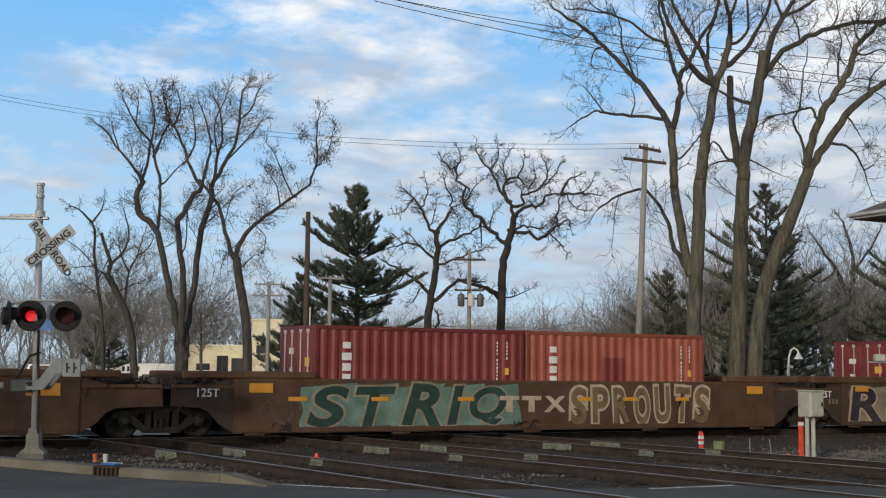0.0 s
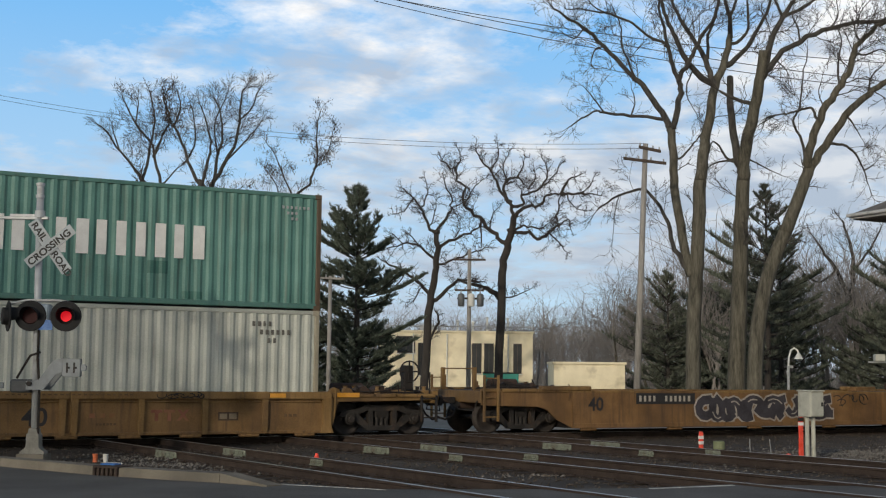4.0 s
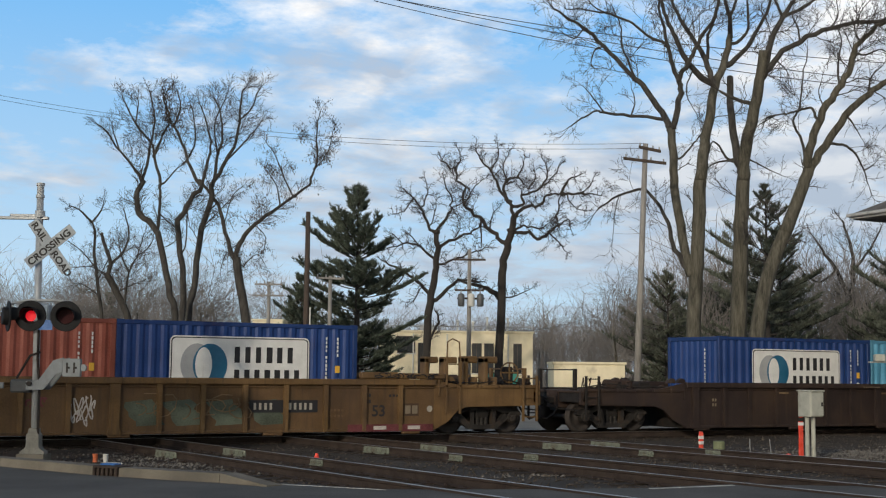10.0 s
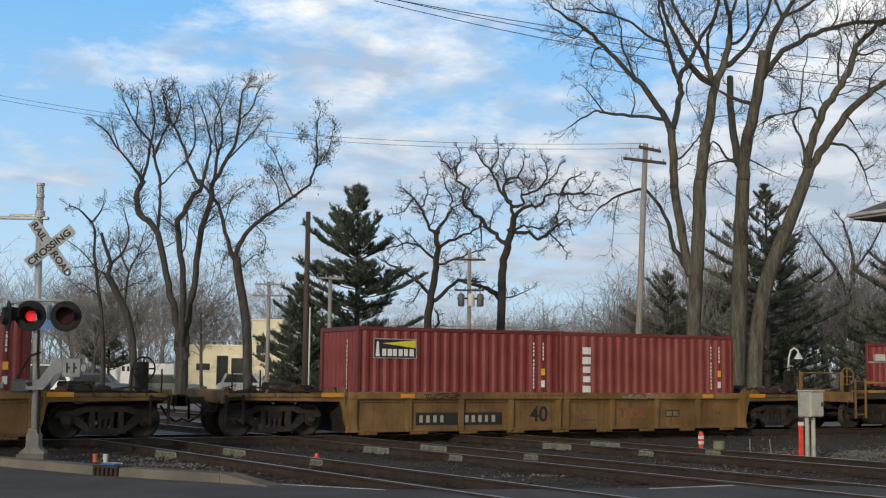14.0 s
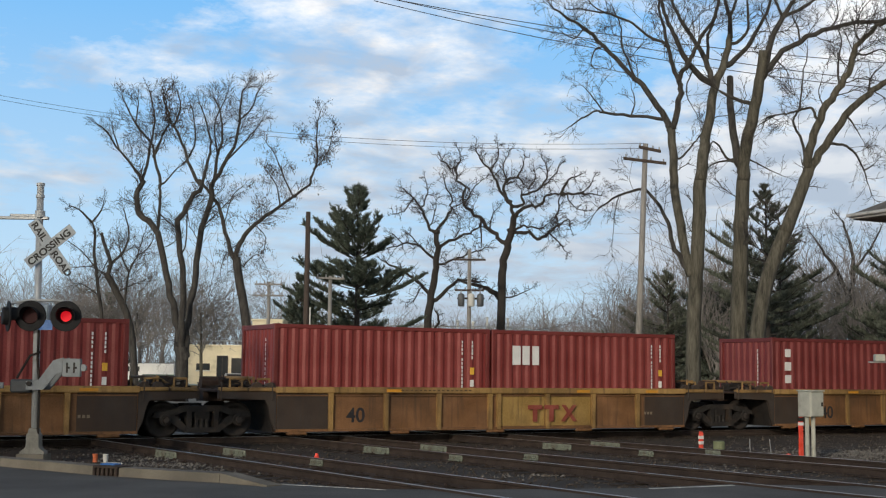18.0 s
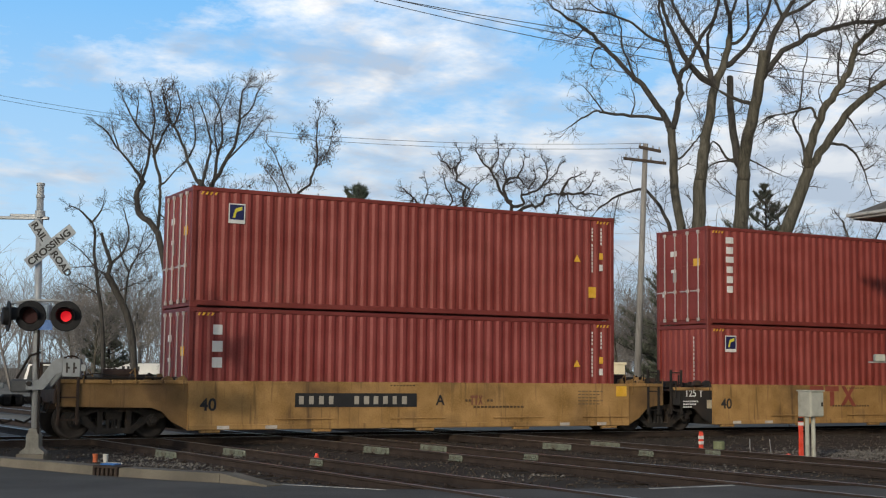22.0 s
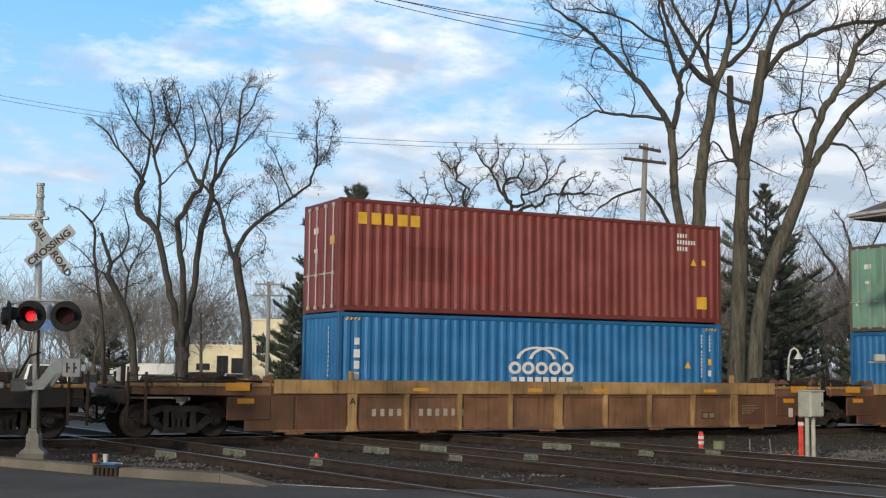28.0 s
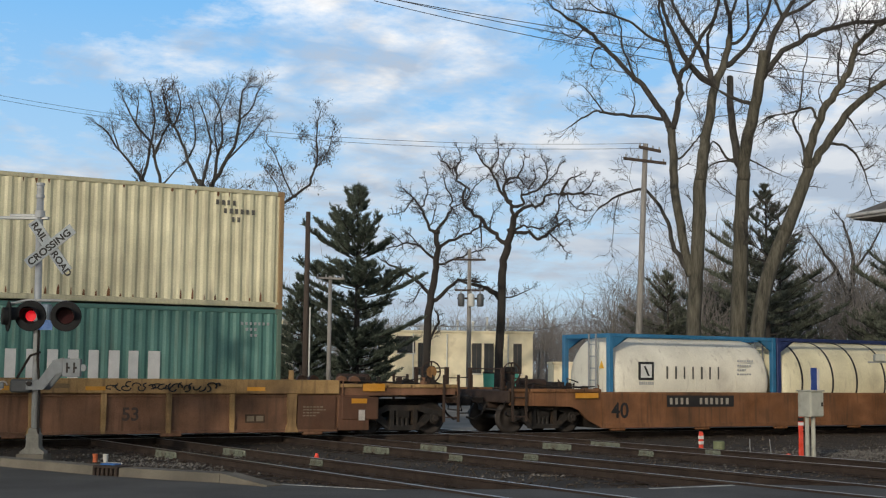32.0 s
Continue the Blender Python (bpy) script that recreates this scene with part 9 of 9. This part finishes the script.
utility_pole("thin white metal pole", -5.82, 57, 4.38, 0.04, [], trim_white)
WIRE = material("black_cable", (0.02, 0.02, 0.022), 0.6, 0, 0.1, 3, 0, 30)


def wire(label, p, q, sag, r=0.018):
    p, q = Vector(p), Vector(q)
    pts = [p.lerp(q, k / 16) - Vector((0, 0, sag * 4 * (k / 16) * (1 - k / 16))) for k in range(17)]
    tagged(part("overhead_wire", Mesh().tube(pts, r, 6), WIRE), label, "cable", "overhead wires")


for dz, dr in ((0, 0), (0.22, 0.25)):
    wire("thin black overhead wire between poles", spot(-26 + dr, 62, 15.4 + dz * 0.7), spot(8.2 + dr, 54, 11.1 + dz), 1.0, 0.009)
for a, b in ((19.0, 15.0), (19.6, 16.3), (19.9, 15.35)):
    wire("black overhead wire high over the tracks", spot(-3.4 - (a - 19.0) * 3.0, 60, a + 0.1), spot(22.0, 60, b), 0.5, 0.018)
wire("black service wire to the yard building", spot(3.5, 92, 4.6), spot(16, 120, 8.0), 0.8, 0.02)

# ---- yard buildings and vehicles ----
STUCCO = material("cream_stucco", (0.78, 0.70, 0.50), 0.9, 0, 0.08, 1.2, 0.2, 30, dirt=0.1, dirt_color=(0.3, 0.25, 0.15))
GLASS = material("dark_window_glass", (0.02, 0.025, 0.03), 0.15, 0, 0.1, 3, 0, 30)
DARKTRIM = material("dark_brown_trim", (0.06, 0.045, 0.035), 0.7, 0, 0.1, 3, 0, 30)


def yard_building(label, right, ahead, w, deep, h, openings, rail=True):
    ob = thing("yard_building", label, "building", Matrix.Translation(spot(right, ahead, -0.36)) @ Matrix.Rotation(-YAW, 4, "Z"))
    part("wall", Mesh().box(0, w, 0, deep, 0, h), STUCCO, ob)
    part("parapet", Mesh().box(-0.1, w + 0.1, -0.12, 0.15, h, h + 0.16, 0.02).box(-0.1, 0.15, 0.15, deep, h, h + 0.16).box(w - 0.15, w + 0.1, 0.15, deep, h, h + 0.16), STUCCO, ob)
    part("roof", Mesh().box(0.15, w - 0.15, 0.15, deep - 0.1, h, h + 0.05), DARKTRIM, ob)
    for x, z, ww, hh in openings:
        win = part("window", Mesh().box(x, x + ww, -0.06, 0.02, z, z + hh, 0.01), DARKTRIM, ob)
        part("sill", Mesh().box(x - 0.06, x + ww + 0.06, -0.12, 0.0, z - 0.09, z - 0.004, 0.01), trim_white, win)
        part("pane", Mesh().box(x + 0.06, x + ww / 2 - 0.02, -0.075, -0.06, z + 0.06, z + hh - 0.06), GLASS, win)
        part("pane", Mesh().box(x + ww / 2 + 0.02, x + ww - 0.06, -0.075, -0.06, z + 0.06, z + hh - 0.06), GLASS, win)
    if rail:
        n = int(w / 1.6)
        for k in range(n + 1):
            part("roof_post", Mesh().tube([(w * k / n, 0.4, h), (w * k / n, 0.4, h + 0.55)], 0.04, 6), GALV, ob)
        part("roof_pipe", Mesh().tube([(0, 0.4, h + 0.5), (w, 0.4, h + 0.5)], 0.05, 6), GALV, ob)
    return ob


b = yard_building("low cream stucco yard building with tall dark windows", -4.8, 100, 11.8, 12, 5.0, [(1.35, 3.4, 1.4, 1.3), (2.95, 1.7, 0.5, 2.5), (7.1, 1.9, 0.75, 2.3), (8.05, 1.9, 0.75, 2.3), (10.3, 1.9, 0.65, 2.3)])
for x, hgt in ((6.0, 0.9), (7.2, 0.8), (8.3, 1.15), (9.9, 1.1), (3.7, 0.7)):
    vent = part("roof_vent", Mesh().tube([(x, 0.9, 5.0), (x, 0.9, 5.0 + hgt)], 0.09, 8), trim_white, b)
    part("vent_cap", Mesh().lathe([(5.0 + hgt, 0.16), (5.08 + hgt, 0.14), (5.14 + hgt, 0.03)], (x, 0.9, 0), "z", 10), trim_white, vent)
for x in (2.6, 5.2, 9.9):
    part("downpipe", Mesh().tube([(x, -0.08, 0), (x, -0.08, 4.9)], 0.06, 8), trim_white, b)
part("roof_unit", Mesh().box(3.0, 4.2, 2.5, 3.7, 5.0, 5.7, 0.03), GALV, b)
yard_building("cream stucco office with a porch and blue door", -22.8, 115, 8.6, 9, 4.0, [(1.1, 1.9, 1.2, 0.6), (2.9, 0.6, 1.0, 2.6), (4.2, 0.3, 2.2, 2.7), (6.9, 0.4, 0.7, 3.0)])
yard_building("narrow cream stair tower", -16.4, 112, 2.6, 4, 6.2, [(0.4, 3.4, 0.8, 0.7)], False)
yard_building("long low cream shed", 7.6, 88, 4.8, 5, 2.6, [], False)
trailer = thing("box_trailer", "white box trailer with dark blocky lettering", "trailer", Matrix.Translation(spot(-27.1, 105, -0.36)) @ Matrix.Rotation(-YAW, 4, "Z"))
part("trailer_body", Mesh().box(0, 5.5, 0, 2.3, 0.55, 2.4, 0.05), material("white_trailer_skin", (0.75, 0.75, 0.73), 0.5, 0, 0.05, 2, 0.05, 30), trailer)
mark(bar_row(1.3, 1.75, 4, 0.4, 0.4, 0.6), BLACKM, trailer, -0.004)
for x in (0.9, 1.9, 4.4):
    part("wheel", Mesh().lathe([(0, 0.42), (0.25, 0.42)], (x, 0.05, 0.42), "y", 16), STEEL_DARK, trailer)


def parked_car(label, right, ahead, turn, color, h=1.5, length=4.6):
    ob = thing("parked_car", label, "car", Matrix.Translation(spot(right, ahead, -0.36)) @ Matrix.Rotation(-YAW + radians(turn), 4, "Z"), "vehicles parked in the yard")
    body = material("car_paint", color, 0.3, 0.1, 0.05, 3, 0, 30, spec=0.5)
    k = length / 4.6
    part("body", Mesh().prism([(0, 0.35), (4.6 * k, 0.35), (4.6 * k, 0.8), (4.3 * k, 0.92), (3.4 * k, 0.98), (0.15, 0.98), (0, 0.8)], -0.88, 0.88), body, ob)
    part("cabin", Mesh().prism([(0.25, 0.98), (3.4 * k, 0.98), (2.7 * k, h), (0.6, h)], -0.75, 0.75), body, ob)
    part("side_window", Mesh().prism([(0.5, 1.02), (3.1 * k, 1.02), (2.6 * k, h - 0.07), (0.75, h - 0.07)], -0.77, -0.75), GLASS, ob)
    for x in (0.85, 3.75 * k):
        for s in (-1, 1):
            w = part("wheel", Mesh().lathe([(s * 0.7, 0.2), (s * 0.7, 0.33), (s * 0.9, 0.33), (s * 0.9, 0.2)], (x, 0, 0.33), "y", 16), STEEL_DARK, ob)
    return ob


parked_car("white van parked in the yard", -31.5, 98, 0, (0.7, 0.7, 0.7), 2.2, 5.2)
parked_car("dark blue car parked in the yard", -25.3, 88, 3, (0.03, 0.05, 0.09), 1.6)
parked_car("dark green car parked in the yard", -20.6, 88, -3, (0.02, 0.05, 0.04), 1.6)
parked_car("silver car by the office", -16.8, 98, 2, (0.45, 0.47, 0.5), 1.7)
parked_car("white pickup by the office", -13.2, 100, 4, (0.65, 0.66, 0.68), 1.9, 5.4)
dump = thing("dumpster", "teal steel dumpster beside the building", "dumpster", Matrix.Translation(spot(3.2, 96, -0.36)) @ Matrix.Rotation(-YAW, 4, "Z"))
part("bin_body", Mesh().prism([(0, 0.2), (2.4, 0.2), (2.5, 1.9), (-0.1, 1.9)], 0, 1.6), material("teal_enamel", (0.02, 0.22, 0.18), 0.5, 0, 0.1, 2, 0.05, 30), dump)
part("bin_lid", Mesh().box(-0.12, 2.52, -0.05, 1.65, 1.9, 2.0, 0.02), STEEL_DARK, dump)
lampp = thing("yard_lamp", "white gooseneck yard lamp on a thin post", "lamp", Matrix.Translation(spot(12.85, 48, -0.36)) @ Matrix.Rotation(-YAW, 4, "Z"))
part("post", Mesh().tube([(-0.05, 0, 0), (-0.05, 0, 2.35)], 0.05, 8), GALV, lampp)
part("gooseneck", Mesh().tube([(-0.05, 0, 2.3), (-0.03, 0, 2.65), (0.05, 0, 2.92), (0.18, 0, 3.0), (0.3, 0, 2.92), (0.33, 0, 2.8)], 0.035, 8), trim_white, lampp)
part("shade", Mesh().lathe([(2.6, 0.17), (2.72, 0.1), (2.82, 0.05)], (0.33, 0, 0), "z", 14), trim_white, lampp)
part("fitting", Mesh().box(-0.02, 0.12, -0.06, 0.06, 2.25, 2.36, 0.01), GALV, lampp)


# ---- what moves ----
SPEED = 13.385


def along(u, t):
    """Where the metre u of the train is at t seconds; a 0.44 m lag from 28.5 s fits it to the camera's view."""
    lag = 0.44 * min(1.0, max(0.0, (t - 28.5) / 0.1))
    return u - SPEED * t + lag


def motions():
    times = [*range(0, 28), 28.0, 28.4, 28.5, 28.6, 28.7, 29.0, 29.5, 30.0, 31.0, CLIP]
    for ob, u in moving:
        z, y = ob.location.z, ob.location.y
        walk(ob, [(t, pose(along(u, t), y, z)) for t in times])
    for ob, u, r in rolling:
        first = max(0, int((u - 38.0) / SPEED * FPS))
        last = min(int(CLIP * FPS), int((u + 2.0) / SPEED * FPS))
        x, y, z = ob.location
        if last <= first:
            continue
        frames = sorted({0, *range(first, last + 1), int(CLIP * FPS)})
        spin = 0.0
        rows = []
        for k in frames:
            if first < k <= last:
                spin -= SPEED / FPS / r
            rows.append((k / FPS, Matrix.Translation((x, y, z)) @ Matrix.Rotation(spin, 4, "Y")))
        walk(ob, rows)
    for ob, rows in flashing:
        walk(ob, rows)
    walk(clouds, [(0.0, Matrix.Translation((0, 0, 0))), (CLIP, Matrix.Translation((RIGHT * 46.0).to_tuple()[:2] + (18.0,)))])


motions()
